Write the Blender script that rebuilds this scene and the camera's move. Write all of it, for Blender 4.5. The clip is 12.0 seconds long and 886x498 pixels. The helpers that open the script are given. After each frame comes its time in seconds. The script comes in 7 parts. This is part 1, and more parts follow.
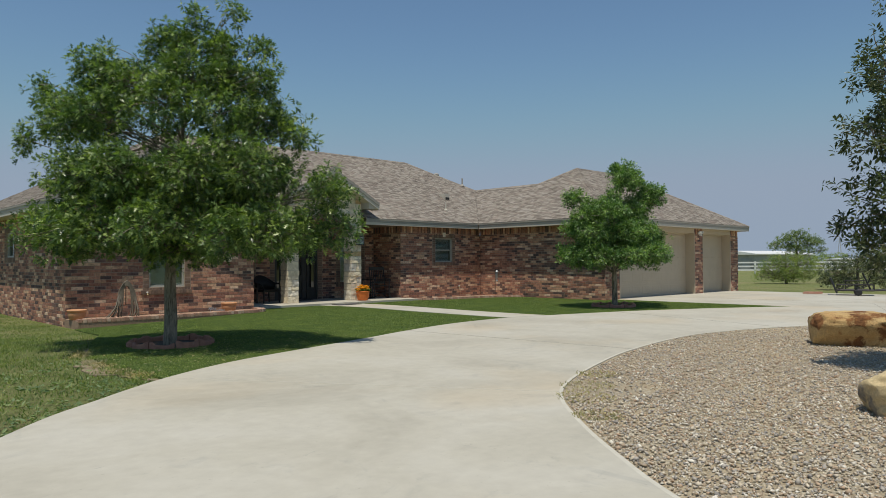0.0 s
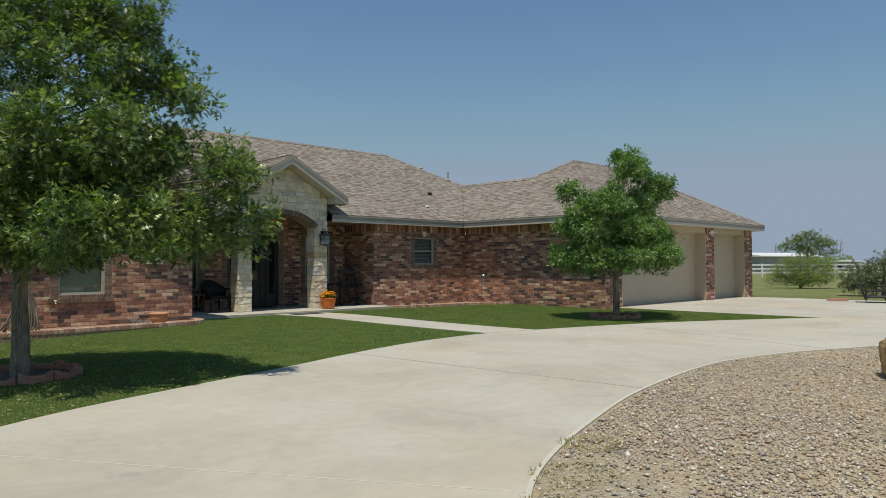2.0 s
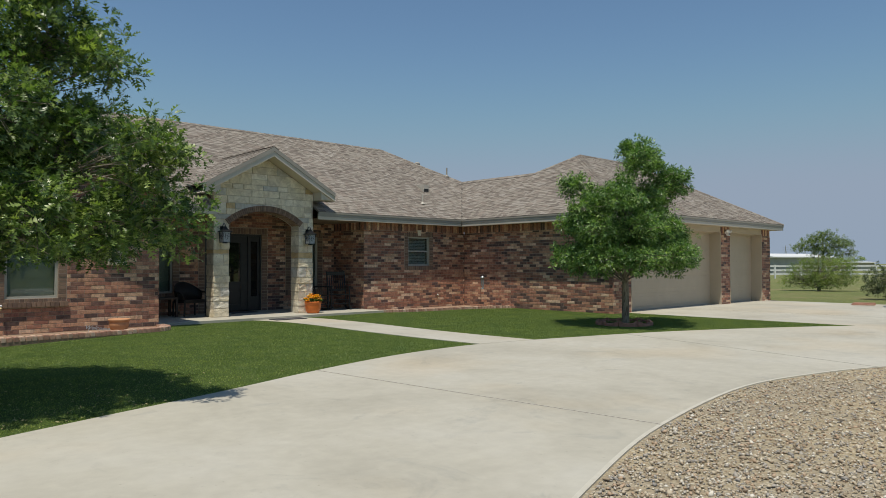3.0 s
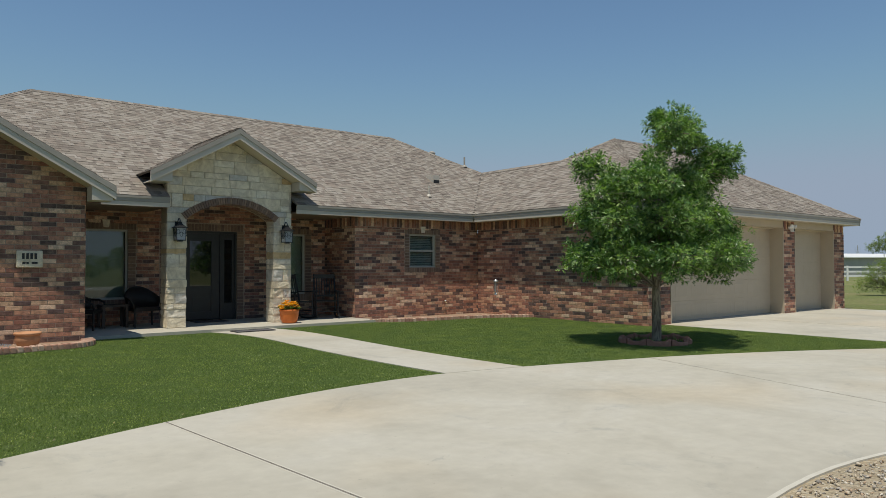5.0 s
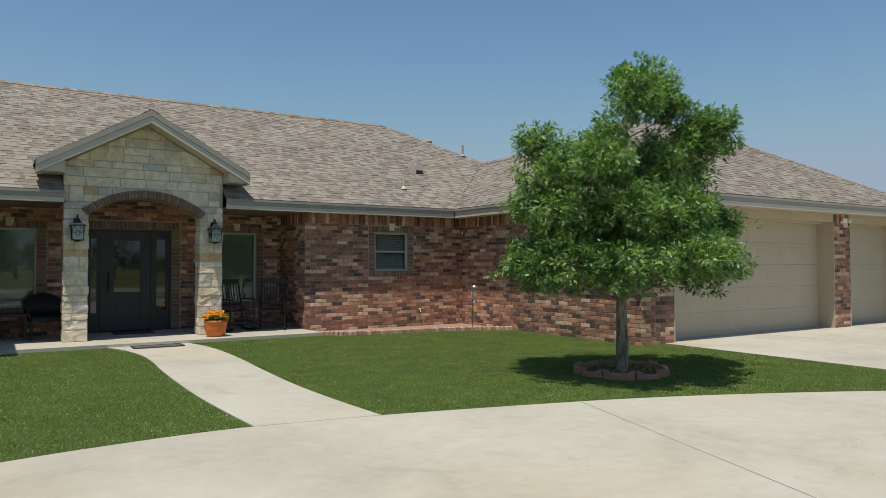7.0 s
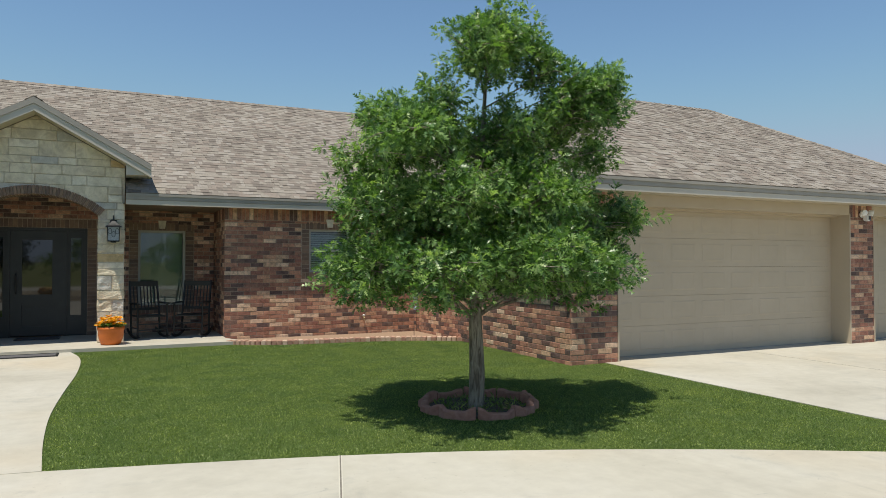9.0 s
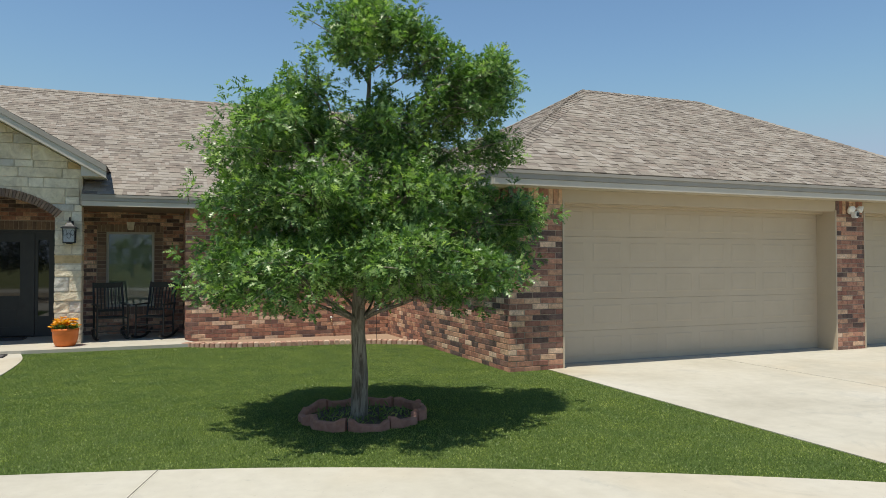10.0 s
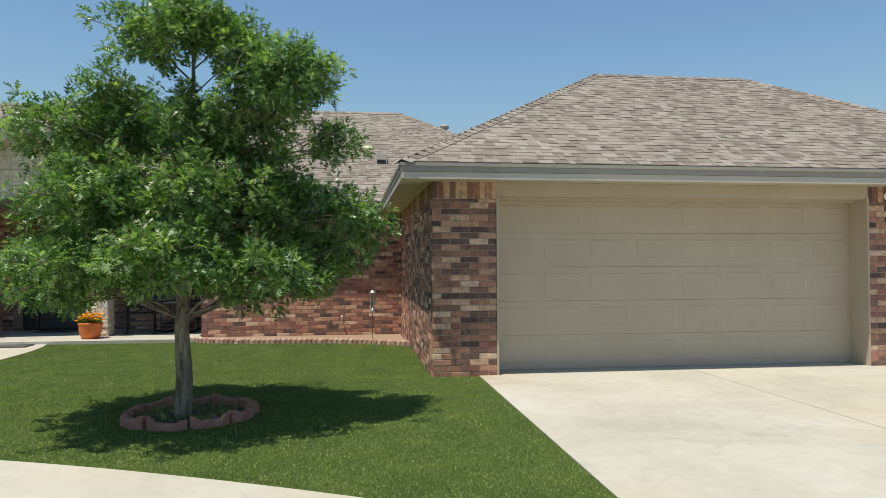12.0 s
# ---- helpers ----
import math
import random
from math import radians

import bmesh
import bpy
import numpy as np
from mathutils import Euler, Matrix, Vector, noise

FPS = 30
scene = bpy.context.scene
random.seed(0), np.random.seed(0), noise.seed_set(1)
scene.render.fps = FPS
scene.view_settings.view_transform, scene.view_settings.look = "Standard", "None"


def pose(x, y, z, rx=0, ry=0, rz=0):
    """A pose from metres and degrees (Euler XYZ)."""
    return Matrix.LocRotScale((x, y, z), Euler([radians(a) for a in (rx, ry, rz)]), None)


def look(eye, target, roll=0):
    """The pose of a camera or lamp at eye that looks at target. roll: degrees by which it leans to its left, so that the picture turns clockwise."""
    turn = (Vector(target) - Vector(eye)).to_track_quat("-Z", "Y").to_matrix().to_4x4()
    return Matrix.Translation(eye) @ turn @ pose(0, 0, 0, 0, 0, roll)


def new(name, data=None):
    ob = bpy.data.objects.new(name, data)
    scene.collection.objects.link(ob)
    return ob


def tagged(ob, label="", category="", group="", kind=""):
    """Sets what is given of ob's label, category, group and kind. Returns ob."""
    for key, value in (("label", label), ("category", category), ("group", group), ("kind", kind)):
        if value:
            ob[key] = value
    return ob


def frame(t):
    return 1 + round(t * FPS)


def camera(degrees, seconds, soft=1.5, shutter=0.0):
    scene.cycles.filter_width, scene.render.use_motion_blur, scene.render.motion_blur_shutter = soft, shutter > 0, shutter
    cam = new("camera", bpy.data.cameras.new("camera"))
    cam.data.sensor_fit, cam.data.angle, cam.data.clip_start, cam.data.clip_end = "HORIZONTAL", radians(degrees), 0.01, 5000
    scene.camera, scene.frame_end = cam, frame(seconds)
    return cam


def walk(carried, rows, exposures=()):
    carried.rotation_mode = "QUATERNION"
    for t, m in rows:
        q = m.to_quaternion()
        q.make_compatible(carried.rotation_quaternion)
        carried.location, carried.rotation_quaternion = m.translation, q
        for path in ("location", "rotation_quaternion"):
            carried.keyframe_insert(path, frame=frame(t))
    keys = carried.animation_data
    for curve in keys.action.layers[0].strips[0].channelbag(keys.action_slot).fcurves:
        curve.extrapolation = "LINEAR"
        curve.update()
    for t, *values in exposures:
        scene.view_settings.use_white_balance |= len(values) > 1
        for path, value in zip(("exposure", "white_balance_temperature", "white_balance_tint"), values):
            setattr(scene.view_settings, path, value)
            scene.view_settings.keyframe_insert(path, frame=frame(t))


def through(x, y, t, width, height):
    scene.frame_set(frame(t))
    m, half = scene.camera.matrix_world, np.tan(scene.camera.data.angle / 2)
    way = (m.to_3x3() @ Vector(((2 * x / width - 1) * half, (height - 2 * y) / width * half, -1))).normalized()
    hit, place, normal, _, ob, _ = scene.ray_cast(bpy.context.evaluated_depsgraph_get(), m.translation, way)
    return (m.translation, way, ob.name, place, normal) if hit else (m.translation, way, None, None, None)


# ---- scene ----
cam = camera(64.5, 12.0, soft=0.68)
PATH = [
    (0, (0.71, 0.217, 1.297), (2.094, 1.66, 1.335), -0.3),
    (0.5, (1.326, 0.59, 1.299), (2.71, 2.034, 1.339), -0.3),
    (1, (1.937, 1.001, 1.311), (3.321, 2.444, 1.351), -0.2),
    (1.5, (2.582, 1.423, 1.321), (3.966, 2.866, 1.363), -0.3),
    (2, (3.215, 1.847, 1.334), (4.598, 3.291, 1.376), -0.2),
    (2.5, (3.857, 2.295, 1.347), (5.234, 3.745, 1.389), -0.1),
    (3, (4.539, 2.712, 1.356), (5.906, 4.171, 1.399), -0.1),
    (5, (7.556, 4.03, 1.378), (8.803, 5.592, 1.423), -0.1),
    (5.5, (8.389, 4.275, 1.386), (9.599, 5.867, 1.432), -0.1),
    (6, (9.28, 4.448, 1.402), (10.447, 6.072, 1.448), -0.1),
    (6.5, (10.239, 4.595, 1.424), (11.358, 6.252, 1.47), -0.1),
    (8.5, (13.9, 4.98, 1.527), (14.825, 6.753, 1.563), 0.0),
    (9, (14.759, 4.898, 1.53), (15.622, 6.702, 1.566), 0.0),
    (9.5, (15.628, 4.774, 1.531), (16.427, 6.607, 1.567), -0.0),
    (10, (16.466, 4.649, 1.526), (17.203, 6.508, 1.565), -0.1),
    (10.5, (17.297, 4.524, 1.521), (17.947, 6.415, 1.56), -0.1),
    (11, (18.152, 4.406, 1.513), (18.691, 6.331, 1.552), -0.1),
    (11.5, (19.005, 4.294, 1.502), (19.429, 6.248, 1.543), -0.2),
    (12, (19.873, 4.208, 1.492), (20.135, 6.191, 1.534), -0.2),
]
walk(cam, [(t, look(eye, target, roll)) for t, eye, target, roll in PATH], exposures=[(0.0, -0.04, 7000, 7.0), (5.5, 0.02, 7000, 7.0), (9.5, 0.39, 7000, 7.0), (12.0, 0.44, 7000, 7.0)])

# ---------------------------------------------------------------- light
SUN_TO = Vector((-0.72, -0.54, 2.95)).normalized()
world = bpy.data.worlds.new("sky")
scene.world = world
world.use_nodes = True
wn = world.node_tree
sky = wn.nodes.new("ShaderNodeTexSky")
sky.sky_type = "NISHITA"
sky.sun_disc = False
sky.sun_elevation = math.asin(SUN_TO.z)
sky.sun_rotation = math.atan2(SUN_TO.x, SUN_TO.y)
sky.altitude = 1500
sky.air_density = 1.25
sky.dust_density = 0.1
sky.ozone_density = 2.6
wn.nodes["Background"].inputs["Strength"].default_value = 0.098
# dusty haze: no part of the sky grows brighter than a grey-blue veil
rgb_in = wn.nodes.new("ShaderNodeSeparateColor")
rgb_out = wn.nodes.new("ShaderNodeCombineColor")
wn.links.new(sky.outputs[0], rgb_in.inputs[0])
for ch, (gain, veil) in enumerate(((0.88, 2.95), (1.0, 3.75), (1.068, 5.2))):
    low = wn.nodes.new("ShaderNodeMath")
    low.operation = "SMOOTH_MIN"
    tint = wn.nodes.new("ShaderNodeMath")
    tint.operation = "MULTIPLY"
    tint.inputs[1].default_value = gain
    wn.links.new(rgb_in.outputs[ch], tint.inputs[0])
    wn.links.new(tint.outputs[0], low.inputs[0])
    low.inputs[1].default_value = veil
    low.inputs[2].default_value = 1.2
    wn.links.new(low.outputs[0], rgb_out.inputs[ch])
wn.links.new(rgb_out.outputs[0], wn.nodes["Background"].inputs["Color"])
sun_data = bpy.data.lights.new("sun", "SUN")
sun_data.energy = 3.7
sun_data.angle = radians(0.6)
sun_data.color = (1.0, 0.96, 0.9)
sun = new("sun", sun_data)
sun.matrix_world = look(SUN_TO * 60, (0, 0, 0))


# ---------------------------------------------------------------- material kit
class Nodes:
    """A small builder for node materials."""

    def __init__(self, name):
        self.m = bpy.data.materials.new(name)
        self.m.use_nodes = True
        self.t = self.m.node_tree
        self.b = self.t.nodes["Principled BSDF"]
        self.pos = self.t.nodes.new("ShaderNodeNewGeometry")

    def link(self, a, b):
        self.t.links.new(a, b)

    def noise(self, scale, detail=4.0, rough=0.55, stretch=None, distort=0.0):
        n = self.t.nodes.new("ShaderNodeTexNoise")
        n.inputs["Scale"].default_value = scale
        n.inputs["Detail"].default_value = detail
        n.inputs["Roughness"].default_value = rough
        n.inputs["Distortion"].default_value = distort
        src = self.pos.outputs["Position"]
        if stretch:
            v = self.t.nodes.new("ShaderNodeVectorMath")
            v.operation = "MULTIPLY"
            v.inputs[1].default_value = stretch
            self.link(src, v.inputs[0])
            src = v.outputs[0]
        self.link(src, n.inputs["Vector"])
        return n.outputs["Fac"]

    def voronoi(self, scale, out="Color", feature="F1"):
        n = self.t.nodes.new("ShaderNodeTexVoronoi")
        n.feature = feature
        n.inputs["Scale"].default_value = scale
        self.link(self.pos.outputs["Position"], n.inputs["Vector"])
        return n.outputs[out]

    def ramp(self, fac, stops, constant=False):
        n = self.t.nodes.new("ShaderNodeValToRGB")
        e = n.color_ramp.elements
        if constant:
            n.color_ramp.interpolation = "CONSTANT"
        while len(e) < len(stops):
            e.new(0.5)
        for el, (p, c) in zip(e, stops):
            el.position = p
            el.color = (*c, 1) if len(c) == 3 else c
        self.link(fac, n.inputs["Fac"])
        return n.outputs["Color"]

    def mix(self, fac, a, b, mode="MIX"):
        n = self.t.nodes.new("ShaderNodeMix")
        n.data_type = "RGBA"
        n.blend_type = mode
        for sock, val in ((n.inputs["Factor"], fac), (n.inputs["A"], a), (n.inputs["B"], b)):
            if isinstance(val, (int, float)):
                sock.default_value = val
            elif isinstance(val, tuple):
                sock.default_value = (*val, 1)
            else:
                self.link(val, sock)
        return n.outputs["Result"]

    def math(self, op, a, b=0.0):
        n = self.t.nodes.new("ShaderNodeMath")
        n.operation = op
        for sock, val in ((n.inputs[0], a), (n.inputs[1], b)):
            if isinstance(val, (int, float)):
                sock.default_value = val
            else:
                self.link(val, sock)
        return n.outputs[0]

    def random(self, island):
        if island:
            return self.pos.outputs["Random Per Island"]
        return self.t.nodes.new("ShaderNodeObjectInfo").outputs["Random"]

    def bump(self, height, strength=0.3, distance=0.01):
        n = self.t.nodes.new("ShaderNodeBump")
        n.inputs["Strength"].default_value = strength
        n.inputs["Distance"].default_value = distance
        self.link(height, n.inputs["Height"])
        self.link(n.outputs[0], self.b.inputs["Normal"])

    def colour(self, c):
        if isinstance(c, tuple):
            self.b.inputs["Base Color"].default_value = (*c, 1)
        else:
            self.link(c, self.b.inputs["Base Color"])

    def rough(self, r, metal=0.0, spec=0.5):
        if isinstance(r, (int, float)):
            self.b.inputs["Roughness"].default_value = r
        else:
            self.link(r, self.b.inputs["Roughness"])
        self.b.inputs["Metallic"].default_value = metal
        self.b.inputs["Specular IOR Level"].default_value = spec


def mat_brick(name, island):
    k = Nodes(name)
    r = k.random(island)
    base = k.ramp(r, [(0.0, (0.128, 0.092, 0.083)), (0.07, (0.274, 0.159, 0.125)), (0.19, (0.383, 0.202, 0.145)),
                      (0.3, (0.205, 0.129, 0.109)), (0.37, (0.536, 0.324, 0.220)), (0.49, (0.319, 0.159, 0.121)),
                      (0.6, (0.638, 0.439, 0.303)), (0.7, (0.460, 0.244, 0.173)), (0.82, (0.160, 0.110, 0.102)),
                      (0.87, (0.510, 0.287, 0.200)), (0.94, (0.740, 0.549, 0.404))], True)
    blotch = k.ramp(k.noise(13, 6, 0.68), [(0.33, (0.5, 0.46, 0.46)), (0.5, (1.0, 0.96, 0.94)), (0.68, (1.4, 1.3, 1.22))])
    c = k.mix(0.8, base, blotch, "MULTIPLY")
    smear = k.ramp(k.noise(7, 4, 0.6, distort=0.5), [(0.56, (0, 0, 0)), (0.74, (1, 1, 1))])
    c = k.mix(k.mix(1.0, smear, (0.4, 0.4, 0.4), "MULTIPLY"), c, (0.4, 0.29, 0.21))
    fleck = k.ramp(k.noise(70, 3, 0.6), [(0.5, (0.78, 0.78, 0.78)), (0.75, (1.55, 1.45, 1.35))])
    k.colour(k.mix(0.5, c, fleck, "MULTIPLY"))
    k.rough(0.9, spec=0.2)
    k.bump(k.noise(90, 5, 0.72), 0.6, 0.006)
    return k.m


def mat_brick_trim(name, island):
    k = Nodes(name)
    base = k.ramp(k.random(island), [(0.0, (0.21, 0.145, 0.11)), (0.35, (0.27, 0.185, 0.135)), (0.7, (0.18, 0.125, 0.1))], True)
    k.colour(k.mix(0.7, base, k.ramp(k.noise(14, 5), [(0.3, (0.75, 0.72, 0.7)), (0.7, (1.2, 1.18, 1.15))]), "MULTIPLY"))
    k.rough(0.9, spec=0.2)
    k.bump(k.noise(110, 4, 0.7), 0.5, 0.004)
    return k.m


def mat_mortar(name="mortar", a=(0.3, 0.235, 0.185), b=(0.46, 0.37, 0.29)):
    k = Nodes(name)
    k.colour(k.ramp(k.noise(35, 4), [(0.3, a), (0.7, b)]))
    k.rough(0.95, spec=0.2)
    k.bump(k.noise(200, 3), 0.4, 0.003)
    return k.m


def mat_shingle(name, island):
    k = Nodes(name)
    r = k.random(island)
    base = k.ramp(r, [(0.0, (0.235, 0.208, 0.178)), (0.2, (0.28, 0.252, 0.216)), (0.36, (0.19, 0.166, 0.144)),
                      (0.46, (0.298, 0.27, 0.234)), (0.62, (0.258, 0.22, 0.188)), (0.76, (0.31, 0.282, 0.25)),
                      (0.88, (0.204, 0.176, 0.152))], True)
    grit = k.ramp(k.noise(110, 4, 0.75), [(0.33, (0.62, 0.62, 0.63)), (0.68, (1.34, 1.33, 1.3))])
    wide = k.ramp(k.noise(1.3, 3), [(0.3, (0.88, 0.86, 0.85)), (0.7, (1.08, 1.07, 1.06))])
    k.colour(k.mix(1.0, k.mix(1.0, base, grit, "MULTIPLY"), wide, "MULTIPLY"))
    k.rough(0.92, spec=0.2)
    k.bump(k.noise(220, 3), 0.5, 0.003)
    return k.m


def mat_stone(name, island):
    k = Nodes(name)
    r = k.random(island)
    base = k.ramp(r, [(0.0, (0.77, 0.7, 0.57)), (0.25, (0.82, 0.765, 0.65)), (0.42, (0.61, 0.595, 0.56)),
                      (0.52, (0.79, 0.71, 0.56)), (0.72, (0.85, 0.795, 0.685)), (0.92, (0.64, 0.48, 0.28))], True)
    vein = k.ramp(k.noise(6, 6, 0.65, distort=0.6), [(0.35, (0.72, 0.68, 0.62)), (0.62, (1.1, 1.08, 1.03))])
    k.colour(k.mix(0.85, base, vein, "MULTIPLY"))
    k.rough(0.9, spec=0.25)
    k.bump(k.noise(22, 7, 0.72), 0.9, 0.022)
    return k.m


def mat_concrete():
    k = Nodes("concrete")
    a = k.ramp(k.noise(0.55, 5, 0.62, distort=0.5), [(0.3, (0.4, 0.374, 0.31)), (0.5, (0.47, 0.443, 0.372)), (0.72, (0.513, 0.489, 0.425))])
    b = k.ramp(k.noise(7, 5, 0.6), [(0.3, (0.94, 0.935, 0.93)), (0.7, (1.04, 1.04, 1.035))])
    rust = k.ramp(k.noise(0.33, 3, 0.5), [(0.52, (1, 1, 1)), (0.7, (1.03, 0.962, 0.88))])
    spots = k.ramp(k.noise(26, 2, 0.5), [(0.24, (0.7, 0.68, 0.65)), (0.31, (1, 1, 1))])
    c = k.mix(1.0, k.mix(1.0, a, b, "MULTIPLY"), rust, "MULTIPLY")
    grime = k.ramp(k.noise(0.95, 7, 0.7, distort=1.4), [(0.3, (0.84, 0.855, 0.88)), (0.42, (1, 1, 1)), (0.64, (1, 1, 1)), (0.75, (1.07, 1.07, 1.06))])
    c = k.mix(1.0, c, grime, "MULTIPLY")
    scuff = k.ramp(k.noise(2.6, 8, 0.75, (1.0, 2.2, 1.0), 2.0), [(0.28, (0.78, 0.8, 0.83)), (0.37, (1, 1, 1)), (0.66, (1, 1, 1)), (0.76, (1.09, 1.09, 1.08))])
    c = k.mix(1.0, c, scuff, "MULTIPLY")
    k.colour(k.mix(0.5, c, spots, "MULTIPLY"))
    k.rough(k.ramp(k.noise(3, 3), [(0.3, (0.7, 0.7, 0.7)), (0.7, (0.88, 0.88, 0.88))]), spec=0.35)
    k.bump(k.noise(180, 4, 0.7), 0.25, 0.003)
    return k.m


def mat_plain(name, c1, c2, scale=6.0, rough=0.6, metal=0.0, bump=0.15, spec=0.5, fine=60.0):
    k = Nodes(name)
    k.colour(k.ramp(k.noise(scale, 5, 0.6), [(0.3, c1), (0.7, c2)]))
    k.rough(rough, metal, spec)
    k.bump(k.noise(fine, 4, 0.6), bump, 0.004)
    return k.m


def mat_leaf(name, dark, mid, light, gloss=0.38, through=0.35):
    k = Nodes(name)
    r = k.pos.outputs["Random Per Island"]
    c = k.ramp(r, [(0.0, dark), (0.55, mid), (1.0, light)])
    patch = k.ramp(k.noise(2.4, 4, 0.6), [(0.34, (0.7, 0.78, 0.78)), (0.66, (1.28, 1.18, 0.98))])
    c = k.mix(1.0, c, patch, "MULTIPLY")
    k.colour(c)
    k.rough(gloss, spec=0.45)
    tr = k.t.nodes.new("ShaderNodeBsdfTranslucent")
    k.link(k.mix(1.0, c, (1.15, 1.4, 0.5), "MULTIPLY"), tr.inputs["Color"])
    mx = k.t.nodes.new("ShaderNodeMixShader")
    mx.inputs[0].default_value = through
    k.link(k.b.outputs[0], mx.inputs[1])
    k.link(tr.outputs[0], mx.inputs[2])
    k.link(mx.outputs[0], k.t.nodes["Material Output"].inputs["Surface"])
    return k.m


def mat_glass(name, tint=(0.02, 0.025, 0.025)):
    k = Nodes(name)
    k.colour(tint)
    k.rough(0.03, spec=0.9)
    k.bump(k.noise(1.4, 2), 0.02, 0.02)
    return k.m


M_BRICK = mat_brick("brick_single", False)
M_BRICK_J = mat_brick("brick_field", True)
M_BRICK_T = mat_brick_trim("brick_trim", True)
M_BRICK_ARCH = mat_brick_trim("brick_trim_single", False)
M_MORTAR = mat_mortar()
M_LIME = mat_mortar("lime_mortar", (0.5, 0.43, 0.335), (0.64, 0.565, 0.455))
M_SHINGLE = mat_shingle("shingle_single", False)
M_SHINGLE_J = mat_shingle("shingle_field", True)
M_STONE = mat_stone("limestone", False)
M_STONE_J = mat_stone("limestone_field", True)
M_CONC = mat_concrete()
M_CONC_EDGE = mat_plain("concrete_edge", (0.5, 0.47, 0.39), (0.58, 0.55, 0.47), 9, 0.75, bump=0.2)
# dark brown for slab gaps; joint strips use it as painted groove shade
M_DARKGAP = mat_plain("joint_filler", (0.13, 0.115, 0.095), (0.22, 0.195, 0.165), 12, 0.95)
M_UNDER = mat_plain("roof_felt", (0.1, 0.085, 0.075), (0.15, 0.13, 0.115), 8, 0.95)
M_FASCIA = mat_plain("fascia_paint", (0.3, 0.275, 0.235), (0.36, 0.33, 0.285), 2.5, 0.55, bump=0.08)
M_TRIM = mat_plain("trim_paint_light", (0.5, 0.455, 0.38), (0.56, 0.515, 0.44), 2.5, 0.55, bump=0.08)
M_BEIGE = mat_plain("beige_paint", (0.465, 0.388, 0.288), (0.515, 0.433, 0.325), 1.7, 0.5, bump=0.1)
M_SOFFIT = mat_plain("soffit_paint", (0.5, 0.44, 0.34), (0.55, 0.49, 0.39), 2.0, 0.6, bump=0.08)
M_DOOR = mat_plain("charcoal_door_paint", (0.02, 0.022, 0.022), (0.03, 0.032, 0.031), 5, 0.45, bump=0.1)
M_DGLASS = mat_glass("door_glass", (0.012, 0.013, 0.013))
M_BLIND = mat_plain("blind_slat", (0.68, 0.68, 0.64), (0.75, 0.75, 0.71), 4, 0.6)
M_SHADE = mat_plain("window_shade", (0.4, 0.43, 0.37), (0.46, 0.49, 0.43), 4, 0.8)
M_WINFRAME = mat_plain("window_frame_paint", (0.4, 0.39, 0.34), (0.46, 0.45, 0.4), 4, 0.5)
M_BLACK = mat_plain("black_paint", (0.012, 0.012, 0.012), (0.022, 0.021, 0.02), 14, 0.42, bump=0.1)
M_WICKER = mat_plain("dark_wicker", (0.012, 0.01, 0.009), (0.03, 0.024, 0.02), 60, 0.6, bump=0.4)
M_LAMP = mat_plain("lantern_iron", (0.015, 0.016, 0.018), (0.035, 0.037, 0.04), 20, 0.45, 0.6)
M_TERRA = mat_plain("terracotta", (0.6, 0.135, 0.02), (0.72, 0.19, 0.035), 8, 0.5)
M_CLAY = mat_plain("pale_clay", (0.5, 0.235, 0.115), (0.6, 0.32, 0.17), 8, 0.8)
M_EDGER = mat_plain("red_concrete_edger", (0.33, 0.15, 0.105), (0.46, 0.235, 0.17), 14, 0.9, bump=0.4)


def mat_bark():
    """Grey-brown bark with upright ridges and dark furrows."""
    k = Nodes("bark")
    ridge = k.noise(34, 5, 0.65, (1.0, 1.0, 0.16), 0.8)
    c = k.ramp(ridge, [(0.34, (0.12, 0.1, 0.076)), (0.5, (0.26, 0.228, 0.182)), (0.68, (0.38, 0.348, 0.288))])
    k.colour(k.mix(0.6, c, k.ramp(k.noise(4, 4), [(0.35, (0.75, 0.76, 0.74)), (0.65, (1.15, 1.12, 1.08))]), "MULTIPLY"))
    k.rough(0.95, spec=0.2)
    k.bump(ridge, 0.7, 0.012)
    return k.m


M_BARK = mat_bark()
M_SOIL = mat_plain("mulch_soil", (0.07, 0.055, 0.04), (0.14, 0.11, 0.08), 20, 0.95, bump=0.6)
M_WHITE = mat_plain("white_paint", (0.72, 0.72, 0.7), (0.8, 0.8, 0.78), 3, 0.5)


def mat_rock(name, pale, mid, stain, dark, amount):
    """Weathered stone: two body tones, iron-stained patches with ragged rims, pits and fine grain."""
    k = Nodes(name)
    c = k.ramp(k.noise(3.0, 6, 0.6), [(0.3, mid), (0.62, pale)])
    patch = k.ramp(k.noise(2.1, 7, 0.62), [(amount, (0, 0, 0)), (amount + 0.06, (1, 1, 1))])
    c = k.mix(patch, c, k.ramp(k.noise(9, 5, 0.6), [(0.35, dark), (0.65, stain)]))
    c = k.mix(0.6, c, k.ramp(k.noise(40, 5, 0.7), [(0.3, (0.66, 0.64, 0.6)), (0.7, (1.25, 1.25, 1.2))]), "MULTIPLY")
    k.colour(c)
    k.rough(0.9, spec=0.25)
    k.bump(k.noise(14, 8, 0.68), 0.8, 0.035)
    return k.m


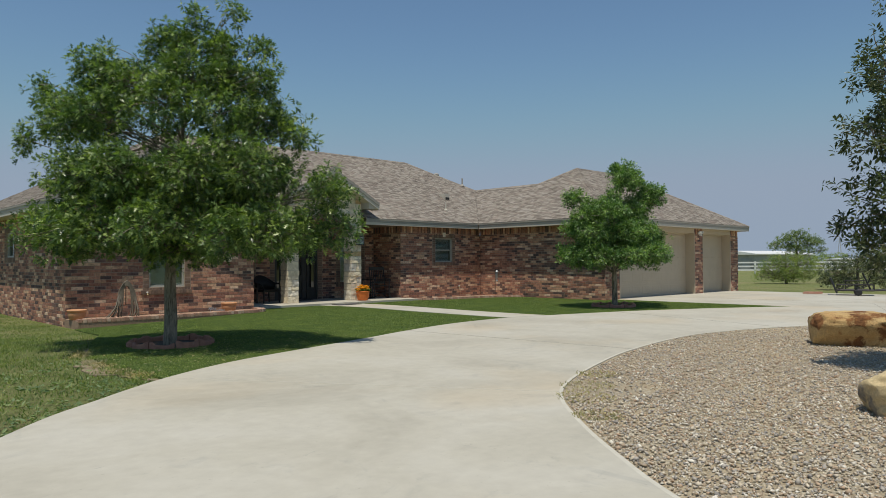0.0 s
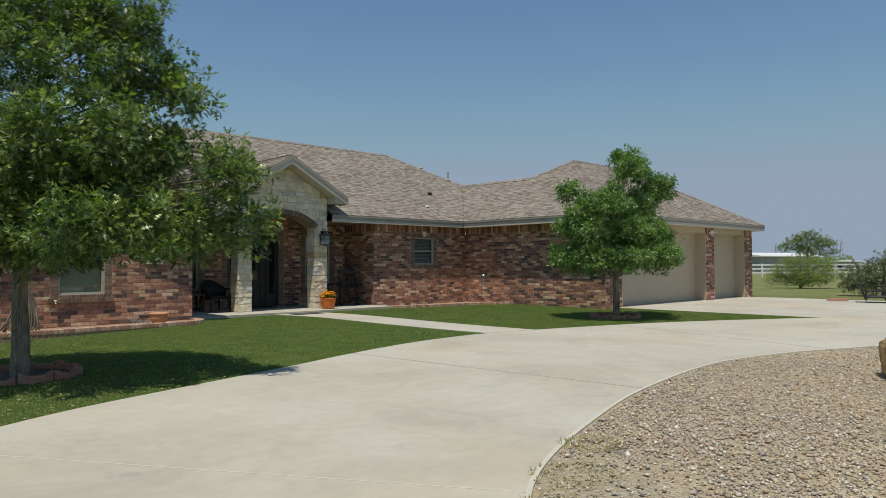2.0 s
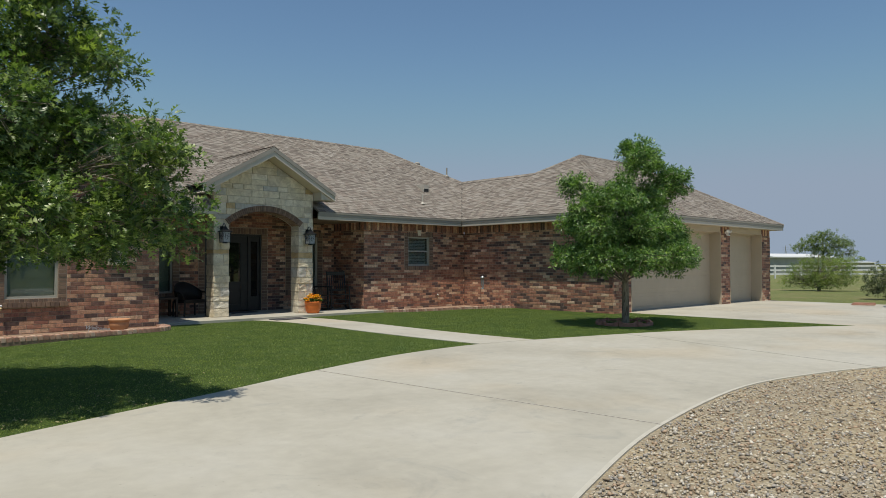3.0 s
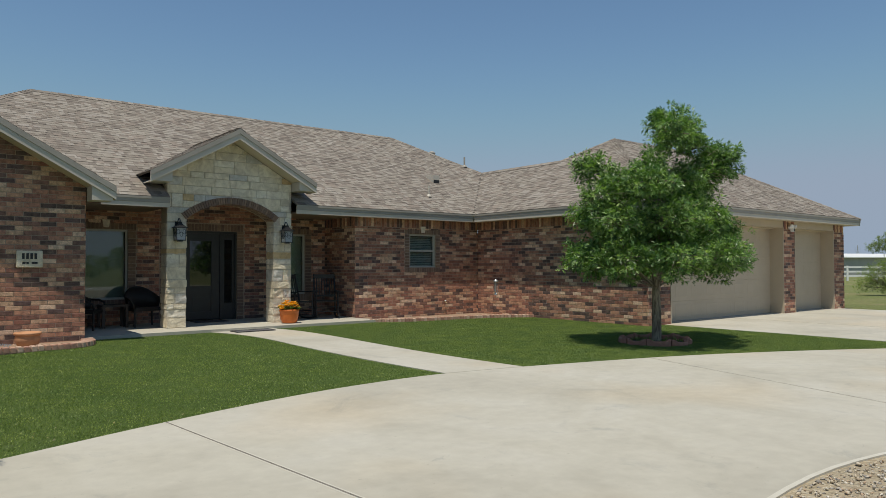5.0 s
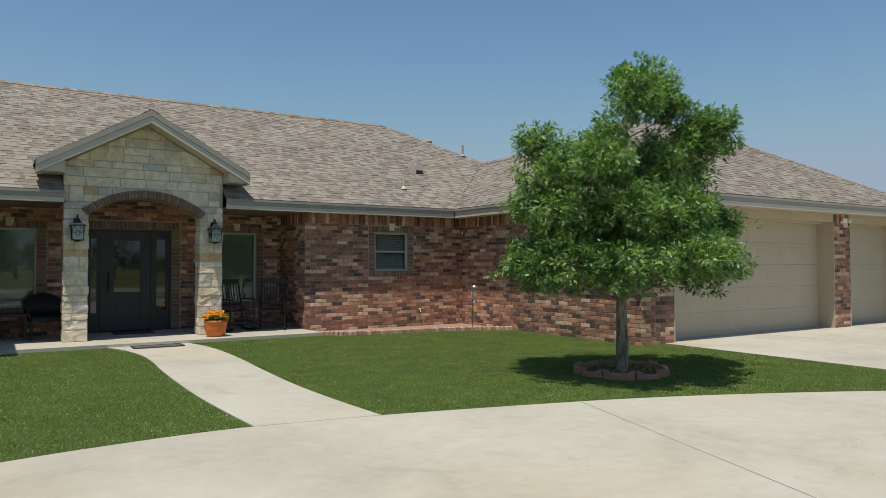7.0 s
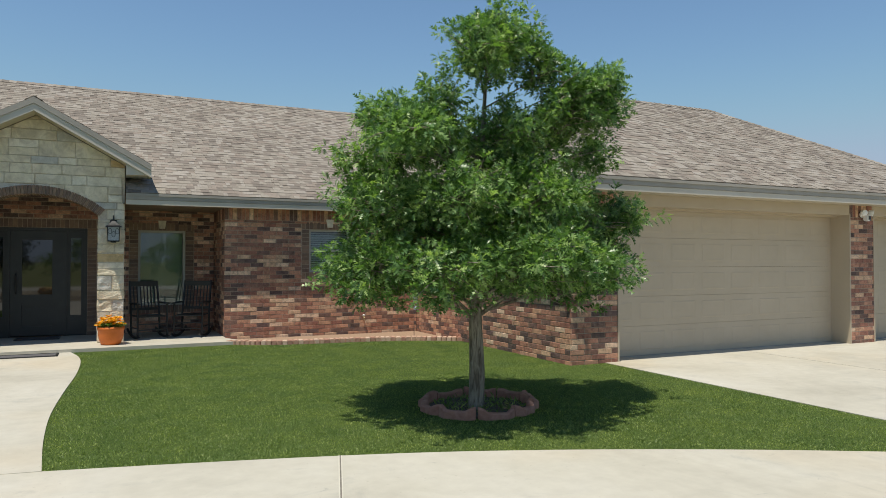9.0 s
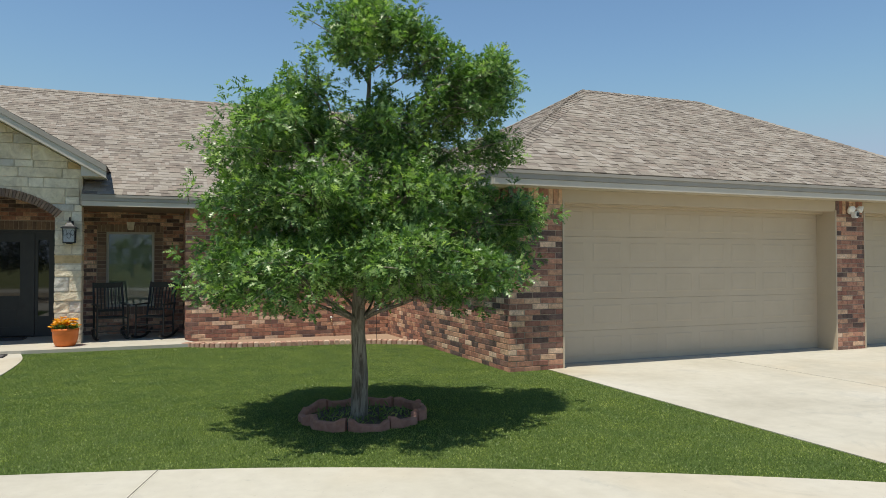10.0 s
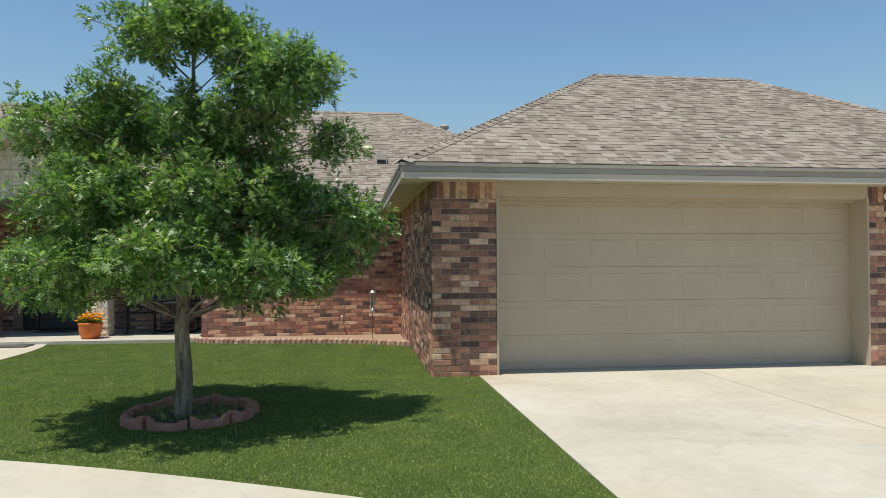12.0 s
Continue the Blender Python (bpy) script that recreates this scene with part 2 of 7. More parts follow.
M_ROCK_O = mat_rock("ochre_rock", (0.56, 0.4, 0.2), (0.45, 0.28, 0.12), (0.27, 0.125, 0.05), (0.14, 0.065, 0.03), 0.51)
M_ROCK_T = mat_rock("tan_rock", (0.66, 0.53, 0.32), (0.55, 0.41, 0.22), (0.3, 0.26, 0.2), (0.17, 0.15, 0.13), 0.58)
M_LEAF_A = mat_leaf("oak_leaf_dark", (0.045, 0.09, 0.036), (0.128, 0.205, 0.068), (0.32, 0.41, 0.145), 0.34, 0.34)
M_LEAF_B = mat_leaf("oak_leaf_fresh", (0.048, 0.108, 0.036), (0.135, 0.248, 0.079), (0.36, 0.49, 0.22), 0.34, 0.38)
M_LEAF_C = mat_leaf("live_oak_leaf", (0.08, 0.1, 0.065), (0.13, 0.155, 0.1), (0.22, 0.24, 0.16))
M_LEAF_F = mat_leaf("pasture_tree_leaf", (0.15, 0.2, 0.1), (0.2, 0.26, 0.125), (0.28, 0.33, 0.17), 0.6, 0.4)
M_LEAF_E = mat_leaf("dark_live_oak_leaf", (0.035, 0.055, 0.026), (0.07, 0.095, 0.045), (0.15, 0.18, 0.1), 0.3, 0.25)
M_DRY = mat_leaf("dry_grass", (0.3, 0.26, 0.15), (0.4, 0.35, 0.21), (0.52, 0.46, 0.3), 0.7, 0.3)
M_LEAF_D = mat_leaf("mesquite_leaf", (0.19, 0.25, 0.09), (0.26, 0.32, 0.12), (0.34, 0.39, 0.16), 0.6, 0.45)
M_BLADE = mat_leaf("turf_blade", (0.066, 0.114, 0.024), (0.172, 0.248, 0.058), (0.34, 0.41, 0.14), 0.5, 0.21)
M_CLOVER = mat_leaf("broadleaf_weed", (0.11, 0.17, 0.075), (0.17, 0.25, 0.115), (0.27, 0.34, 0.18), 0.55, 0.3)
M_WEED = mat_leaf("weed_blade", (0.13, 0.19, 0.06), (0.2, 0.27, 0.09), (0.33, 0.36, 0.16), 0.6, 0.38)
M_PETAL = mat_leaf("orange_petal", (0.8, 0.26, 0.01), (0.92, 0.4, 0.015), (0.95, 0.58, 0.04), 0.5, 0.2)


# ---------------------------------------------------------------- mesh kit
def raw(name, verts, faces, mats, smooth=False):
    """A mesh object from plain lists or arrays, all faces of one size or mixed."""
    me = bpy.data.meshes.new(name)
    if isinstance(verts, np.ndarray):
        k = faces.shape[1]
        me.vertices.add(len(verts))
        me.vertices.foreach_set("co", verts.astype(np.float32).ravel())
        me.loops.add(faces.size)
        me.loops.foreach_set("vertex_index", faces.astype(np.int32).ravel())
        me.polygons.add(len(faces))
        me.polygons.foreach_set("loop_start", np.arange(0, faces.size, k, dtype=np.int32))
        me.update(calc_edges=True)
    else:
        me.from_pydata(verts, [], faces)
    for m in mats if isinstance(mats, (list, tuple)) else [mats]:
        me.materials.append(m)
    if smooth:
        me.polygons.foreach_set("use_smooth", [True] * len(me.polygons))
    return new(name, me)


def under(ob, parent, label=""):
    ob.parent = parent
    ob.matrix_parent_inverse = parent.matrix_world.inverted()
    return tagged(ob, label)


def part(name, bm, material, parent=None, label="", smooth=False):
    """Links a bmesh as one mesh object, under a thing or a part."""
    me = bpy.data.meshes.new(name)
    bmesh.ops.recalc_face_normals(bm, faces=bm.faces)
    bm.to_mesh(me)
    bm.free()
    for m in material if isinstance(material, (list, tuple)) else [material]:
        me.materials.append(m)
    if smooth:
        me.polygons.foreach_set("use_smooth", [True] * len(me.polygons))
    ob = new(name, me)
    if parent is not None:
        ob.parent = parent
    return tagged(ob, label)


def thing(name, label, category, at=(0, 0, 0), group="", rz=0.0):
    ob = new(name)
    ob.empty_display_size = 0.1
    ob.matrix_world = pose(*at, 0, 0, rz)
    return tagged(ob, label, category, group)


def box(bm, x0, x1, y0, y1, z0, z1, bevel=0.0, m=None):
    vs = [bm.verts.new(p) for p in ((x0, y0, z0), (x1, y0, z0), (x1, y1, z0), (x0, y1, z0),
                                    (x0, y0, z1), (x1, y0, z1), (x1, y1, z1), (x0, y1, z1))]
    fs = [bm.faces.new([vs[i] for i in q]) for q in ((3, 2, 1, 0), (4, 5, 6, 7), (0, 1, 5, 4), (1, 2, 6, 5), (2, 3, 7, 6), (3, 0, 4, 7))]
    if bevel:
        es = list({e for f in fs for e in f.edges})
        out = bmesh.ops.bevel(bm, geom=es, offset=bevel, segments=2, affect="EDGES")
        vs = list({v for f in out["faces"] for v in f.verts} | {v for v in vs if v.is_valid})
    if m is not None:
        bmesh.ops.transform(bm, matrix=m, verts=[v for v in vs if v.is_valid])


def prism(bm, pts, a, b, to3):
    """A closed outline (2D) drawn out from a to b; to3(p, d) puts it in space."""
    lo = [bm.verts.new(to3(p, a)) for p in pts]
    hi = [bm.verts.new(to3(p, b)) for p in pts]
    n = len(pts)
    for i in range(n):
        bm.faces.new((lo[i], lo[(i + 1) % n], hi[(i + 1) % n], hi[i]))
    bm.faces.new(lo[::-1])
    bm.faces.new(hi)


def tube(bm, pts, radii, sides=8, cap=True):
    rings = []
    up = Vector((0.13, 0.31, 0.94))
    for i, p in enumerate(pts):
        d = (Vector(pts[min(i + 1, len(pts) - 1)]) - Vector(pts[max(i - 1, 0)])).normalized()
        a = d.cross(up)
        if a.length < 0.05:
            a = d.cross(Vector((1, 0, 0)))
        a.normalize()
        b = d.cross(a)
        r = radii[i] if isinstance(radii, (list, tuple)) else radii
        rings.append([bm.verts.new(Vector(p) + (a * math.cos(t) + b * math.sin(t)) * r) for t in (2 * math.pi * j / sides for j in range(sides))])
    for q, w in zip(rings, rings[1:]):
        for j in range(sides):
            bm.faces.new((q[j], q[(j + 1) % sides], w[(j + 1) % sides], w[j]))
    if cap:
        bm.faces.new(rings[0][::-1])
        bm.faces.new(rings[-1])


def lathe(bm, prof, sides=24, at=(0, 0, 0)):
    rings = [[bm.verts.new((at[0] + r * math.cos(2 * math.pi * j / sides), at[1] + r * math.sin(2 * math.pi * j / sides), at[2] + z))
              for j in range(sides)] for r, z in prof]
    for q, w in zip(rings, rings[1:]):
        for j in range(sides):
            bm.faces.new((q[j], q[(j + 1) % sides], w[(j + 1) % sides], w[j]))
    bm.faces.new(rings[0][::-1])
    bm.faces.new(rings[-1])


def curve(pts, n=8, closed=False):
    """A smooth line through plan points."""
    out = []
    k = len(pts)
    for i in range(k if closed else k - 1):
        g = [Vector(pts[j % k] if closed else pts[min(max(j, 0), k - 1)]) for j in (i - 1, i, i + 1, i + 2)]
        for s in range(n):
            t = s / n
            out.append(tuple(0.5 * (2 * g[1] + (g[2] - g[0]) * t + (2 * g[0] - 5 * g[1] + 4 * g[2] - g[3]) * t * t
                                    + (3 * g[1] - g[0] - 3 * g[2] + g[3]) * t ** 3)))
    if not closed:
        out.append(tuple(pts[-1]))
    return out


def inside(poly, x, y):
    """Which of the points x, y (arrays) lie in the outline."""
    c = np.zeros(len(x), bool)
    p = np.array(poly)
    for (x0, y0), (x1, y1) in zip(p, np.roll(p, -1, axis=0)):
        hit = ((y0 > y) != (y1 > y)) & (x < (x1 - x0) * (y - y0) / (y1 - y0 + 1e-12) + x0)
        c ^= hit
    return c


def flat(name, poly, z0, z1, material, parent=None, label=""):
    """A slab with the outline poly, from z0 up to z1."""
    bm = bmesh.new()
    prism(bm, poly, z0, z1, lambda p, d: (p[0], p[1], d))
    return part(name, bm, material, parent, label)


# ---------------------------------------------------------------- ground
def fall(x, y):
    """The ground drops a hand's width towards the gabled wing's corner."""
    return -0.12 * np.clip((9.5 - x) / 3.9, 0, 1) * np.clip((y - 12.3) / 4, 0, 1)


def ground_z(x, y):
    return -0.045 + fall(x, y)


def build_ground():
    k = Nodes("pasture")
    a = k.ramp(k.noise(0.35, 6, 0.65), [(0.28, (0.3, 0.26, 0.15)), (0.45, (0.21, 0.23, 0.095)), (0.7, (0.16, 0.2, 0.075))])
    b = k.ramp(k.noise(9, 5, 0.7), [(0.3, (0.6, 0.6, 0.55)), (0.7, (1.25, 1.2, 1.1))])
    k.colour(k.mix(0.9, a, b, "MULTIPLY"))
    k.rough(0.95, spec=0.2)
    k.bump(k.noise(22, 6, 0.75), 1.0, 0.05)
    xs = [-1800, -600, -250, -120, -60] + [-40 + 2 * i for i in range(61)] + [100, 140, 250, 600, 1800]
    ys = [-1800, -600, -250, -120, -60] + [-40 + 2 * i for i in range(61)] + [100, 140, 250, 600, 1800]
    v = [(x, y, ground_z(x, y)) for y in ys for x in xs]
    n = len(xs)
    f = [(j * n + i, j * n + i + 1, (j + 1) * n + i + 1, (j + 1) * n + i) for j in range(len(ys) - 1) for i in range(n - 1)]
    ob = raw("ground", v, f, k.m, True)
    tagged(ob, "flat dry pasture of short green and straw-coloured grass", "ground", kind="structure")


build_ground()

LAWN_EDGE = curve([(-6.5, -5.5), (-3.2, -1.0), (-0.6, 2.9), (1.97, 6.34), (3.0, 7.38), (3.98, 8.2), (5.12, 8.87), (6.42, 9.34), (8.0, 9.85), (9.5, 10.4),
                   (11.0, 10.83), (12.2, 11.0), (13.2, 11.0), (14.37, 10.8), (16.43, 10.27), (17.8, 9.79), (19.3, 9.1), (20.8, 8.27), (21.56, 7.75)], 6)
ISLAND = curve([(3.17, -1.0), (3.52, 0.71), (4.31, 2.1), (4.88, 2.87), (5.43, 3.52), (6.17, 4.27), (6.98, 4.79), (8.28, 5.3), (9.95, 5.79), (12.3, 6.12),
                (14.0, 5.88), (15.2, 5.48), (17.5, 4.5), (19.2, 3.0), (20.2, 0.8), (20.0, -2.0), (18, -4.4), (12, -5.6), (7, -5.0), (4.2, -3.4)], 6, True)


def outer(x0, x1):
    return [p for p in LAWN_EDGE if x0 < p[0] < x1]


def inner(x0, x1):
    top = ISLAND[6:14 * 6]
    return [p for p in top if x0 < p[0] < x1][::-1]


def build_drive():
    drive = thing("driveway", "pale weathered concrete driveway curving past the house", "driveway")
    tagged(drive, kind="structure")
    g = 0.004
    slabs = [
        outer(-7, 3.95) + [(3.98 - g, 8.2 - g), (6.41 - g, 4.5)] + inner(3.3, 6.39) + [(3.2, -1.0), (4.2, -3.4), (-3.0, -9.0)],
        [(3.98 + g, 8.2)] + outer(4.02, 9.48) + [(9.52 - g, 10.4), (9.95 - g, 5.81)] + inner(6.46, 9.9) + [(6.41 + g, 4.5)],
        [(9.52 + g, 10.4)] + outer(9.55, 16.4) + [(16.43 - g, 10.27), (15.0 - g, 5.55)] + inner(10.0, 14.97) + [(9.95 + g, 5.81)],
        [(16.43 + g, 10.27)] + outer(16.47, 21.5) + [(21.56, 7.75), (21.58, 13.84), (24.63 - g, 13.84), (24.63 - g, 6.5), (18.0, 4.19)] + inner(15.05, 17.9) + [(15.0 + g, 5.55)],
        [(24.63 + g, 13.84), (30.95, 13.84), (30.9, 3.0), (27.6 + g, -4), (24.63 + g, 6.5 - g)],
        [(24.63 - g, 6.5 - g), (27.6 - g, -4), (24, -10), (12, -12), (-3.0, -9.0 - g), (4.2, -3.4), (7, -5.0), (12, -5.6), (18, -4.4), (20, -2), (20.2, 0.8), (19.2, 3.0), (18.0, 4.19 - g)],
    ]
    for s in slabs:
        bm = bmesh.new()
        prism(bm, s, -0.12, 0.0, lambda p, d: (p[0], p[1], d))
        part("slab", bm, M_CONC, drive)
    for (ax, ay), (bx, by) in (((3.98, 8.2), (6.41, 4.5)), ((9.52, 10.4), (9.95, 5.81)), ((16.43, 10.27), (15.0, 5.55)), ((24.63, 13.8), (24.63, 6.5)), ((24.63, 6.5), (18.0, 4.19))):
        u = Vector((bx - ax, by - ay)).normalized()
        o = Vector((-u.y, u.x)) * (0.007 if ax < 4 else 0.0085 if ax < 10 else 0.0055)
        pale = ax < 4
        bm = bmesh.new()
        prism(bm, [(ax - o.x, ay - o.y), (bx - o.x, by - o.y), (bx + o.x, by + o.y), (ax + o.x, ay + o.y)], -0.03, 0.0025, lambda p, d: (p[0], p[1], d))
        # the dark strips put the groove's shade into colour; the first joint is pale
        part("joint_strip", bm, M_CONC_EDGE if pale else M_DARKGAP, drive, "pale patched joint" if pale else "dark strip drawn as the shade in a sawn joint")
        for s in () if pale else (-1, 1):
            bm = bmesh.new()
            e, f = o * (s * 1.0), o * (s * 2.6)
            prism(bm, [(ax + e.x, ay + e.y), (bx + e.x, by + e.y), (bx + f.x, by + f.y), (ax + f.x, ay + f.y)][::s], -0.02, 0.0018, lambda p, d: (p[0], p[1], d))
            part("tooled_margin", bm, M_CONC_EDGE, drive, "smooth pale band beside the joint")
    ring = [Vector(p) for p in ISLAND]
    n = len(ring)
    out = []
    for i, p in enumerate(ring):
        d = (ring[(i + 1) % n] - ring[i - 1]).normalized()
        out.append(p + Vector((-d.y, d.x)) * 0.032)
    bm = bmesh.new()
    for i in range(n):
        j = (i + 1) % n
        q = [ring[i] - (out[i] - ring[i]) * 0.15, ring[j] - (out[j] - ring[j]) * 0.15, out[j], out[i]]
        lo = [bm.verts.new((p.x, p.y, -0.1)) for p in q[:2]]
        hi = [bm.verts.new((q[0].x, q[0].y, 0.0006)), bm.verts.new((q[1].x, q[1].y, 0.0006)), bm.verts.new((q[2].x, q[2].y, 0.0006)), bm.verts.new((q[3].x, q[3].y, 0.0006))]
        bm.faces.new((lo[0], lo[1], hi[1], hi[0]))
        bm.faces.new(hi)
    bmesh.ops.remove_doubles(bm, verts=bm.verts, dist=0.001)
    part("tooled_edge", bm, M_CONC_EDGE, drive, "smooth pale rounded slab edge")
    flat("joint_filler", [(-2, -8), (22, -8), (30, 3), (30, 13), (22, 13), (21.4, 8.1), (16, 10.2), (13, 10.8), (9.5, 10.1), (4.2, 8.0), (2, 5.5)], -0.1, -0.045, M_DARKGAP, drive)


build_drive()

WALK_L = curve([(13.16, 11.0), (13.11, 11.9), (13.08, 13.1), (13.12, 14.9), (13.18, 16.0), (13.17, 16.9), (13.05, 17.7), (12.85, 18.3)], 6)
WALK_R = curve([(14.34, 10.8), (14.28, 11.8), (14.26, 12.9), (14.31, 14.2), (14.39, 15.6), (14.41, 16.8), (14.36, 17.6), (14.22, 18.3)], 6)
BED_W = curve([(5.62, 16.95), (6.6, 16.88), (8.2, 16.92), (9.5, 16.97), (10.15, 17.08), (10.46, 17.4), (10.55, 17.95)], 6)
BED_E = curve([(16.75, 18.4), (17.4, 17.98), (18.3, 17.8), (19.2, 17.72), (20.1, 17.48), (20.95, 17.0)], 6)
TURF_W = [p for p in LAWN_EDGE if 3.97 < p[0] < 13.15] + WALK_L + [(10.57, 18.3), (10.57, 17.97)] + BED_W[::-1] + [(5.55, 16.93), (5.38, 14.8), (4.6, 12.84), (4.0, 11.0), (3.87, 9.4), (3.92, 8.77)]
TURF_E = [p for p in LAWN_EDGE if 14.38 < p[0]] + [(21.57, 13.45), (20.95, 13.45), (20.95, 17.0)] + BED_E[::-1] + [(16.7, 18.3)] + WALK_R[::-1]


def blades(name, poly, density, h, w, material, seed, label, category, z=0.0, keep=None):
    """Short grass as single tapered blades, scattered over an outline."""
    rng = np.random.default_rng(seed)
    p = np.array(poly)
    x0, y0, x1, y1 = p[:, 0].min(), p[:, 1].min(), p[:, 0].max(), p[:, 1].max()
    n = int((x1 - x0) * (y1 - y0) * density)
    x, y = rng.uniform(x0, x1, n), rng.uniform(y0, y1, n)
    ok = inside(poly, x, y)
    if keep is not None:
        ok &= keep(x, y, rng)
    x, y = x[ok], y[ok]
    n = len(x)
    a = rng.uniform(0, 2 * np.pi, n)
    hh = h * rng.uniform(0.55, 1.25, n)
    lean = rng.normal(0, 0.55, (n, 2)) * hh[:, None]
    ww = w * rng.uniform(0.7, 1.3, n) / 2
    zz = z if np.isscalar(z) else z(x, y)
    v = np.empty((n, 3, 3))
    v[:, 0] = np.stack([x - np.cos(a) * ww, y - np.sin(a) * ww, np.zeros(n) + zz], 1)
    v[:, 1] = np.stack([x + np.cos(a) * ww, y + np.sin(a) * ww, np.zeros(n) + zz], 1)
    v[:, 2] = np.stack([x + lean[:, 0], y + lean[:, 1], hh + zz], 1)
    ob = raw(name, v.reshape(-1, 3), np.arange(3 * n).reshape(-1, 3), material)
    return tagged(ob, label, category, kind="stuff")


def build_lawn():
    k = Nodes("turf_base")
    a = k.ramp(k.noise(1.1, 5, 0.6), [(0.3, (0.066, 0.107, 0.024)), (0.7, (0.1, 0.147, 0.038))])
    b = k.ramp(k.noise(95, 4, 0.7), [(0.3, (0.55, 0.55, 0.5)), (0.7, (1.35, 1.35, 1.25))])
    k.colour(k.mix(1.0, a, b, "MULTIPLY"))
    k.rough(0.95, spec=0.2)
    k.bump(k.noise(140, 4, 0.7), 0.8, 0.02)
    for poly, lab in ((TURF_W, "clipped green turf bed round the oak"), (TURF_E, "clipped green turf between walkway and garage")):
        ob = flat("turf_bed", poly, -0.3, -0.008, k.m)
        if poly is TURF_W:
            bm = bmesh.new()
            bm.from_mesh(ob.data)
            for i in range(12):
                for co, no in (((5.2 + 0.4 * i, 0, 0), (1, 0, 0)), ((0, 12.3 + 0.4 * i, 0), (0, 1, 0))):
                    bmesh.ops.bisect_plane(bm, geom=bm.verts[:] + bm.edges[:] + bm.faces[:], plane_co=co, plane_no=no)
            for v in bm.verts:
                v.co.z += fall(v.co.x, v.co.y)
            bm.to_mesh(ob.data)
            bm.free()
        tagged(ob, lab, "lawn", kind="structure")
    ring = lambda cx, cy, r: (lambda x, y: (x - cx) ** 2 + (y - cy) ** 2 > r * r)
    r1, r2 = ring(5.42, 11.5, 0.58), ring(18.31, 11.45, 0.53)
    blades("turf", TURF_W, 3400, 0.0125, 0.0085, M_BLADE, 3, "short dense green turf blades", "grass", lambda x, y: -0.008 + fall(x, y), lambda x, y, g: r1(x, y))
    blades("turf", TURF_E, 7000, 0.012, 0.0065, M_BLADE, 4, "short dense green turf blades", "grass", -0.008, lambda x, y, g: r2(x, y))
    wild = [(3.88, 8.1), (3.85, 9.4), (3.97, 11.0), (4.57, 12.84), (5.35, 14.8), (5.55, 16.9), (5.6, 24), (1.0, 26), (-3, 18), (-3, 6), (-0.5, 3.2)] + [p for p in LAWN_EDGE if -0.4 < p[0] < 3.7]
    gz = lambda x, y: -0.045 + fall(x, y)
    def patchy(x, y, g):
        return g.uniform(0, 1, len(x)) < 0.55 + 0.45 * np.sin(x * 2.3 + 1.7 * np.sin(y * 1.9)) * np.sin(y * 2.7 + x)
    blades("wild_grass", wild, 1500, 0.038, 0.012, M_WEED, 5, "patchy wild lawn grass and weeds", "grass", gz, patchy)


build_lawn()
M_DRYSOIL = mat_plain("dry_soil", (0.16, 0.13, 0.075), (0.32, 0.26, 0.17), 6, 0.95, bump=0.9, fine=40)
rng_s = random.Random(14)
spine = curve([(3.95, 8.25), (3.92, 8.77), (3.87, 9.4), (4.0, 11.0), (4.35, 12.1)], 8)
left = []
for i, (x, y) in enumerate(spine):
    wide = 0.03 + 0.36 * math.exp(-((y - 9.7) / 1.1) ** 2)
    left.append((x - wide * rng_s.uniform(0.55, 1.1), y + rng_s.uniform(-0.05, 0.05)))
soil = flat("bare_soil", left + [(x + 0.02, y) for x, y in spine][::-1], -0.3, -0.03, M_DRYSOIL)
tagged(soil, "bare dry soil strip beside the turf edge", "soil", kind="structure")


def broadleaf():
    """Low leafy weeds in mats along the drive's outer edge."""
    nr = np.random.default_rng(15)
    n = 26000
    x, y = nr.uniform(-2.5, 3.7, n), nr.uniform(1.5, 11.5, n)
    edge = np.interp(x, [p[0] for p in LAWN_EDGE], [p[1] for p in LAWN_EDGE])
    d = y - edge
    mat = np.sin(x * 3.1 + 1.3 * np.sin(y * 2.3)) * np.sin(y * 2.6 + x * 0.7) + 0.6 * np.sin(x * 7.3) * np.sin(y * 6.1)
    ok = (d > 0.06) & (nr.uniform(0, 1, n) < np.clip(1.15 - 0.3 * d, 0.05, 1) * np.clip(0.5 + 0.8 * mat, 0.03, 1))
    x, y = x[ok], y[ok]
    n = len(x)
    P = np.stack([x, y, -0.045 + nr.uniform(0.0, 0.035, n)], 1)
    D = np.stack([nr.normal(0, 1, n), nr.normal(0, 1, n), nr.uniform(0.0, 0.6, n)], 1)
    v, f = leaves(P, D, 0.055 * nr.uniform(0.5, 1.3, n), leaf_shape(OVAL), nr)
    tagged(raw("broadleaf_weeds", v, f, M_CLOVER), "mats of low grey-green broadleaf weeds by the drive", "weeds", kind="stuff")


def build_paths():
    ob = flat("walkway", WALK_L + WALK_R[::-1], -0.12, 0.004, M_CONC)
    tagged(ob, "pale concrete garden walkway to the front porch", "walkway", kind="structure")
    ob = flat("porch_floor", [(10.42, 20.78), (10.42, 18.3), (17.1, 18.3), (16.84, 19.0), (16.84, 20.78)], -0.12, 0.055, M_CONC)
    tagged(ob, "smooth concrete porch slab under the eave", "porch floor", kind="structure")


build_paths()


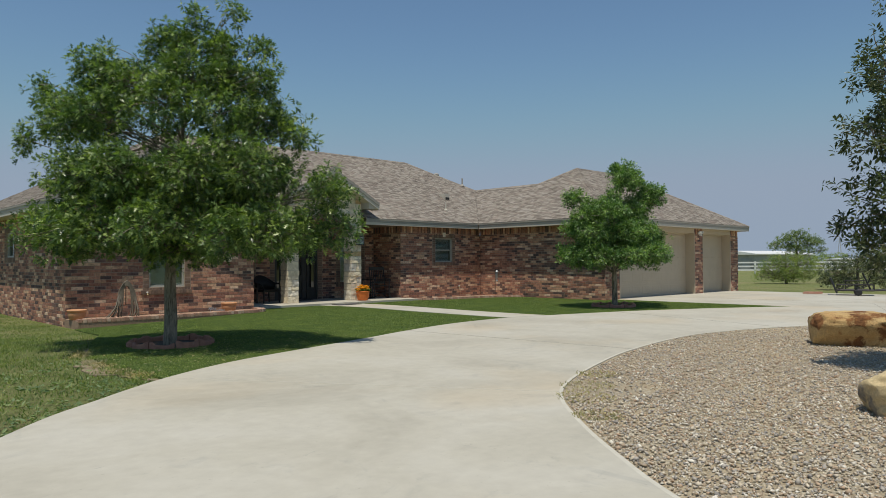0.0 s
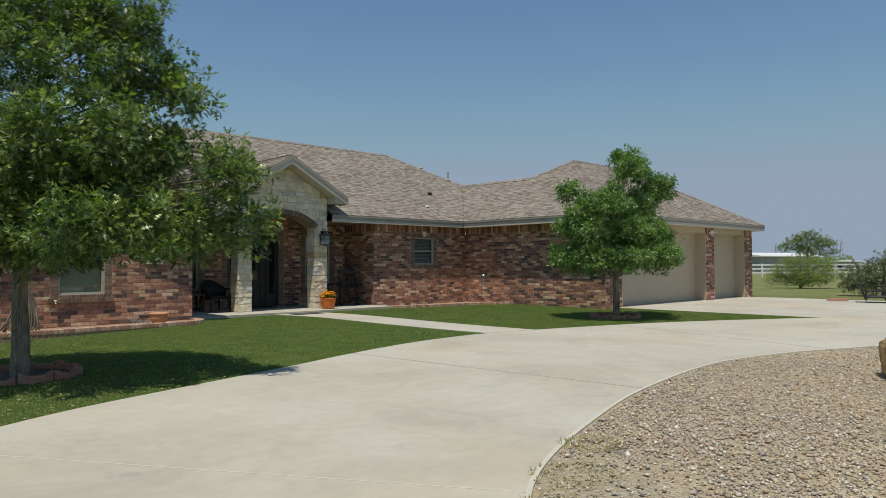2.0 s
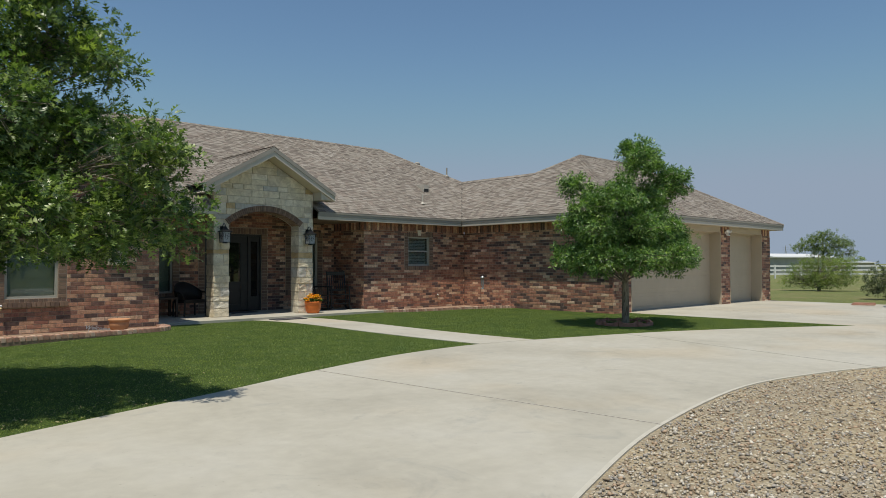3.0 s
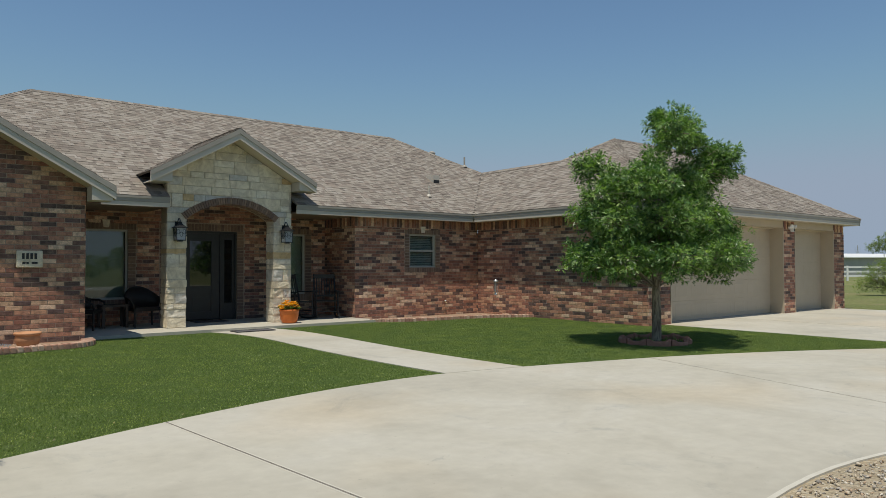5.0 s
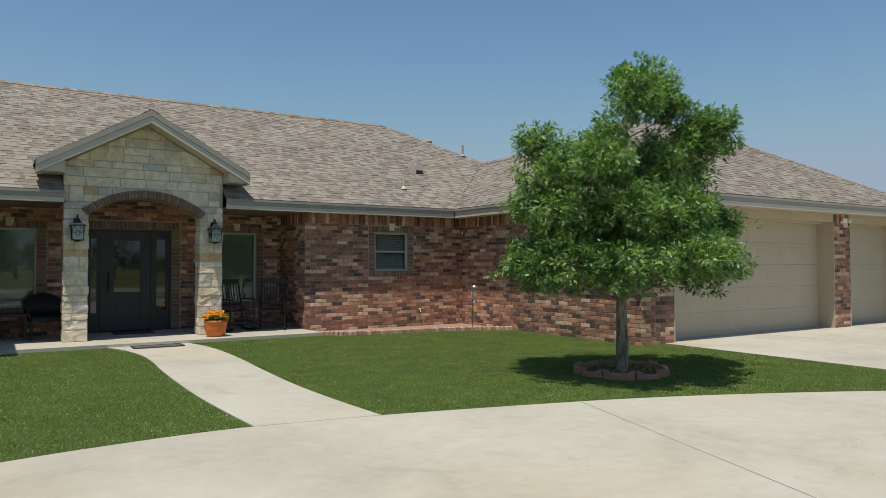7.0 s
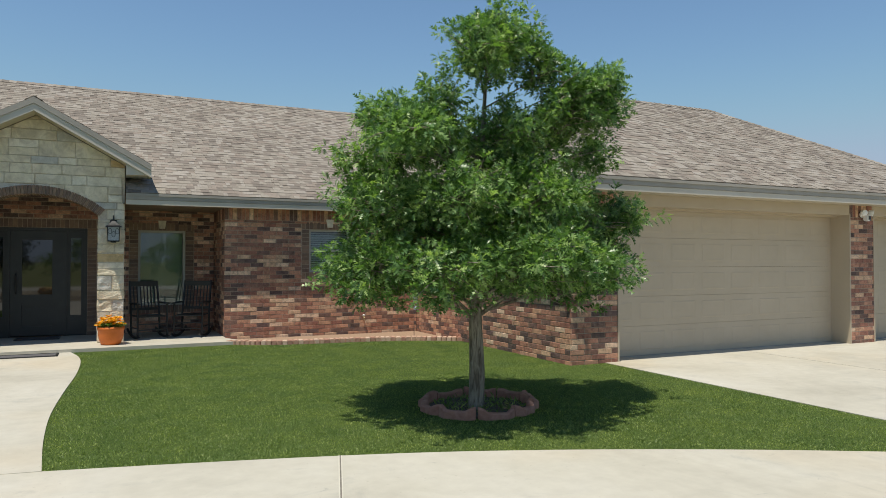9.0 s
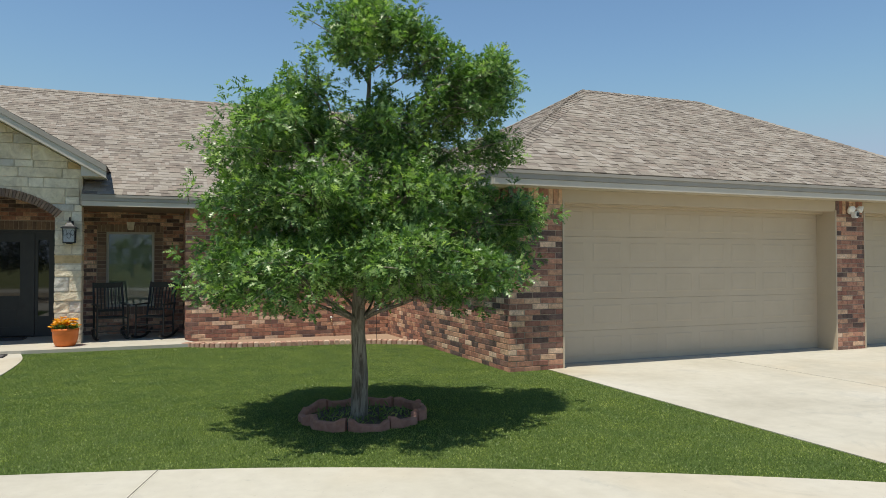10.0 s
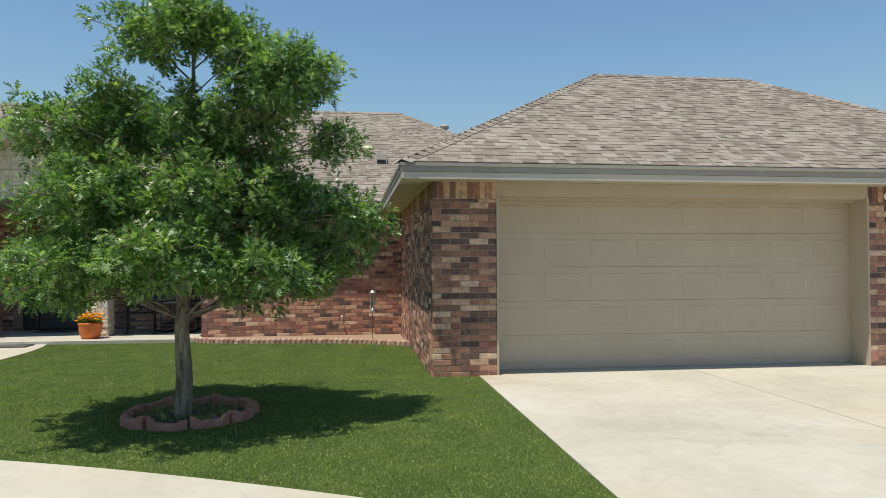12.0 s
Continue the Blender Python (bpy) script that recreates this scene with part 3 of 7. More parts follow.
def build_gravel():
    k = Nodes("gravel_bed")
    c = k.ramp(k.voronoi(38, "Color"), [(0.1, (0.3, 0.25, 0.175)), (0.35, (0.44, 0.38, 0.275)), (0.6, (0.38, 0.31, 0.22)), (0.8, (0.48, 0.425, 0.325)), (0.95, (0.54, 0.49, 0.39))])
    sand = k.ramp(k.noise(0.8, 4), [(0.35, (0.9, 0.9, 0.9)), (0.7, (1.1, 1.05, 0.95))])
    k.colour(k.mix(1.0, c, sand, "MULTIPLY"))
    k.rough(0.95, spec=0.2)
    k.bump(k.voronoi(38, "Distance"), 1.0, 0.02)
    ob = flat("gravel_island", ISLAND, -0.3, -0.014, k.m)
    tagged(ob, "bed of tan river gravel inside the drive's curve", "gravel bed", kind="structure")
    kp = Nodes("pebble")
    r = kp.pos.outputs["Random Per Island"]
    base = kp.ramp(r, [(0.0, (0.37, 0.29, 0.205)), (0.15, (0.54, 0.455, 0.335)), (0.32, (0.42, 0.38, 0.33)), (0.48, (0.58, 0.5, 0.385)), (0.62, (0.49, 0.355, 0.245)),
                       (0.76, (0.61, 0.555, 0.46)), (0.87, (0.3, 0.275, 0.245)), (0.95, (0.74, 0.69, 0.59))], True)
    kp.colour(kp.mix(0.6, base, kp.ramp(kp.noise(60, 4), [(0.3, (0.7, 0.7, 0.7)), (0.7, (1.2, 1.2, 1.2))]), "MULTIPLY"))
    kp.rough(0.85, spec=0.3)
    rng = np.random.default_rng(11)
    ico = np.array([(1, 0.1, 0), (-1, 0, 0.1), (0.1, 1, 0), (0, -1, -0.1), (0.15, 0.1, 1), (-0.1, 0, -1)], float)
    tri = np.array([(0, 2, 4), (2, 1, 4), (1, 3, 4), (3, 0, 4), (2, 0, 5), (1, 2, 5), (3, 1, 5), (0, 3, 5)])
    n = 430000
    x, y = rng.uniform(3.0, 20.3, n), rng.uniform(-5.6, 6.2, n)
    near = np.clip(1.2 - 0.07 * x, 0.2, 1) * np.clip(1.0 + (y - 0.1 - (x - 1.0) * 0.2) * 0.5, 0.08, 1)
    inner_edge = [(11.6 + (p[0] - 11.6) * 0.996, 0.3 + (p[1] - 0.3) * 0.993) for p in ISLAND]
    ok = inside(inner_edge, x, y) & (rng.uniform(0, 1, n) < near) & (rng.uniform(0, 1, n) < np.clip(((x - 6.9) ** 2 + (y - 4.4) ** 2) / 0.7, 0.25, 1))
    x, y = x[ok], y[ok]
    n = len(x)
    size = 0.0065 + 0.026 * rng.beta(1.1, 4.4, n)
    sc = size[:, None] * np.stack([rng.uniform(0.9, 1.5, n), rng.uniform(0.75, 1.1, n), rng.uniform(0.4, 0.75, n)], 1)
    v = ico[None] * (1 + rng.uniform(-0.4, 0.35, (n, 6, 1))) * sc[:, None, :]
    a, tilt = rng.uniform(0, 2 * np.pi, n), rng.normal(0, 0.5, n)
    ca, sa, ct, st = np.cos(a)[:, None], np.sin(a)[:, None], np.cos(tilt)[:, None], np.sin(tilt)[:, None]
    X, Y, Z = v[:, :, 0] * ct - v[:, :, 2] * st, v[:, :, 1], v[:, :, 0] * st + v[:, :, 2] * ct
    P = np.stack([X * ca - Y * sa + x[:, None], X * sa + Y * ca + y[:, None], Z - 0.014 + (sc[:, 2] * 0.35 + rng.uniform(-0.004, 0.012, n))[:, None]], 2)
    F = (tri[None] + 6 * np.arange(n)[:, None, None]).reshape(-1, 3)
    ob = raw("gravel", P.reshape(-1, 3), F, kp.m)
    tagged(ob, "loose tan and grey river pebbles", "gravel", kind="stuff")


build_gravel()


# ---------------------------------------------------------------- house
HOUSE = thing("house", "single-storey red and brown brick ranch house with tan shingle hip roof", "house")
COURSE, BLEN, JOINT = 0.0805, 0.254, 0.0095
EAVE_Z, SLOPE, SOFFIT_Z = 2.795, 0.5717, 2.6


def wall_frame(at, d):
    """To-space function of a wall: u along it, z up, o outwards from its face."""
    n = (d[1], -d[0])
    return lambda u, z, o: (at[0] + d[0] * u + n[0] * o, at[1] + d[1] * u + n[1] * o, z)




def brick_mesh(w, h):
    """One brick, face at o = 0, its edges a little rounded by an inset face."""
    k, e = 0.02, 0.004
    v = [(0, -k, 0), (w, -k, 0), (w, -k, h), (0, -k, h), (0, -e, 0), (w, -e, 0), (w, -e, h), (0, -e, h),
         (e, 0, e), (w - e, 0, e), (w - e, 0, h - e), (e, 0, h - e)]
    v = [(a, -b, c) for a, b, c in v]
    f = [(0, 1, 5, 4), (1, 2, 6, 5), (2, 3, 7, 6), (3, 0, 4, 7), (4, 5, 9, 8), (5, 6, 10, 9), (6, 7, 11, 10), (7, 4, 8, 11), (8, 9, 10, 11)]
    me = bpy.data.meshes.new("brick")
    me.from_pydata(v, [], f)
    me.materials.append(M_BRICK)
    return me


ONE_BRICK = brick_mesh(BLEN - JOINT, COURSE - JOINT)


def brick_wall(at, d, length, z1, holes=(), pick=None, top=None, soldier=True, z0=-0.15, seed=0, thick=0.2, surround=0.15, start=-0.02):
    """A wall with real openings, laid up in single bricks. top(u): the wall's height where it is a gable."""
    rng = random.Random(seed)
    to3 = wall_frame(at, d)
    bm = bmesh.new()
    us = sorted({0.012, length - 0.012, *[h[0] for h in holes], *[h[1] for h in holes]})
    core = -0.007
    for a, b in zip(us, us[1:]):
        cuts = sorted([(h[2], h[3]) for h in holes if h[0] < (a + b) / 2 < h[1]])
        z = z0
        for lo, hi in cuts + [(None, None)]:
            if lo is None and top is not None:
                m = [a + (b - a) * i / 12 for i in range(13)]
                pts = [(a, z)] + [(b, z)] + [(u, top(u)) for u in m[::-1]]
                prism(bm, pts, core - thick, core, lambda p, o: to3(p[0], p[1], o))
            elif lo is None or lo > z:
                pts = [(a, z), (b, z), (b, z1 if lo is None else lo), (a, z1 if lo is None else lo)]
                prism(bm, pts, core - thick, core, lambda p, o: to3(p[0], p[1], o))
            z = hi
    wall = part("wall", bm, M_MORTAR, HOUSE, "mixed brown, red and charcoal brick wall")
    verts, faces, count = [], [], 0
    trim_v, trim_f = [], []
    rot = Matrix(((d[0], -d[1], 0), (d[1], d[0], 0), (0, 0, 1))).to_4x4()

    def lay(u0, u1, a, b, trim=False):
        nonlocal count
        if u1 - u0 < 0.03 or b - a < 0.015:
            return
        jog = rng.uniform(-0.0025, 0.002)
        full = abs((u1 - u0) - (BLEN - JOINT)) < 1e-4 and abs((b - a) - (COURSE - JOINT)) < 1e-4
        vl, fl = (trim_v, trim_f) if trim else (verts, faces)
        if full and not trim and pick and pick[0] < u0 < pick[1] and pick[2] < a < pick[3] and count < 300:
            count += 1
            ob = new("brick", ONE_BRICK)
            ob.matrix_world = Matrix.Translation(to3(u0, a, jog)) @ rot
            ob.parent = wall
            return
        i = len(vl)
        k, e = 0.02, 0.004
        for u, z, o in ((u0, a, -k), (u1, a, -k), (u1, b, -k), (u0, b, -k), (u0, a, jog - e), (u1, a, jog - e), (u1, b, jog - e), (u0, b, jog - e),
                        (u0 + e, a + e, jog), (u1 - e, a + e, jog), (u1 - e, b - e, jog), (u0 + e, b - e, jog)):
            vl.append(to3(u, z, o))
        for f in ((0, 1, 5, 4), (1, 2, 6, 5), (2, 3, 7, 6), (3, 0, 4, 7), (4, 5, 9, 8), (5, 6, 10, 9), (6, 7, 11, 10), (7, 4, 8, 11), (8, 9, 10, 11)):
            fl.append([i + q for q in f])

    s = surround
    big = [(h[0] - s, h[1] + s, h[2] - (s if h[2] > 0.2 else 9), h[3] + s) for h in holes]
    ztop = z1 - (0.235 if soldier and top is None else 0)
    row, z = 0, start
    while z < (ztop if top is None else 6) - 0.02:
        zb = z + COURSE - JOINT
        if top is None:
            zb = min(zb, ztop - JOINT)
        u = -0.5 * BLEN if row % 2 else 0.0
        while u < length:
            u0, u1 = max(u, 0.0), min(u + BLEN - JOINT, length)
            u += BLEN
            spans = [(u0, u1)]
            for h in big:
                if h[2] < z + 0.04 < h[3]:
                    nxt = []
                    for p, q in spans:
                        if q <= h[0] or p >= h[1]:
                            nxt.append((p, q))
                        else:
                            if p < h[0] - JOINT:
                                nxt.append((p, h[0] - JOINT))
                            if q > h[1] + JOINT:
                                nxt.append((h[1] + JOINT, q))
                    spans = nxt
            for p, q in spans:
                if top is not None and min(top(p), top(q)) < zb + 0.01:
                    continue
                lay(p, q, z, zb)
        z += COURSE
        row += 1
        if top is not None and z > max(top(length * i / 20) for i in range(21)):
            break
    if soldier and top is None:
        u = 0.0
        while u < length - 0.03:
            lay(u, min(u + COURSE - JOINT, length), ztop, z1 - 0.004)
            u += COURSE
    for h in holes:
        for (a, b, lo, hi) in ((h[0] - s, h[1] + s, h[3], h[3] + s), (h[0] - s, h[1] + s, h[2] - s, h[2])):
            if lo < 0.2 and hi < 0.3:
                continue
            u = a
            while u < b - 0.02:
                lay(u, min(u + COURSE - JOINT, b), lo + JOINT / 2, hi - JOINT / 2, True)
                u += COURSE
        for a, b in ((h[0] - s, h[0]), (h[1], h[1] + s)):
            z = max(h[2], start)
            while z < h[3] - 0.02:
                lay(a + JOINT / 2, b - JOINT / 2, z, min(z + COURSE - JOINT, h[3]), True)
                z += COURSE
    if verts:
        ob = raw("brickwork", verts, faces, M_BRICK_J)
        ob.parent = wall
        tagged(ob, kind="stuff")
    if trim_v:
        ob = raw("brick_surround", trim_v, trim_f, M_BRICK_T)
        ob.parent = wall
        tagged(ob, kind="stuff")
    return wall


WIN_EAST = (1.69, 2.57, 1.31, 2.2)
GABLE_Z = lambda x: 2.69 + SLOPE * min(x - 5.17, 10.79 - x)
brick_wall((20.95, 19.2), (0, -1), 5.74, SOFFIT_Z, pick=(3.2, 5.8, -1, 1.5), seed=1)
brick_wall((16.84, 19.2), (1, 0), 4.11, SOFFIT_Z, [WIN_EAST], pick=(0.0, 2.4, -1, 1.7), seed=2)
brick_wall((16.84, 20.75), (0, -1), 1.55, SOFFIT_Z, pick=(0.2, 1.6, -1, 2.3), seed=3)
brick_wall((10.41, 20.75), (1, 0), 6.43, 3.0, [(0.54, 1.45, 0.62, 2.18), (2.31, 3.99, 0.055, 2.2), (4.93, 5.85, 0.62, 2.18)], pick=(4.3, 6.5, -1, 2.5), seed=4, soldier=False, surround=0.17)
brick_wall((5.63, 17.91), (1, 0), 4.78, 2.6, [(1.91, 2.82, 0.71, 2.2)], pick=(2.6, 4.8, -1, 1.8), top=lambda u: GABLE_Z(5.63 + u), seed=5, z0=-0.23, start=-0.19)
brick_wall((5.63, 28.6), (0, -1), 10.69, SOFFIT_Z, [(5.0, 5.9, 1.5, 2.2)], pick=(8.2, 10.7, -1, 1.5), seed=6, z0=-0.23, start=-0.19)
brick_wall((10.41, 17.91), (0, 1), 2.84, SOFFIT_Z, seed=7)
brick_wall((20.95, 13.46), (1, 0), 0.87, SOFFIT_Z, pick=(-1, 1, -1, 2.5), seed=8)
brick_wall((27.31, 13.46), (1, 0), 0.67, SOFFIT_Z, pick=(-1, 1, -1, 2.5), seed=9)
brick_wall((30.55, 13.46), (1, 0), 0.74, SOFFIT_Z, pick=(-1, 1, -1, 2.5), seed=10)
bm = bmesh.new()
box(bm, 31.07, 31.28, 13.47, 20.7, -0.15, SOFFIT_Z)
box(bm, 25.9, 31.27, 20.5, 20.7, -0.15, SOFFIT_Z)
box(bm, 25.7, 25.9, 20.5, 28.6, -0.15, SOFFIT_Z)
box(bm, 5.63, 25.9, 28.61, 28.8, -0.15, SOFFIT_Z)
part("wall", bm, M_BRICK_J, HOUSE, "plain brick wall at the rear")


# ---- roof
def shingle_mesh(w):
    h = 0.15
    v = [(0, 0, 0), (w, 0, 0), (w, h, 0), (0, h, 0), (0, 0, 0.009), (w, 0, 0.009), (w, h, 0.003), (0, h, 0.003)]
    me = bpy.data.meshes.new("shingle")
    me.from_pydata(v, [], [(0, 1, 5, 4), (1, 2, 6, 5), (4, 5, 6, 7), (3, 0, 4, 7)])
    me.materials.append(M_SHINGLE)
    return me


TABS = [0.08, 0.11, 0.15, 0.21]
TAB_MESH = {w: shingle_mesh(w - 0.0014) for w in TABS}


def roof_slope(poly, e0, e1, shingles=True, pick=None, seed=0):
    """A roof plane over the outline poly (3D points), its eave from e0 to e1, laid with shingle tabs."""
    rng = random.Random(seed)
    o, ux = Vector(e0), (Vector(e1) - Vector(e0)).normalized()
    nrm = (Vector(poly[1]) - Vector(poly[0])).cross(Vector(poly[2]) - Vector(poly[0])).normalized()
    if nrm.z < 0:
        nrm = -nrm
    vy = nrm.cross(ux)
    if vy.z < 0:
        ux = -ux
        vy = nrm.cross(ux)
    flat2 = [((Vector(p) - o).dot(ux), (Vector(p) - o).dot(vy)) for p in poly]
    bm = bmesh.new()
    prism(bm, flat2, -0.035, 0.0, lambda p, d: o + ux * p[0] + vy * p[1] + nrm * d)
    base = part("roof_slope", bm, M_UNDER if shingles else M_SHINGLE_J, HOUSE, "tan and brown laminated shingle roof slope")
    if not shingles:
        return base
    verts, faces, count = [], [], 0
    rot = Matrix((ux, vy, nrm)).transposed().to_4x4()
    vmax = max(p[1] for p in flat2)
    v = min(p[1] for p in flat2) - 0.02
    row = 0
    while v < vmax - 0.02:
        vm = v + 0.06
        xs = []
        for (a, b), (c, d) in zip(flat2, flat2[1:] + flat2[:1]):
            if (b > vm) != (d > vm):
                xs.append(a + (c - a) * (vm - b) / (d - b))
        xs.sort()
        for lo, hi in zip(xs[::2], xs[1::2]):
            u = lo - rng.uniform(0, 0.1)
            while u < hi:
                w = rng.choice(TABS)
                a, b = max(u, lo), min(u + w - 0.0014, hi)
                lift = rng.choice((0.0, 0.0, 0.005))
                dv = rng.uniform(-0.006, 0.006)
                u += w
                if b - a < 0.02:
                    continue
                if pick and a == u - w and abs(b - a - w + 0.0014) < 1e-6 and pick[0] < a < pick[1] and pick[2] < v < pick[3] and count < 300:
                    count += 1
                    ob = new("shingle", TAB_MESH[w])
                    ob.matrix_world = Matrix.Translation(o + ux * a + vy * (v + dv) + nrm * (lift + 0.001)) @ rot
                    ob.parent = base
                    continue
                i = len(verts)
                for p, q, n in ((a, 0, 0), (b, 0, 0), (b, 0.15, 0), (a, 0.15, 0), (a, 0, 0.009 + lift), (b, 0, 0.009 + lift), (b, 0.15, 0.003 + lift), (a, 0.15, 0.003 + lift)):
                    verts.append(o + ux * p + vy * (v + q + dv) + nrm * (n + 0.001))
                for f in ((0, 1, 5, 4), (1, 2, 6, 5), (4, 5, 6, 7), (3, 0, 4, 7)):
                    faces.append([i + q for q in f])
        v += 0.127
        row += 1
    ob = raw("shingles", verts, faces, M_SHINGLE_J)
    ob.parent = base
    tagged(ob, kind="stuff")
    return base


CAPS = []


def cap_line(a, b, w=0.14):
    """Overlapping cap shingles along a hip or ridge."""
    a, b = (Vector(a), Vector(b)) if a[2] <= b[2] else (Vector(b), Vector(a))
    d = (b - a).normalized()
    side = d.cross(Vector((0, 0, 1))).normalized()
    up = side.cross(d)
    n = max(2, int((b - a).length / 0.15))
    fall = 0.56 if abs(d.z) < 0.05 else 0.4
    for i in range(n):
        p, q = a + (b - a) * (i / n), a + (b - a) * ((i + 1.15) / n)
        m = (p + q) / 2
        verts = []
        for c, l in ((p, 0.026), (q, 0.0155)):
            verts += [c - m - side * w + up * (l - w * fall), c - m + up * l, c - m + side * w + up * (l - w * fall)]
        verts += [v - up * 0.005 for v in verts]
        CAPS.append((m, verts))


def lay_caps():
    """The caps nearest the drive as single pieces, the far rest as one."""
    shape = ((0, 1, 4, 3), (1, 2, 5, 4), (6, 7, 1, 0), (7, 8, 2, 1), (0, 3, 9, 6), (2, 8, 11, 5))
    CAPS.sort(key=lambda c: (c[0] - Vector((17, 9, 2))).length)
    verts, faces = [], []
    for i, (m, v) in enumerate(CAPS):
        if i < 290:
            ob = raw("ridge_cap", v, shape, M_SHINGLE)
            ob.location = m
            ob.parent = HOUSE
        else:
            faces += [[len(verts) + k for k in f] for f in shape]
            verts += [m + p for p in v]
    ob = raw("ridge_capping", verts, faces, M_SHINGLE_J)
    ob.parent = HOUSE
    tagged(ob, kind="stuff")


def at_main(x, y):
    return (x, y, EAVE_Z + SLOPE * (y - 18.88))


RZ = EAVE_Z + SLOPE * 5.2
GZ = EAVE_Z + SLOPE * 4.06
CZ = EAVE_Z + SLOPE * 2.93
E = EAVE_Z
A, B, C, D = (10.4, 24.08, RZ), (21.27, 24.08, RZ), (23.42, 21.81, CZ), (23.42, 18.28, CZ)
P1, P2 = (24.55, 17.14, GZ), (27.6, 17.14, GZ)
roof_slope([(5.18, 18.88, E), (12.19, 18.88, E), at_main(12.19, 19.6), at_main(15.06, 19.6), (15.06, 18.88, E), (20.52, 18.88, E), C, B, A], (5.18, 18.88, E), (20.52, 18.88, E), pick=(7.0, 15.2, 0, 1.5), seed=1)
roof_slope([(20.52, 18.88, E), (20.52, 13.06, E), P1, D, C], (20.52, 18.88, E), (20.52, 13.06, E), pick=(2.0, 6.0, 0, 3), seed=2)
roof_slope([(20.52, 13.06, E), (31.5, 13.06, E), P2, P1], (20.52, 13.06, E), (31.5, 13.06, E), pick=(0, 6.5, 0, 1.4), seed=3)
roof_slope([(5.18, 29.12, E), (5.18, 18.88, E), A], (5.18, 29.12, E), (5.18, 18.88, E), seed=4)
roof_slope([(26.39, 29.12, E), (5.18, 29.12, E), A, B], (26.39, 29.12, E), (5.18, 29.12, E), False)
roof_slope([(26.39, 21.14, E), (26.39, 29.12, E), B, C, D], (26.39, 21.14, E), (26.39, 29.12, E), False)
roof_slope([(31.5, 21.14, E), (26.39, 21.14, E), D, P1, P2], (31.5, 21.14, E), (26.39, 21.14, E), False)
roof_slope([(31.5, 13.06, E), (31.5, 21.14, E), P2], (31.5, 13.06, E), (31.5, 21.14, E), False)
WZ = E + SLOPE * 2.81
roof_slope([(10.79, 17.45, E), (10.79, 18.88, E), (7.98, 21.69, WZ), (7.98, 17.45, WZ)], (10.79, 18.88, E), (10.79, 17.45, E), seed=5)
roof_slope([(5.17, 18.88, E), (5.17, 17.45, E), (7.98, 17.45, WZ), (7.98, 21.69, WZ)], (5.17, 18.88, E), (5.17, 17.45, E), seed=6)
# entry gable
EG, EGW, EGX, EGY = 0.565, 1.845, 13.61, 18.68
GA = 4.345
GE = GA - EG * EGW
yb = 18.88 + (GE - E) / SLOPE
yt = 18.88 + (GA - E) / SLOPE
roof_slope([(EGX - EGW, yb, GE), (EGX - EGW, EGY, GE), (EGX, EGY, GA), (EGX, yt, GA)], (EGX - EGW, yb, GE), (EGX - EGW, EGY, GE), seed=7)
roof_slope([(EGX + EGW, EGY, GE), (EGX + EGW, yb, GE), (EGX, yt, GA), (EGX, EGY, GA)], (EGX + EGW, EGY, GE), (EGX + EGW, yb, GE), seed=8)
for a, b in ((A, B), (B, C), ((5.18, 18.88, E), A), (P1, P2), ((20.52, 13.06, E), P1), (P2, (31.5, 13.06, E)), (D, P1), (C, D),
             ((7.98, 17.45, WZ), (7.98, 21.66, WZ)), ((EGX, EGY, GA), (EGX, yt, GA))):
    cap_line(a, b)


# ---- fascia, soffits, rakes
def fascia(x0, y0, x1, y1, n):
    """Two-stepped painted board along an eave; n: the outward side."""
    bm = bmesh.new()
    d = Vector((x1 - x0, y1 - y0, 0))
    ln = d.length
    d.normalize()
    m = Matrix((d, Vector((*n, 0)), Vector((0, 0, 1)))).transposed().to_4x4()
    m.translation = (x0, y0, 0)
    box(bm, -0.0, ln + 0.0, -0.03, 0.012, E - 0.13, E - 0.012, 0.003, m)
    box(bm, -0.0, ln + 0.0, -0.03, 0.026, E - 0.062, E - 0.014, 0.003, m)
    part("fascia_board", bm, M_FASCIA, HOUSE, "grey-taupe painted fascia board")
    bm = bmesh.new()
    box(bm, 0.0, ln, -0.03, 0.0, SOFFIT_Z - 0.026, E - 0.132, 0.002, m)
    part("fascia_strip", bm, M_TRIM, HOUSE, "pale painted lower fascia strip")


fascia(20.508, 13.06, 31.512, 13.06, (0, -1))
fascia(20.52, 13.05, 20.52, 18.86, (-1, 0))
fascia(15.06, 18.88, 20.51, 18.88, (0, -1))
fascia(10.88, 18.88, 12.19, 18.88, (0, -1))
fascia(5.17, 17.47, 5.17, 29.1, (-1, 0))
fascia(31.5, 13.06, 31.5, 21.1, (1, 0))


# porch soffits: a darker brown than the beige of the others
M_PORCH = mat_plain("porch_ceiling_dark", (0.17, 0.12, 0.085), (0.25, 0.18, 0.13), 5, 0.7)


def soffit(x0, x1, y0, y1, z=SOFFIT_Z, mat=None):
    bm = bmesh.new()
    box(bm, x0, x1, y0, y1, z - 0.012, z)
    part("soffit", bm, mat or M_SOFFIT, HOUSE, "soffit board, painted beige, darker brown over the porch")


soffit(20.54, 31.47, 13.08, 13.56)
soffit(20.54, 21.05, 13.56, 18.9)
soffit(16.95, 21.05, 18.9, 19.3)
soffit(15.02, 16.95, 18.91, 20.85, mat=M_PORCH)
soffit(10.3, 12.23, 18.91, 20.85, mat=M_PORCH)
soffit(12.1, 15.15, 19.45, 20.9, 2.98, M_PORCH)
soffit(5.2, 5.62, 17.9, 29.0)


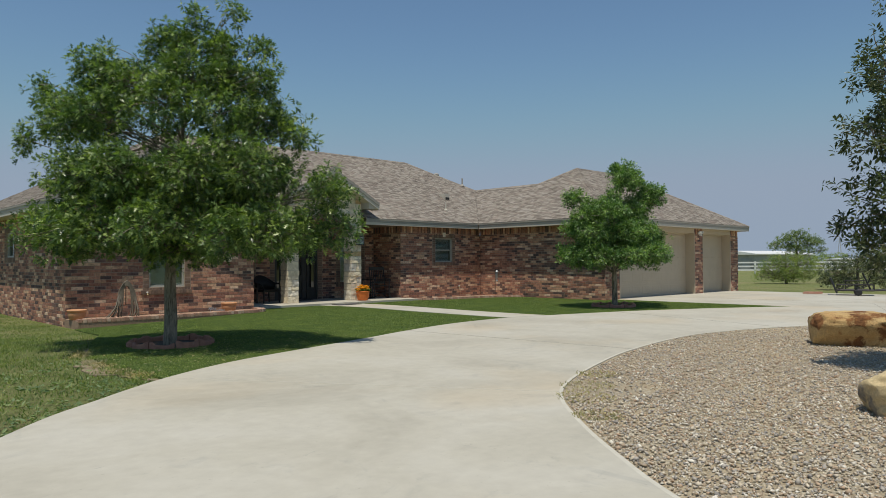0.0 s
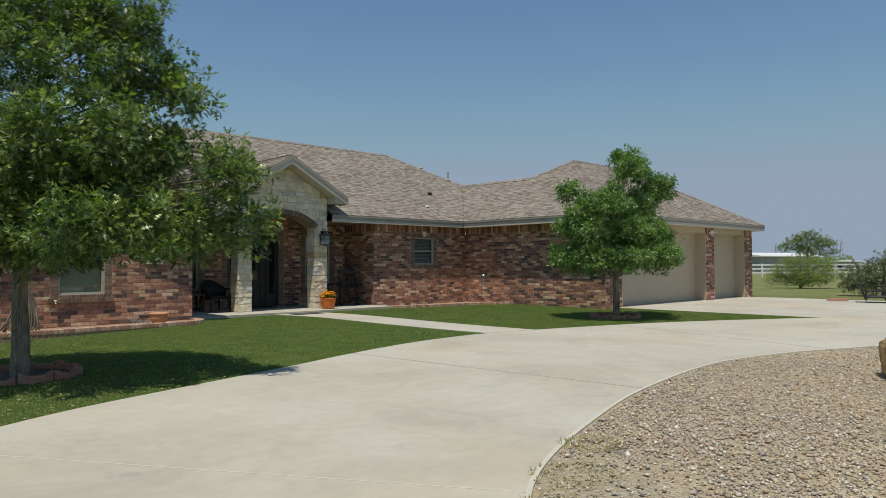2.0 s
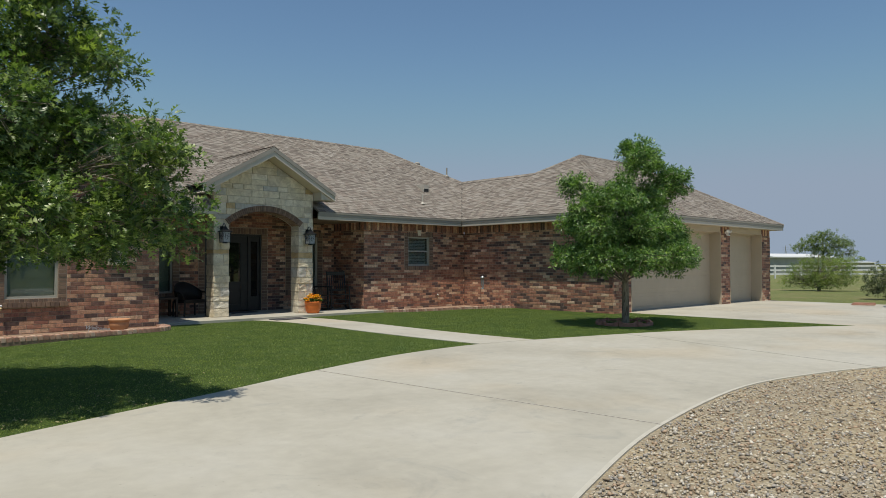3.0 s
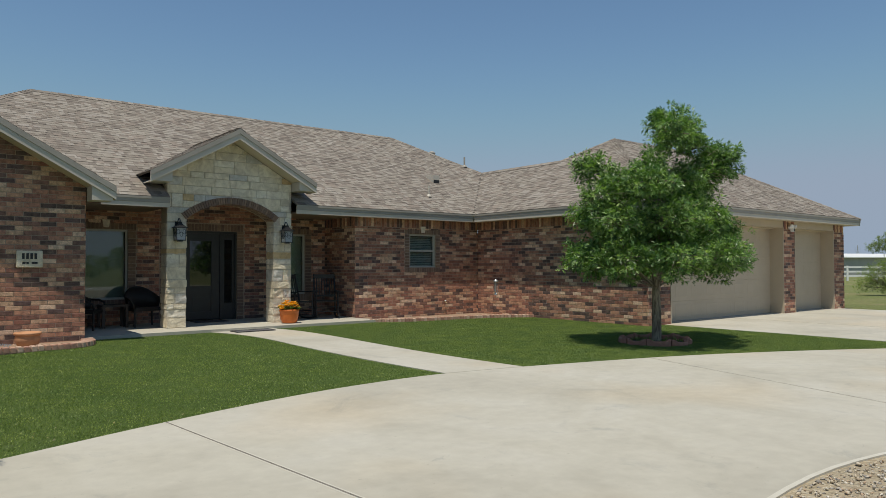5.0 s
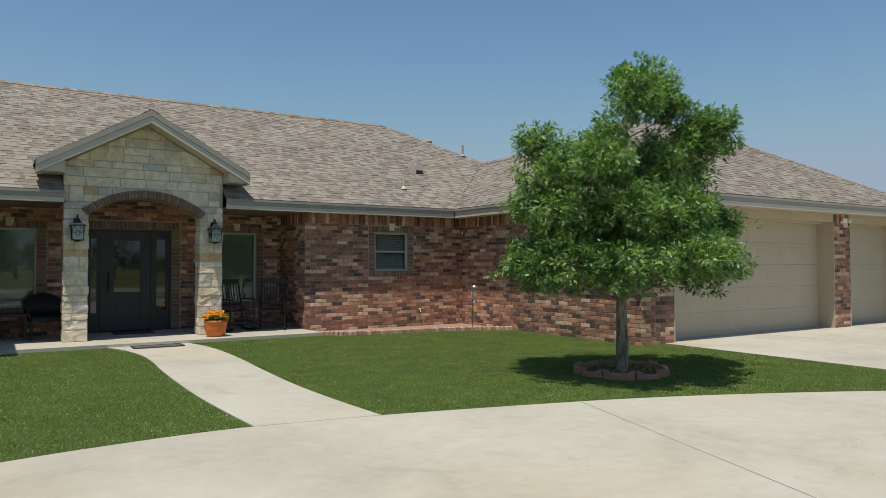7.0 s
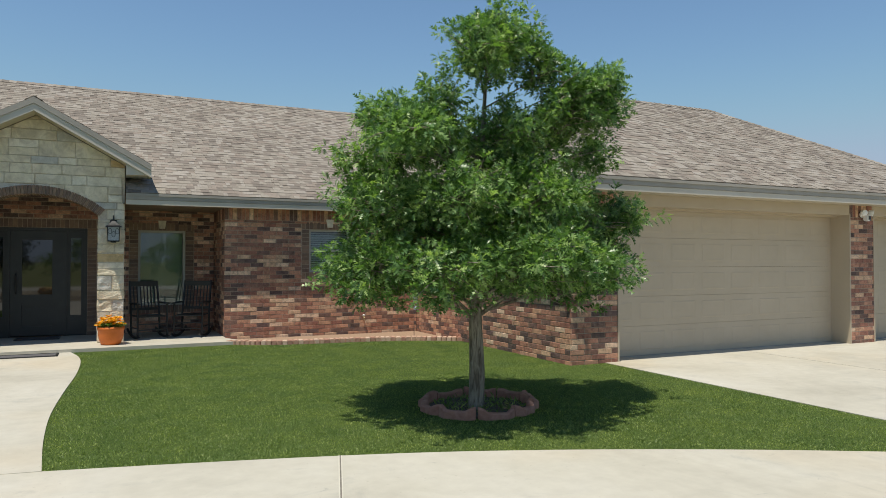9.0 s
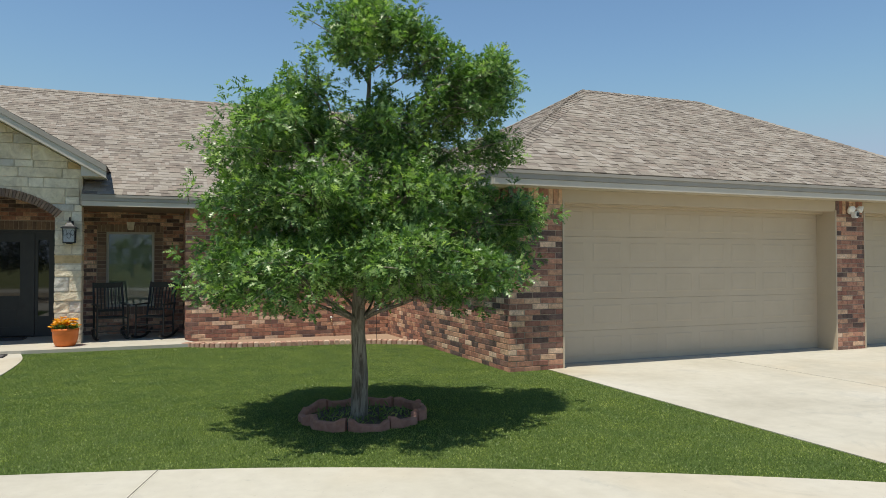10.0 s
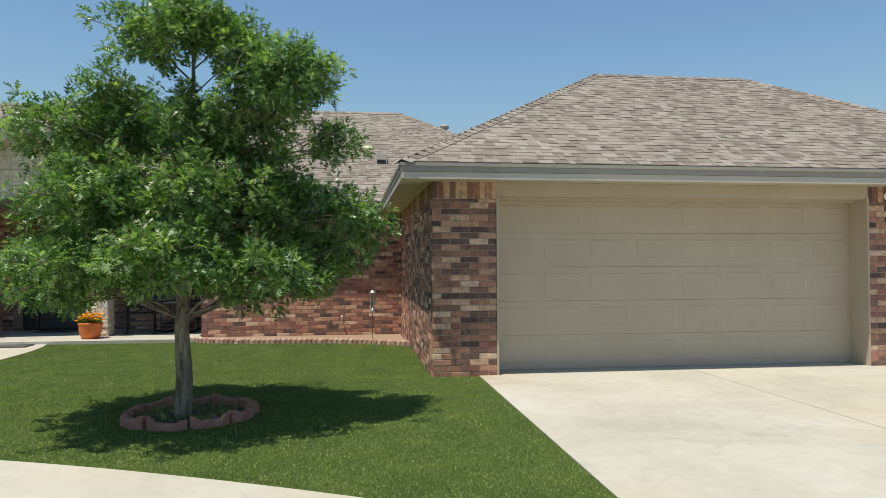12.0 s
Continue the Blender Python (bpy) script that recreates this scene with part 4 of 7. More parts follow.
def rake(x0, z0, x1, z1, y, depth, wall_y):
    """A raking board with its soffit, from the eave end up to the apex."""
    d = Vector((x1 - x0, 0, z1 - z0))
    ln = d.length
    d.normalize()
    n = Vector((-d.z, 0, d.x))
    if n.z < 0:
        n = -n
    for (o0, o1, dy, mat, nm) in ((-0.1, -0.012, 0.0, M_FASCIA, "rake_board"), (-0.21, -0.102, 0.018, M_TRIM, "rake_strip")):
        bm = bmesh.new()
        a, b = Vector((x0, 0, z0)), Vector((x1, 0, z1))
        k = d.z / d.x if x1 > x0 else d.z / d.x
        pts = [(x0, z0 + o0 / abs(n.z)), (x1, z1 + o0 / abs(n.z)), (x1, z1 + o1 / abs(n.z)), (x0, z0 + o1 / abs(n.z))]
        prism(bm, pts, y + dy, y + 0.045, lambda p, q: (p[0], q, p[1]))
        part(nm, bm, mat, HOUSE)
    bm = bmesh.new()
    pts = [(x0, z0 - 0.235), (x1, z1 - 0.235), (x1, z1 - 0.22), (x0, z0 - 0.22)]
    prism(bm, pts, y + 0.046, wall_y, lambda p, q: (p[0], q, p[1]))
    part("rake_soffit", bm, M_SOFFIT, HOUSE)


rake(EGX - EGW - 0.02, GE, EGX, GA + 0.012, EGY - 0.01, 0.03, 19.14)
rake(EGX + EGW + 0.02, GE, EGX, GA + 0.012, EGY - 0.01, 0.03, 19.14)
rake(10.81, E, 7.98, WZ + 0.012, 17.44, 0.03, 17.93)
rake(5.15, E, 7.98, WZ + 0.012, 17.44, 0.03, 17.93)
# boxed returns at the rakes' feet
for x0, x1, zz in ((EGX - EGW, 12.19, GE), (15.06, EGX + EGW, GE)):
    bm = bmesh.new()
    left = x0 < EGX - 1.5
    xa, xb = (x0 + 0.02, x1) if left else (x0, x1 - 0.02)
    k = EG
    za, zb = (zz - 0.2, zz - 0.2 + k * (xb - xa)) if left else (zz - 0.2 + k * (xb - xa), zz - 0.2)
    prism(bm, [(xa, zz - 0.205), (xb, zz - 0.205), (xb, zb), (xa, za)], EGY + 0.05, 19.35, lambda p, q: (p[0], q, p[1]))
    part("cornice_return", bm, M_TRIM, HOUSE)
bm = bmesh.new()
prism(bm, [(10.42, 2.53), (10.76, 2.53), (10.76, 2.62), (10.42, 2.82)], 17.49, 17.9, lambda p, q: (p[0], q, p[1]))
part("cornice_return", bm, M_TRIM, HOUSE)


# ---- entry of limestone
def build_entry():
    rng = random.Random(21)
    x0, x1, yf, yb_ = 12.2, 15.05, 19.12, 19.52
    cx, cz, ri, ro = 13.61, 1.13, 1.6, 1.745
    rise = lambda x: cz + math.sqrt(max(0.0, ri * ri - (x - cx) ** 2))
    roof = lambda x: GA - 0.23 - EG * abs(x - EGX)
    bm = bmesh.new()
    arc = [(cx + ri * math.sin(a), cz + ri * math.cos(a)) for a in [math.asin(0.985 / ri) * (-1 + i / 12) for i in range(25)]]
    prism(bm, [(x0 + 0.012, 2.3), (12.61, 2.3)] + arc + [(14.61, 2.3), (x1 - 0.012, 2.3), (x1 - 0.012, roof(x1)), (EGX, roof(EGX)), (x0 + 0.012, roof(x0))], yf + 0.012, yb_, lambda s, d: (s[0], d, s[1]))
    gable = part("entry_gable", bm, M_LIME, HOUSE, "cream limestone ashlar entry gable with an arch")
    # ashlar above the columns
    z = 2.3
    while z < GA:
        h = rng.choice((0.13, 0.18, 0.24, 0.29))
        u = x0 - rng.uniform(0, 0.25)
        while u < x1:
            w = rng.choice((0.24, 0.34, 0.46, 0.58, 0.7)) if h > 0.14 else rng.choice((0.3, 0.42, 0.55))
            parts = [(z, h)]
            if h >= 0.23 and w < 0.5 and rng.random() < 0.5:
                parts = [(z, h * 0.5), (z + h * 0.5, h * 0.5)]
            for zz, hh in parts:
                a, b = max(u, x0) + 0.004, min(u + w, x1) - 0.004
                if b - a < 0.05:
                    continue
                m = [a + (b - a) * i / 6 for i in range(7)]
                lo = [max(zz + 0.004, cz + math.sqrt(max(0.0, (ro - 0.02) ** 2 - (x - cx) ** 2)) if abs(x - cx) < ro * math.sin(0.69) else zz) for x in m]
                hi = [min(zz + hh - 0.004, roof(x) - 0.004) for x in m]
                ok = [i for i in range(7) if hi[i] - lo[i] > 0.025]
                if len(ok) < 2:
                    continue
                if all(abs(lo[i] - lo[ok[0]]) < 1e-6 and abs(hi[i] - hi[ok[0]]) < 1e-6 for i in ok):
                    ok = [ok[0], ok[-1]]
                ring = [(m[i], lo[i]) for i in ok] + [(m[i], hi[i]) for i in ok[::-1]]
                proud = rng.uniform(0.002, 0.014)
                c = Vector((sum(p[0] for p in ring) / len(ring), sum(p[1] for p in ring) / len(ring)))
                inn = [Vector(p) + (c - Vector(p)).normalized() * 0.011 for p in ring]
                bm = bmesh.new()
                r0 = [bm.verts.new((p[0], yf + 0.03, p[1])) for p in ring]
                r1 = [bm.verts.new((p[0], yf - proud + 0.008, p[1])) for p in ring]
                r2 = [bm.verts.new((p[0], yf - proud, p[1])) for p in inn]
                n = len(ring)
                for i in range(n):
                    j = (i + 1) % n
                    bm.faces.new((r0[i], r0[j], r1[j], r1[i]))
                    bm.faces.new((r1[i], r1[j], r2[j], r2[i]))
                bm.faces.new(r2)
                part("stone", bm, M_STONE, gable)
            u += w
        z += h
    # arch ring of bricks on edge
    n = 42
    t0 = math.asin(1.0 / ri) + 0.015
    for i in range(n):
        a, b = -t0 + 2 * t0 * i / n + 0.003, -t0 + 2 * t0 * (i + 1) / n - 0.003
        pts = [(cx + r * math.sin(t), cz + r * math.cos(t)) for r, t in ((ri - 0.004, a), (ri - 0.004, b), (ro, b), (ro, a))]
        bm = bmesh.new()
        prism(bm, pts, yf - 0.03, yb_ - 0.05, lambda s, d: (s[0], d, s[1]))
        part("brick", bm, M_BRICK_ARCH, gable)
    # columns: blocks through the whole shaft
    for xa, xb in ((12.2, 12.62), (14.6, 15.05)):
        bm = bmesh.new()
        box(bm, xa + 0.01, xb - 0.01, yf + 0.01, yb_ - 0.01, 0.0, 2.31)
        col = part("stone_column", bm, M_LIME, HOUSE, "rough cream limestone porch column")
        z = 0.055
        while z < 2.295:
            h = min(rng.choice((0.12, 0.17, 0.22, 0.27)), 2.3 - z)
            if h < 0.03:
                break
            cuts = [xa, xb] if rng.random() < 0.4 else [xa, xa + (xb - xa) * rng.uniform(0.35, 0.65), xb]
            for p, q in zip(cuts, cuts[1:]):
                bm = bmesh.new()
                j = lambda: rng.uniform(-0.008, 0.006)
                box(bm, p + 0.004 + (j() if p == xa else 0), q - 0.004 + (j() if q == xb else 0), yf + j(), yb_ + j(), z + 0.004, z + h - 0.004, 0.01)
                bmesh.ops.subdivide_edges(bm, edges=bm.edges, cuts=3, use_grid_fill=True)
                mid = Vector(((p + q) / 2, (yf + yb_) / 2, z + h / 2))
                for v in bm.verts:
                    face = max(abs(v.co.x - mid.x) / (q - p), abs(v.co.y - mid.y) / (yb_ - yf))
                    k = noise.noise(v.co * 9) * 0.014 + noise.noise(v.co * 23) * 0.008
                    v.co += Vector((v.co.x - mid.x, v.co.y - mid.y, 0)).normalized() * k * min(1.0, 2 * face)
                part("stone", bm, M_STONE, col)
            z += h
    # stone cheeks beside the gable
    for xa, s in ((12.2, -1), (15.05, 1)):
        bm = bmesh.new()
        box(bm, min(xa, xa - 0.02 * s), max(xa, xa - 0.02 * s), 19.14, 20.2, 2.62, roof(xa) + 0.03)
        part("stone_cheek", bm, M_STONE_J, HOUSE)


build_entry()


# ---- windows
def window(at, d, w, h, z, shade=False, sill=False):
    """A vinyl window set in its opening: frame, meeting rail, panes, blind or shade behind."""
    to3 = wall_frame(at, d)
    bm = bmesh.new()

    def bar(u0, u1, a, b, o0, o1, target):
        prism(target, [(u0, a), (u1, a), (u1, b), (u0, b)], o0, o1, lambda p, o: to3(p[0], p[1], o))
    f = 0.045
    for q in ((0, f, z, z + h), (w - f, w, z, z + h), (f, w - f, z, z + f), (f, w - f, z + h - f, z + h)):
        bar(*q, -0.13, -0.05, bm)
    win = part("window", bm, M_WINFRAME, HOUSE, "taupe framed sash window")
    bm = bmesh.new()
    mid = z + h * 0.5
    if not shade:
        bar(f, w - f, mid - 0.02, mid + 0.02, -0.12, -0.06, bm)
        part("meeting_rail", bm, M_WINFRAME, win)
    else:
        bm.free()
    for a, b in (((z + f, mid - 0.02), (mid + 0.02, z + h - f)) if not shade else ((z + f, z + h - f),)):
        bm = bmesh.new()
        bar(f, w - f, a, b, -0.1, -0.094, bm)
        pane = part("pane", bm, M_CLEAR, win)
        pane.visible_shadow = False
    if shade:
        bm = bmesh.new()
        bar(f, w - f, z + f, z + h - f, -0.16, -0.15, bm)
        part("shade", bm, M_SHADE, win)
    else:
        y = z + 0.06
        while y < z + h - 0.05:
            bm = bmesh.new()
            prism(bm, [(-0.149, y - 0.018), (-0.144, y - 0.017), (-0.174, y + 0.019), (-0.179, y + 0.018)], f, w - f, lambda p, o: to3(o, p[1], p[0]))
            part("slat", bm, M_BLIND, win)
            y += 0.047
    bm = bmesh.new()
    bar(-0.02, w + 0.02, z - 0.02, z + h + 0.02, -0.3, -0.28, bm)
    part("backing", bm, M_BLACK, win)
    if sill:
        n = int((w + 0.4) / COURSE)
        for i in range(n):
            bm = bmesh.new()
            u = -0.2 + i * COURSE
            bar(u, u + COURSE - 0.008, z - 0.16, z - 0.07, -0.02, 0.05, bm)
            part("sill_brick", bm, M_BRICK_ARCH, win)
    return win


def mat_clear():
    k = Nodes("clear_pane")
    gl = k.t.nodes.new("ShaderNodeBsdfGlossy")
    gl.inputs["Roughness"].default_value = 0.02
    tr = k.t.nodes.new("ShaderNodeBsdfTransparent")
    tr.inputs["Color"].default_value = (0.75, 0.8, 0.78, 1)
    edge = k.t.nodes.new("ShaderNodeLayerWeight")
    edge.inputs["Blend"].default_value = 0.5
    gloss = k.math("ADD", k.math("MULTIPLY", k.math("POWER", edge.outputs["Facing"], 5.0), 0.9), 0.07)
    mx = k.t.nodes.new("ShaderNodeMixShader")
    k.link(gloss, mx.inputs[0])
    k.link(tr.outputs[0], mx.inputs[1])
    k.link(gl.outputs[0], mx.inputs[2])
    k.link(mx.outputs[0], k.t.nodes["Material Output"].inputs["Surface"])
    return k.m


M_CLEAR = mat_clear()
window((18.53, 19.2), (1, 0), 0.88, 0.89, 1.31)
window((10.95, 20.75), (1, 0), 0.91, 1.56, 0.62, True)
window((15.34, 20.75), (1, 0), 0.92, 1.56, 0.62, True)
window((7.54, 17.91), (1, 0), 0.91, 1.49, 0.71, True, True)
window((5.63, 23.6), (0, -1), 0.9, 0.7, 1.5, True)


def keystone(x, y, z):
    bm = bmesh.new()
    prism(bm, [(x - 0.055, z), (x + 0.055, z), (x + 0.08, z + 0.17), (x - 0.08, z + 0.17)], y - 0.03, y + 0.02, lambda p, d: (p[0], d, p[1]))
    bmesh.ops.bevel(bm, geom=list(bm.edges), offset=0.006, segments=1, affect="EDGES")
    part("keystone", bm, M_STONE, HOUSE, "small cream stone keystone")


keystone(18.97, 19.2, 2.24)
keystone(11.4, 20.75, 2.22)
keystone(15.8, 20.75, 2.22)


# ---- front door
def build_front_door():
    x0, x1, y, z0, z1 = 12.72, 14.4, 20.75, 0.06, 2.2
    door = thing("front_door", "", "")
    door.parent = HOUSE
    tagged(door, "charcoal panelled front door with glass sidelights")
    bm = bmesh.new()
    for a, b, lo, hi in ((x0, x0 + 0.05, z0, z1), (x1 - 0.05, x1, z0, z1), (x0 + 0.05, x1 - 0.05, z1 - 0.06, z1), (13.0, 13.06, z0, z1 - 0.06), (13.98, 14.04, z0, z1 - 0.06)):
        box(bm, a, b, y + 0.03, y + 0.15, lo, hi, 0.004)
    part("door_frame", bm, M_DOOR, door)
    for a, b in ((x0 + 0.05, 13.0), (14.04, x1 - 0.05)):
        bm = bmesh.new()
        for p, q, lo, hi in ((a, a + 0.06, z0, z1 - 0.06), (b - 0.06, b, z0, z1 - 0.06), (a + 0.06, b - 0.06, z0, z0 + 0.4), (a + 0.06, b - 0.06, z1 - 0.2, z1 - 0.06)):
            box(bm, p, q, y + 0.06, y + 0.11, lo, hi, 0.003)
        part("sidelight", bm, M_DOOR, door)
        bm = bmesh.new()
        box(bm, a + 0.06, b - 0.06, y + 0.08, y + 0.09, z0 + 0.4, z1 - 0.2)
        part("sidelight_pane", bm, M_DGLASS, door)
    bm = bmesh.new()
    a, b = 13.06, 13.98
    for p, q, lo, hi in ((a, a + 0.2, z0 + 0.02, z1 - 0.06), (b - 0.2, b, z0 + 0.02, z1 - 0.06), (a + 0.2, b - 0.2, z1 - 0.24, z1 - 0.06), (a + 0.2, b - 0.2, z0 + 0.02, z0 + 0.2),
                         (a + 0.2, b - 0.2, z0 + 0.62, z0 + 0.82)):
        box(bm, p, q, y + 0.06, y + 0.11, lo, hi, 0.004)
    box(bm, a + 0.2, b - 0.2, y + 0.085, y + 0.1, z0 + 0.2, z0 + 0.62)
    box(bm, a + 0.26, b - 0.26, y + 0.07, y + 0.09, z0 + 0.26, z0 + 0.56, 0.008)
    part("door_leaf", bm, M_DOOR, door)
    bm = bmesh.new()
    box(bm, a + 0.2, b - 0.2, y + 0.085, y + 0.095, z0 + 0.82, z1 - 0.24)
    part("door_pane", bm, M_DGLASS, door)
    bm = bmesh.new()
    tube(bm, [(a + 0.1, y + 0.06, 1.3), (a + 0.1, y + 0.0, 1.27), (a + 0.1, y - 0.01, 1.1), (a + 0.1, y + 0.0, 0.93), (a + 0.1, y + 0.06, 0.9)], 0.013)
    box(bm, a + 0.07, a + 0.13, y + 0.045, y + 0.062, 0.88, 1.36, 0.006)
    part("door_handle", bm, M_BLACK, door)
    bm = bmesh.new()
    box(bm, x0, x1, y + 0.2, y + 0.23, 0.0, 2.3)
    part("dark_hall", bm, M_BLACK, door)


build_front_door()


# ---- garage doors
def garage_door(x0, x1, cols):
    y, z0, z1 = 13.84, 0.005, 2.4
    door = thing("garage_door", "", "")
    door.parent = HOUSE
    tagged(door, "beige raised-panel sectional garage door, closed")
    hs = (z1 - z0) / 5
    cw = (x1 - x0) / cols
    a, q = cw / 2 - 0.08, hs / 2 - 0.09
    verts = [(sx * (a - i), -o, sz * (q - i)) for i, o in ((0, 0.001), (0.018, 0.005), (0.05, 0.003)) for sx, sz in ((-1, -1), (1, -1), (1, 1), (-1, 1))]
    faces = [(r + i, r + (i + 1) % 4, r + 4 + (i + 1) % 4, r + 4 + i) for r in (0, 4) for i in range(4)] + [(8, 9, 10, 11)]
    first = raw("panel", verts, faces, M_BEIGE)
    first.location = (x0 + cw / 2, y, z0 + hs / 2)
    first.parent = door
    for k in range(1, 5 * cols):
        ob = new("panel", first.data)
        ob.location = (x0 + cw * (k % cols + 0.5), y, z0 + hs * (k // cols + 0.5))
        ob.parent = door
    for s in range(5):
        bm = bmesh.new()
        lo, hi = z0 + s * hs + 0.0008, z0 + (s + 1) * hs - 0.0008
        box(bm, x0 + 0.01, x1 - 0.01, y, y + 0.04, lo, hi, 0.003)
        part("door_section", bm, M_BEIGE, door)
    bm = bmesh.new()
    box(bm, x0, x1, y - 0.006, y + 0.03, -0.004, 0.012)
    part("bottom_seal", bm, M_FASCIA, door)
    # beige jambs and header
    for a, b in ((x0 - 0.0, x0 + 0.03), (x1 - 0.03, x1)):
        bm = bmesh.new()
        box(bm, a, b, 13.452, y + 0.05, -0.02, z1 + 0.03, 0.003)
        part("jamb", bm, M_BEIGE, door)
    bm = bmesh.new()
    box(bm, x0 + 0.03, x1 - 0.03, 13.7, y - 0.002, z1 - 0.03, z1 + 0.015, 0.003)
    part("door_stop", bm, M_BEIGE, door)
    bm = bmesh.new()
    box(bm, x0, x1, 13.47, y + 0.06, z1 + 0.004, SOFFIT_Z - 0.013, 0.003)
    part("header_panel", bm, M_BEIGE, door)


garage_door(21.82, 27.31, 8)
garage_door(27.98, 30.55, 4)


# ---- roof fittings
def build_roof_fittings():
    x, y = 20.6, 20.85
    z = at_main(x, y)[2]
    bm = bmesh.new()
    box(bm, x - 0.13, x + 0.13, y - 0.16, y + 0.2, z - 0.15, z + 0.17, 0.01)
    vent = part("roof_vent", bm, M_TRIM, HOUSE, "small pale metal roof vent")
    bm = bmesh.new()
    box(bm, x - 0.1, x + 0.1, y - 0.166, y - 0.15, z - 0.1, z + 0.02)
    part("louvre", bm, M_BLACK, vent)
    for px, py, r, h, lab in ((19.6, 19.75, 0.025, 0.32, "thin grey vent pipe"), (23.0, 22.2, 0.03, 0.35, "thin grey vent pipe"), (22.45, 23.3, 0.08, 0.2, "round metal flue cap")):
        z = min(at_main(px, py)[2], EAVE_Z + SLOPE * (26.39 - px))
        bm = bmesh.new()
        tube(bm, [(px, py, z - 0.1), (px, py, z + h)], r, 10)
        lathe(bm, [(r * 3.2, 0.0), (r * 2.4, 0.03), (r * 1.3, 0.07)], 12, (px, py, z - 0.01 + 0.02))
        if r > 0.05:
            lathe(bm, [(r * 1.5, 0.0), (r * 1.6, 0.05), (r * 0.9, 0.1)], 14, (px, py, z + h - 0.03))
        part("vent_pipe", bm, M_TRIM if r < 0.028 else M_FASCIA, HOUSE, lab)


build_roof_fittings()
lay_caps()
bm = bmesh.new()
box(bm, 16.86, 17.2, 20.55, 21.0, 0.0, 2.8)
part("corner_block", bm, M_MORTAR, HOUSE)


# ---------------------------------------------------------------- trees
OVAL = [(0, 0), (0.17, 0.3), (0.17, 0.65), (0.0, 1.0)]
FEATHER = [(0, 0), (0.1, 0.35), (0.09, 0.7), (0.0, 1.0)]


def oak_leaf():
    """A deeply lobed leaf: three pointed lobes to each side of a midrib that droops, and one at the tip."""
    drop = lambda y: -0.2 * y * y
    mid = [(0, y, drop(y)) for y in (0.0, 0.13, 0.38, 0.64, 0.86)]
    v = mid + [(0.0, 1.08, drop(1.08))]
    f = []
    for s in (1, -1):
        for i, (w, y) in enumerate(((0.25, 0.4), (0.33, 0.66), (0.2, 0.92))):
            v.append((s * w, y, w * 0.3 + drop(y)))
            q = (i + 1, len(v) - 1, i + 2)
            f.append(q if s > 0 else q[::-1])
    v += [(0.045, 0.84, drop(0.84)), (-0.045, 0.84, drop(0.84)), (0.03, 0.14, drop(0.14)), (-0.03, 0.14, drop(0.14))]
    k = len(v)
    f += [(k - 3, k - 4, 5), (0, k - 2, 3), (0, 3, k - 1)]
    return np.array(v, float), np.array(f)


def leaf_shape(prof):
    """Half outline to a leaf folded a little along its midrib: vertices and triangles."""
    drop = lambda y: -0.14 * y * y
    v = [(0.0, 0.5, drop(0.5))]
    f = []
    for s in (1, -1):
        k = len(v)
        v += [(s * x, y, abs(x) * 0.4 + drop(y)) for x, y in prof]
        for i in range(len(prof) - 1):
            q = (0, k + i, k + i + 1)
            f.append(q if s > 0 else q[::-1])
    return np.array(v, float), np.array(f)


def leaves(points, dirs, sizes, shape, rng):
    """Leaf meshes at the points, pointing along dirs, turned at random about that axis."""
    v, f = shape
    n = len(points)
    y = dirs / np.linalg.norm(dirs, axis=1)[:, None]
    r = rng.normal(0, 0.55, (n, 3)) + np.array([0, 0, 1.0])
    x = np.cross(y, r)
    x /= np.linalg.norm(x, axis=1)[:, None] + 1e-9
    z = np.cross(x, y)
    P = (v[None, :, 0, None] * x[:, None] + v[None, :, 1, None] * y[:, None] + v[None, :, 2, None] * z[:, None]) * sizes[:, None, None] + points[:, None]
    F = (f[None] + len(v) * np.arange(n)[:, None, None]).reshape(-1, 3)
    return P.reshape(-1, 3), F


def bend(a, b, rng, sag=0.0, n=5):
    a, b = Vector(a), Vector(b)
    k = (b - a).length
    off = Vector((rng.uniform(-1, 1), rng.uniform(-1, 1), rng.uniform(-0.2, 1))) * k * 0.1
    return [a.lerp(b, t) + off * math.sin(math.pi * t) + Vector((0, 0, -sag * t * t)) for t in (i / (n - 1) for i in range(n))]


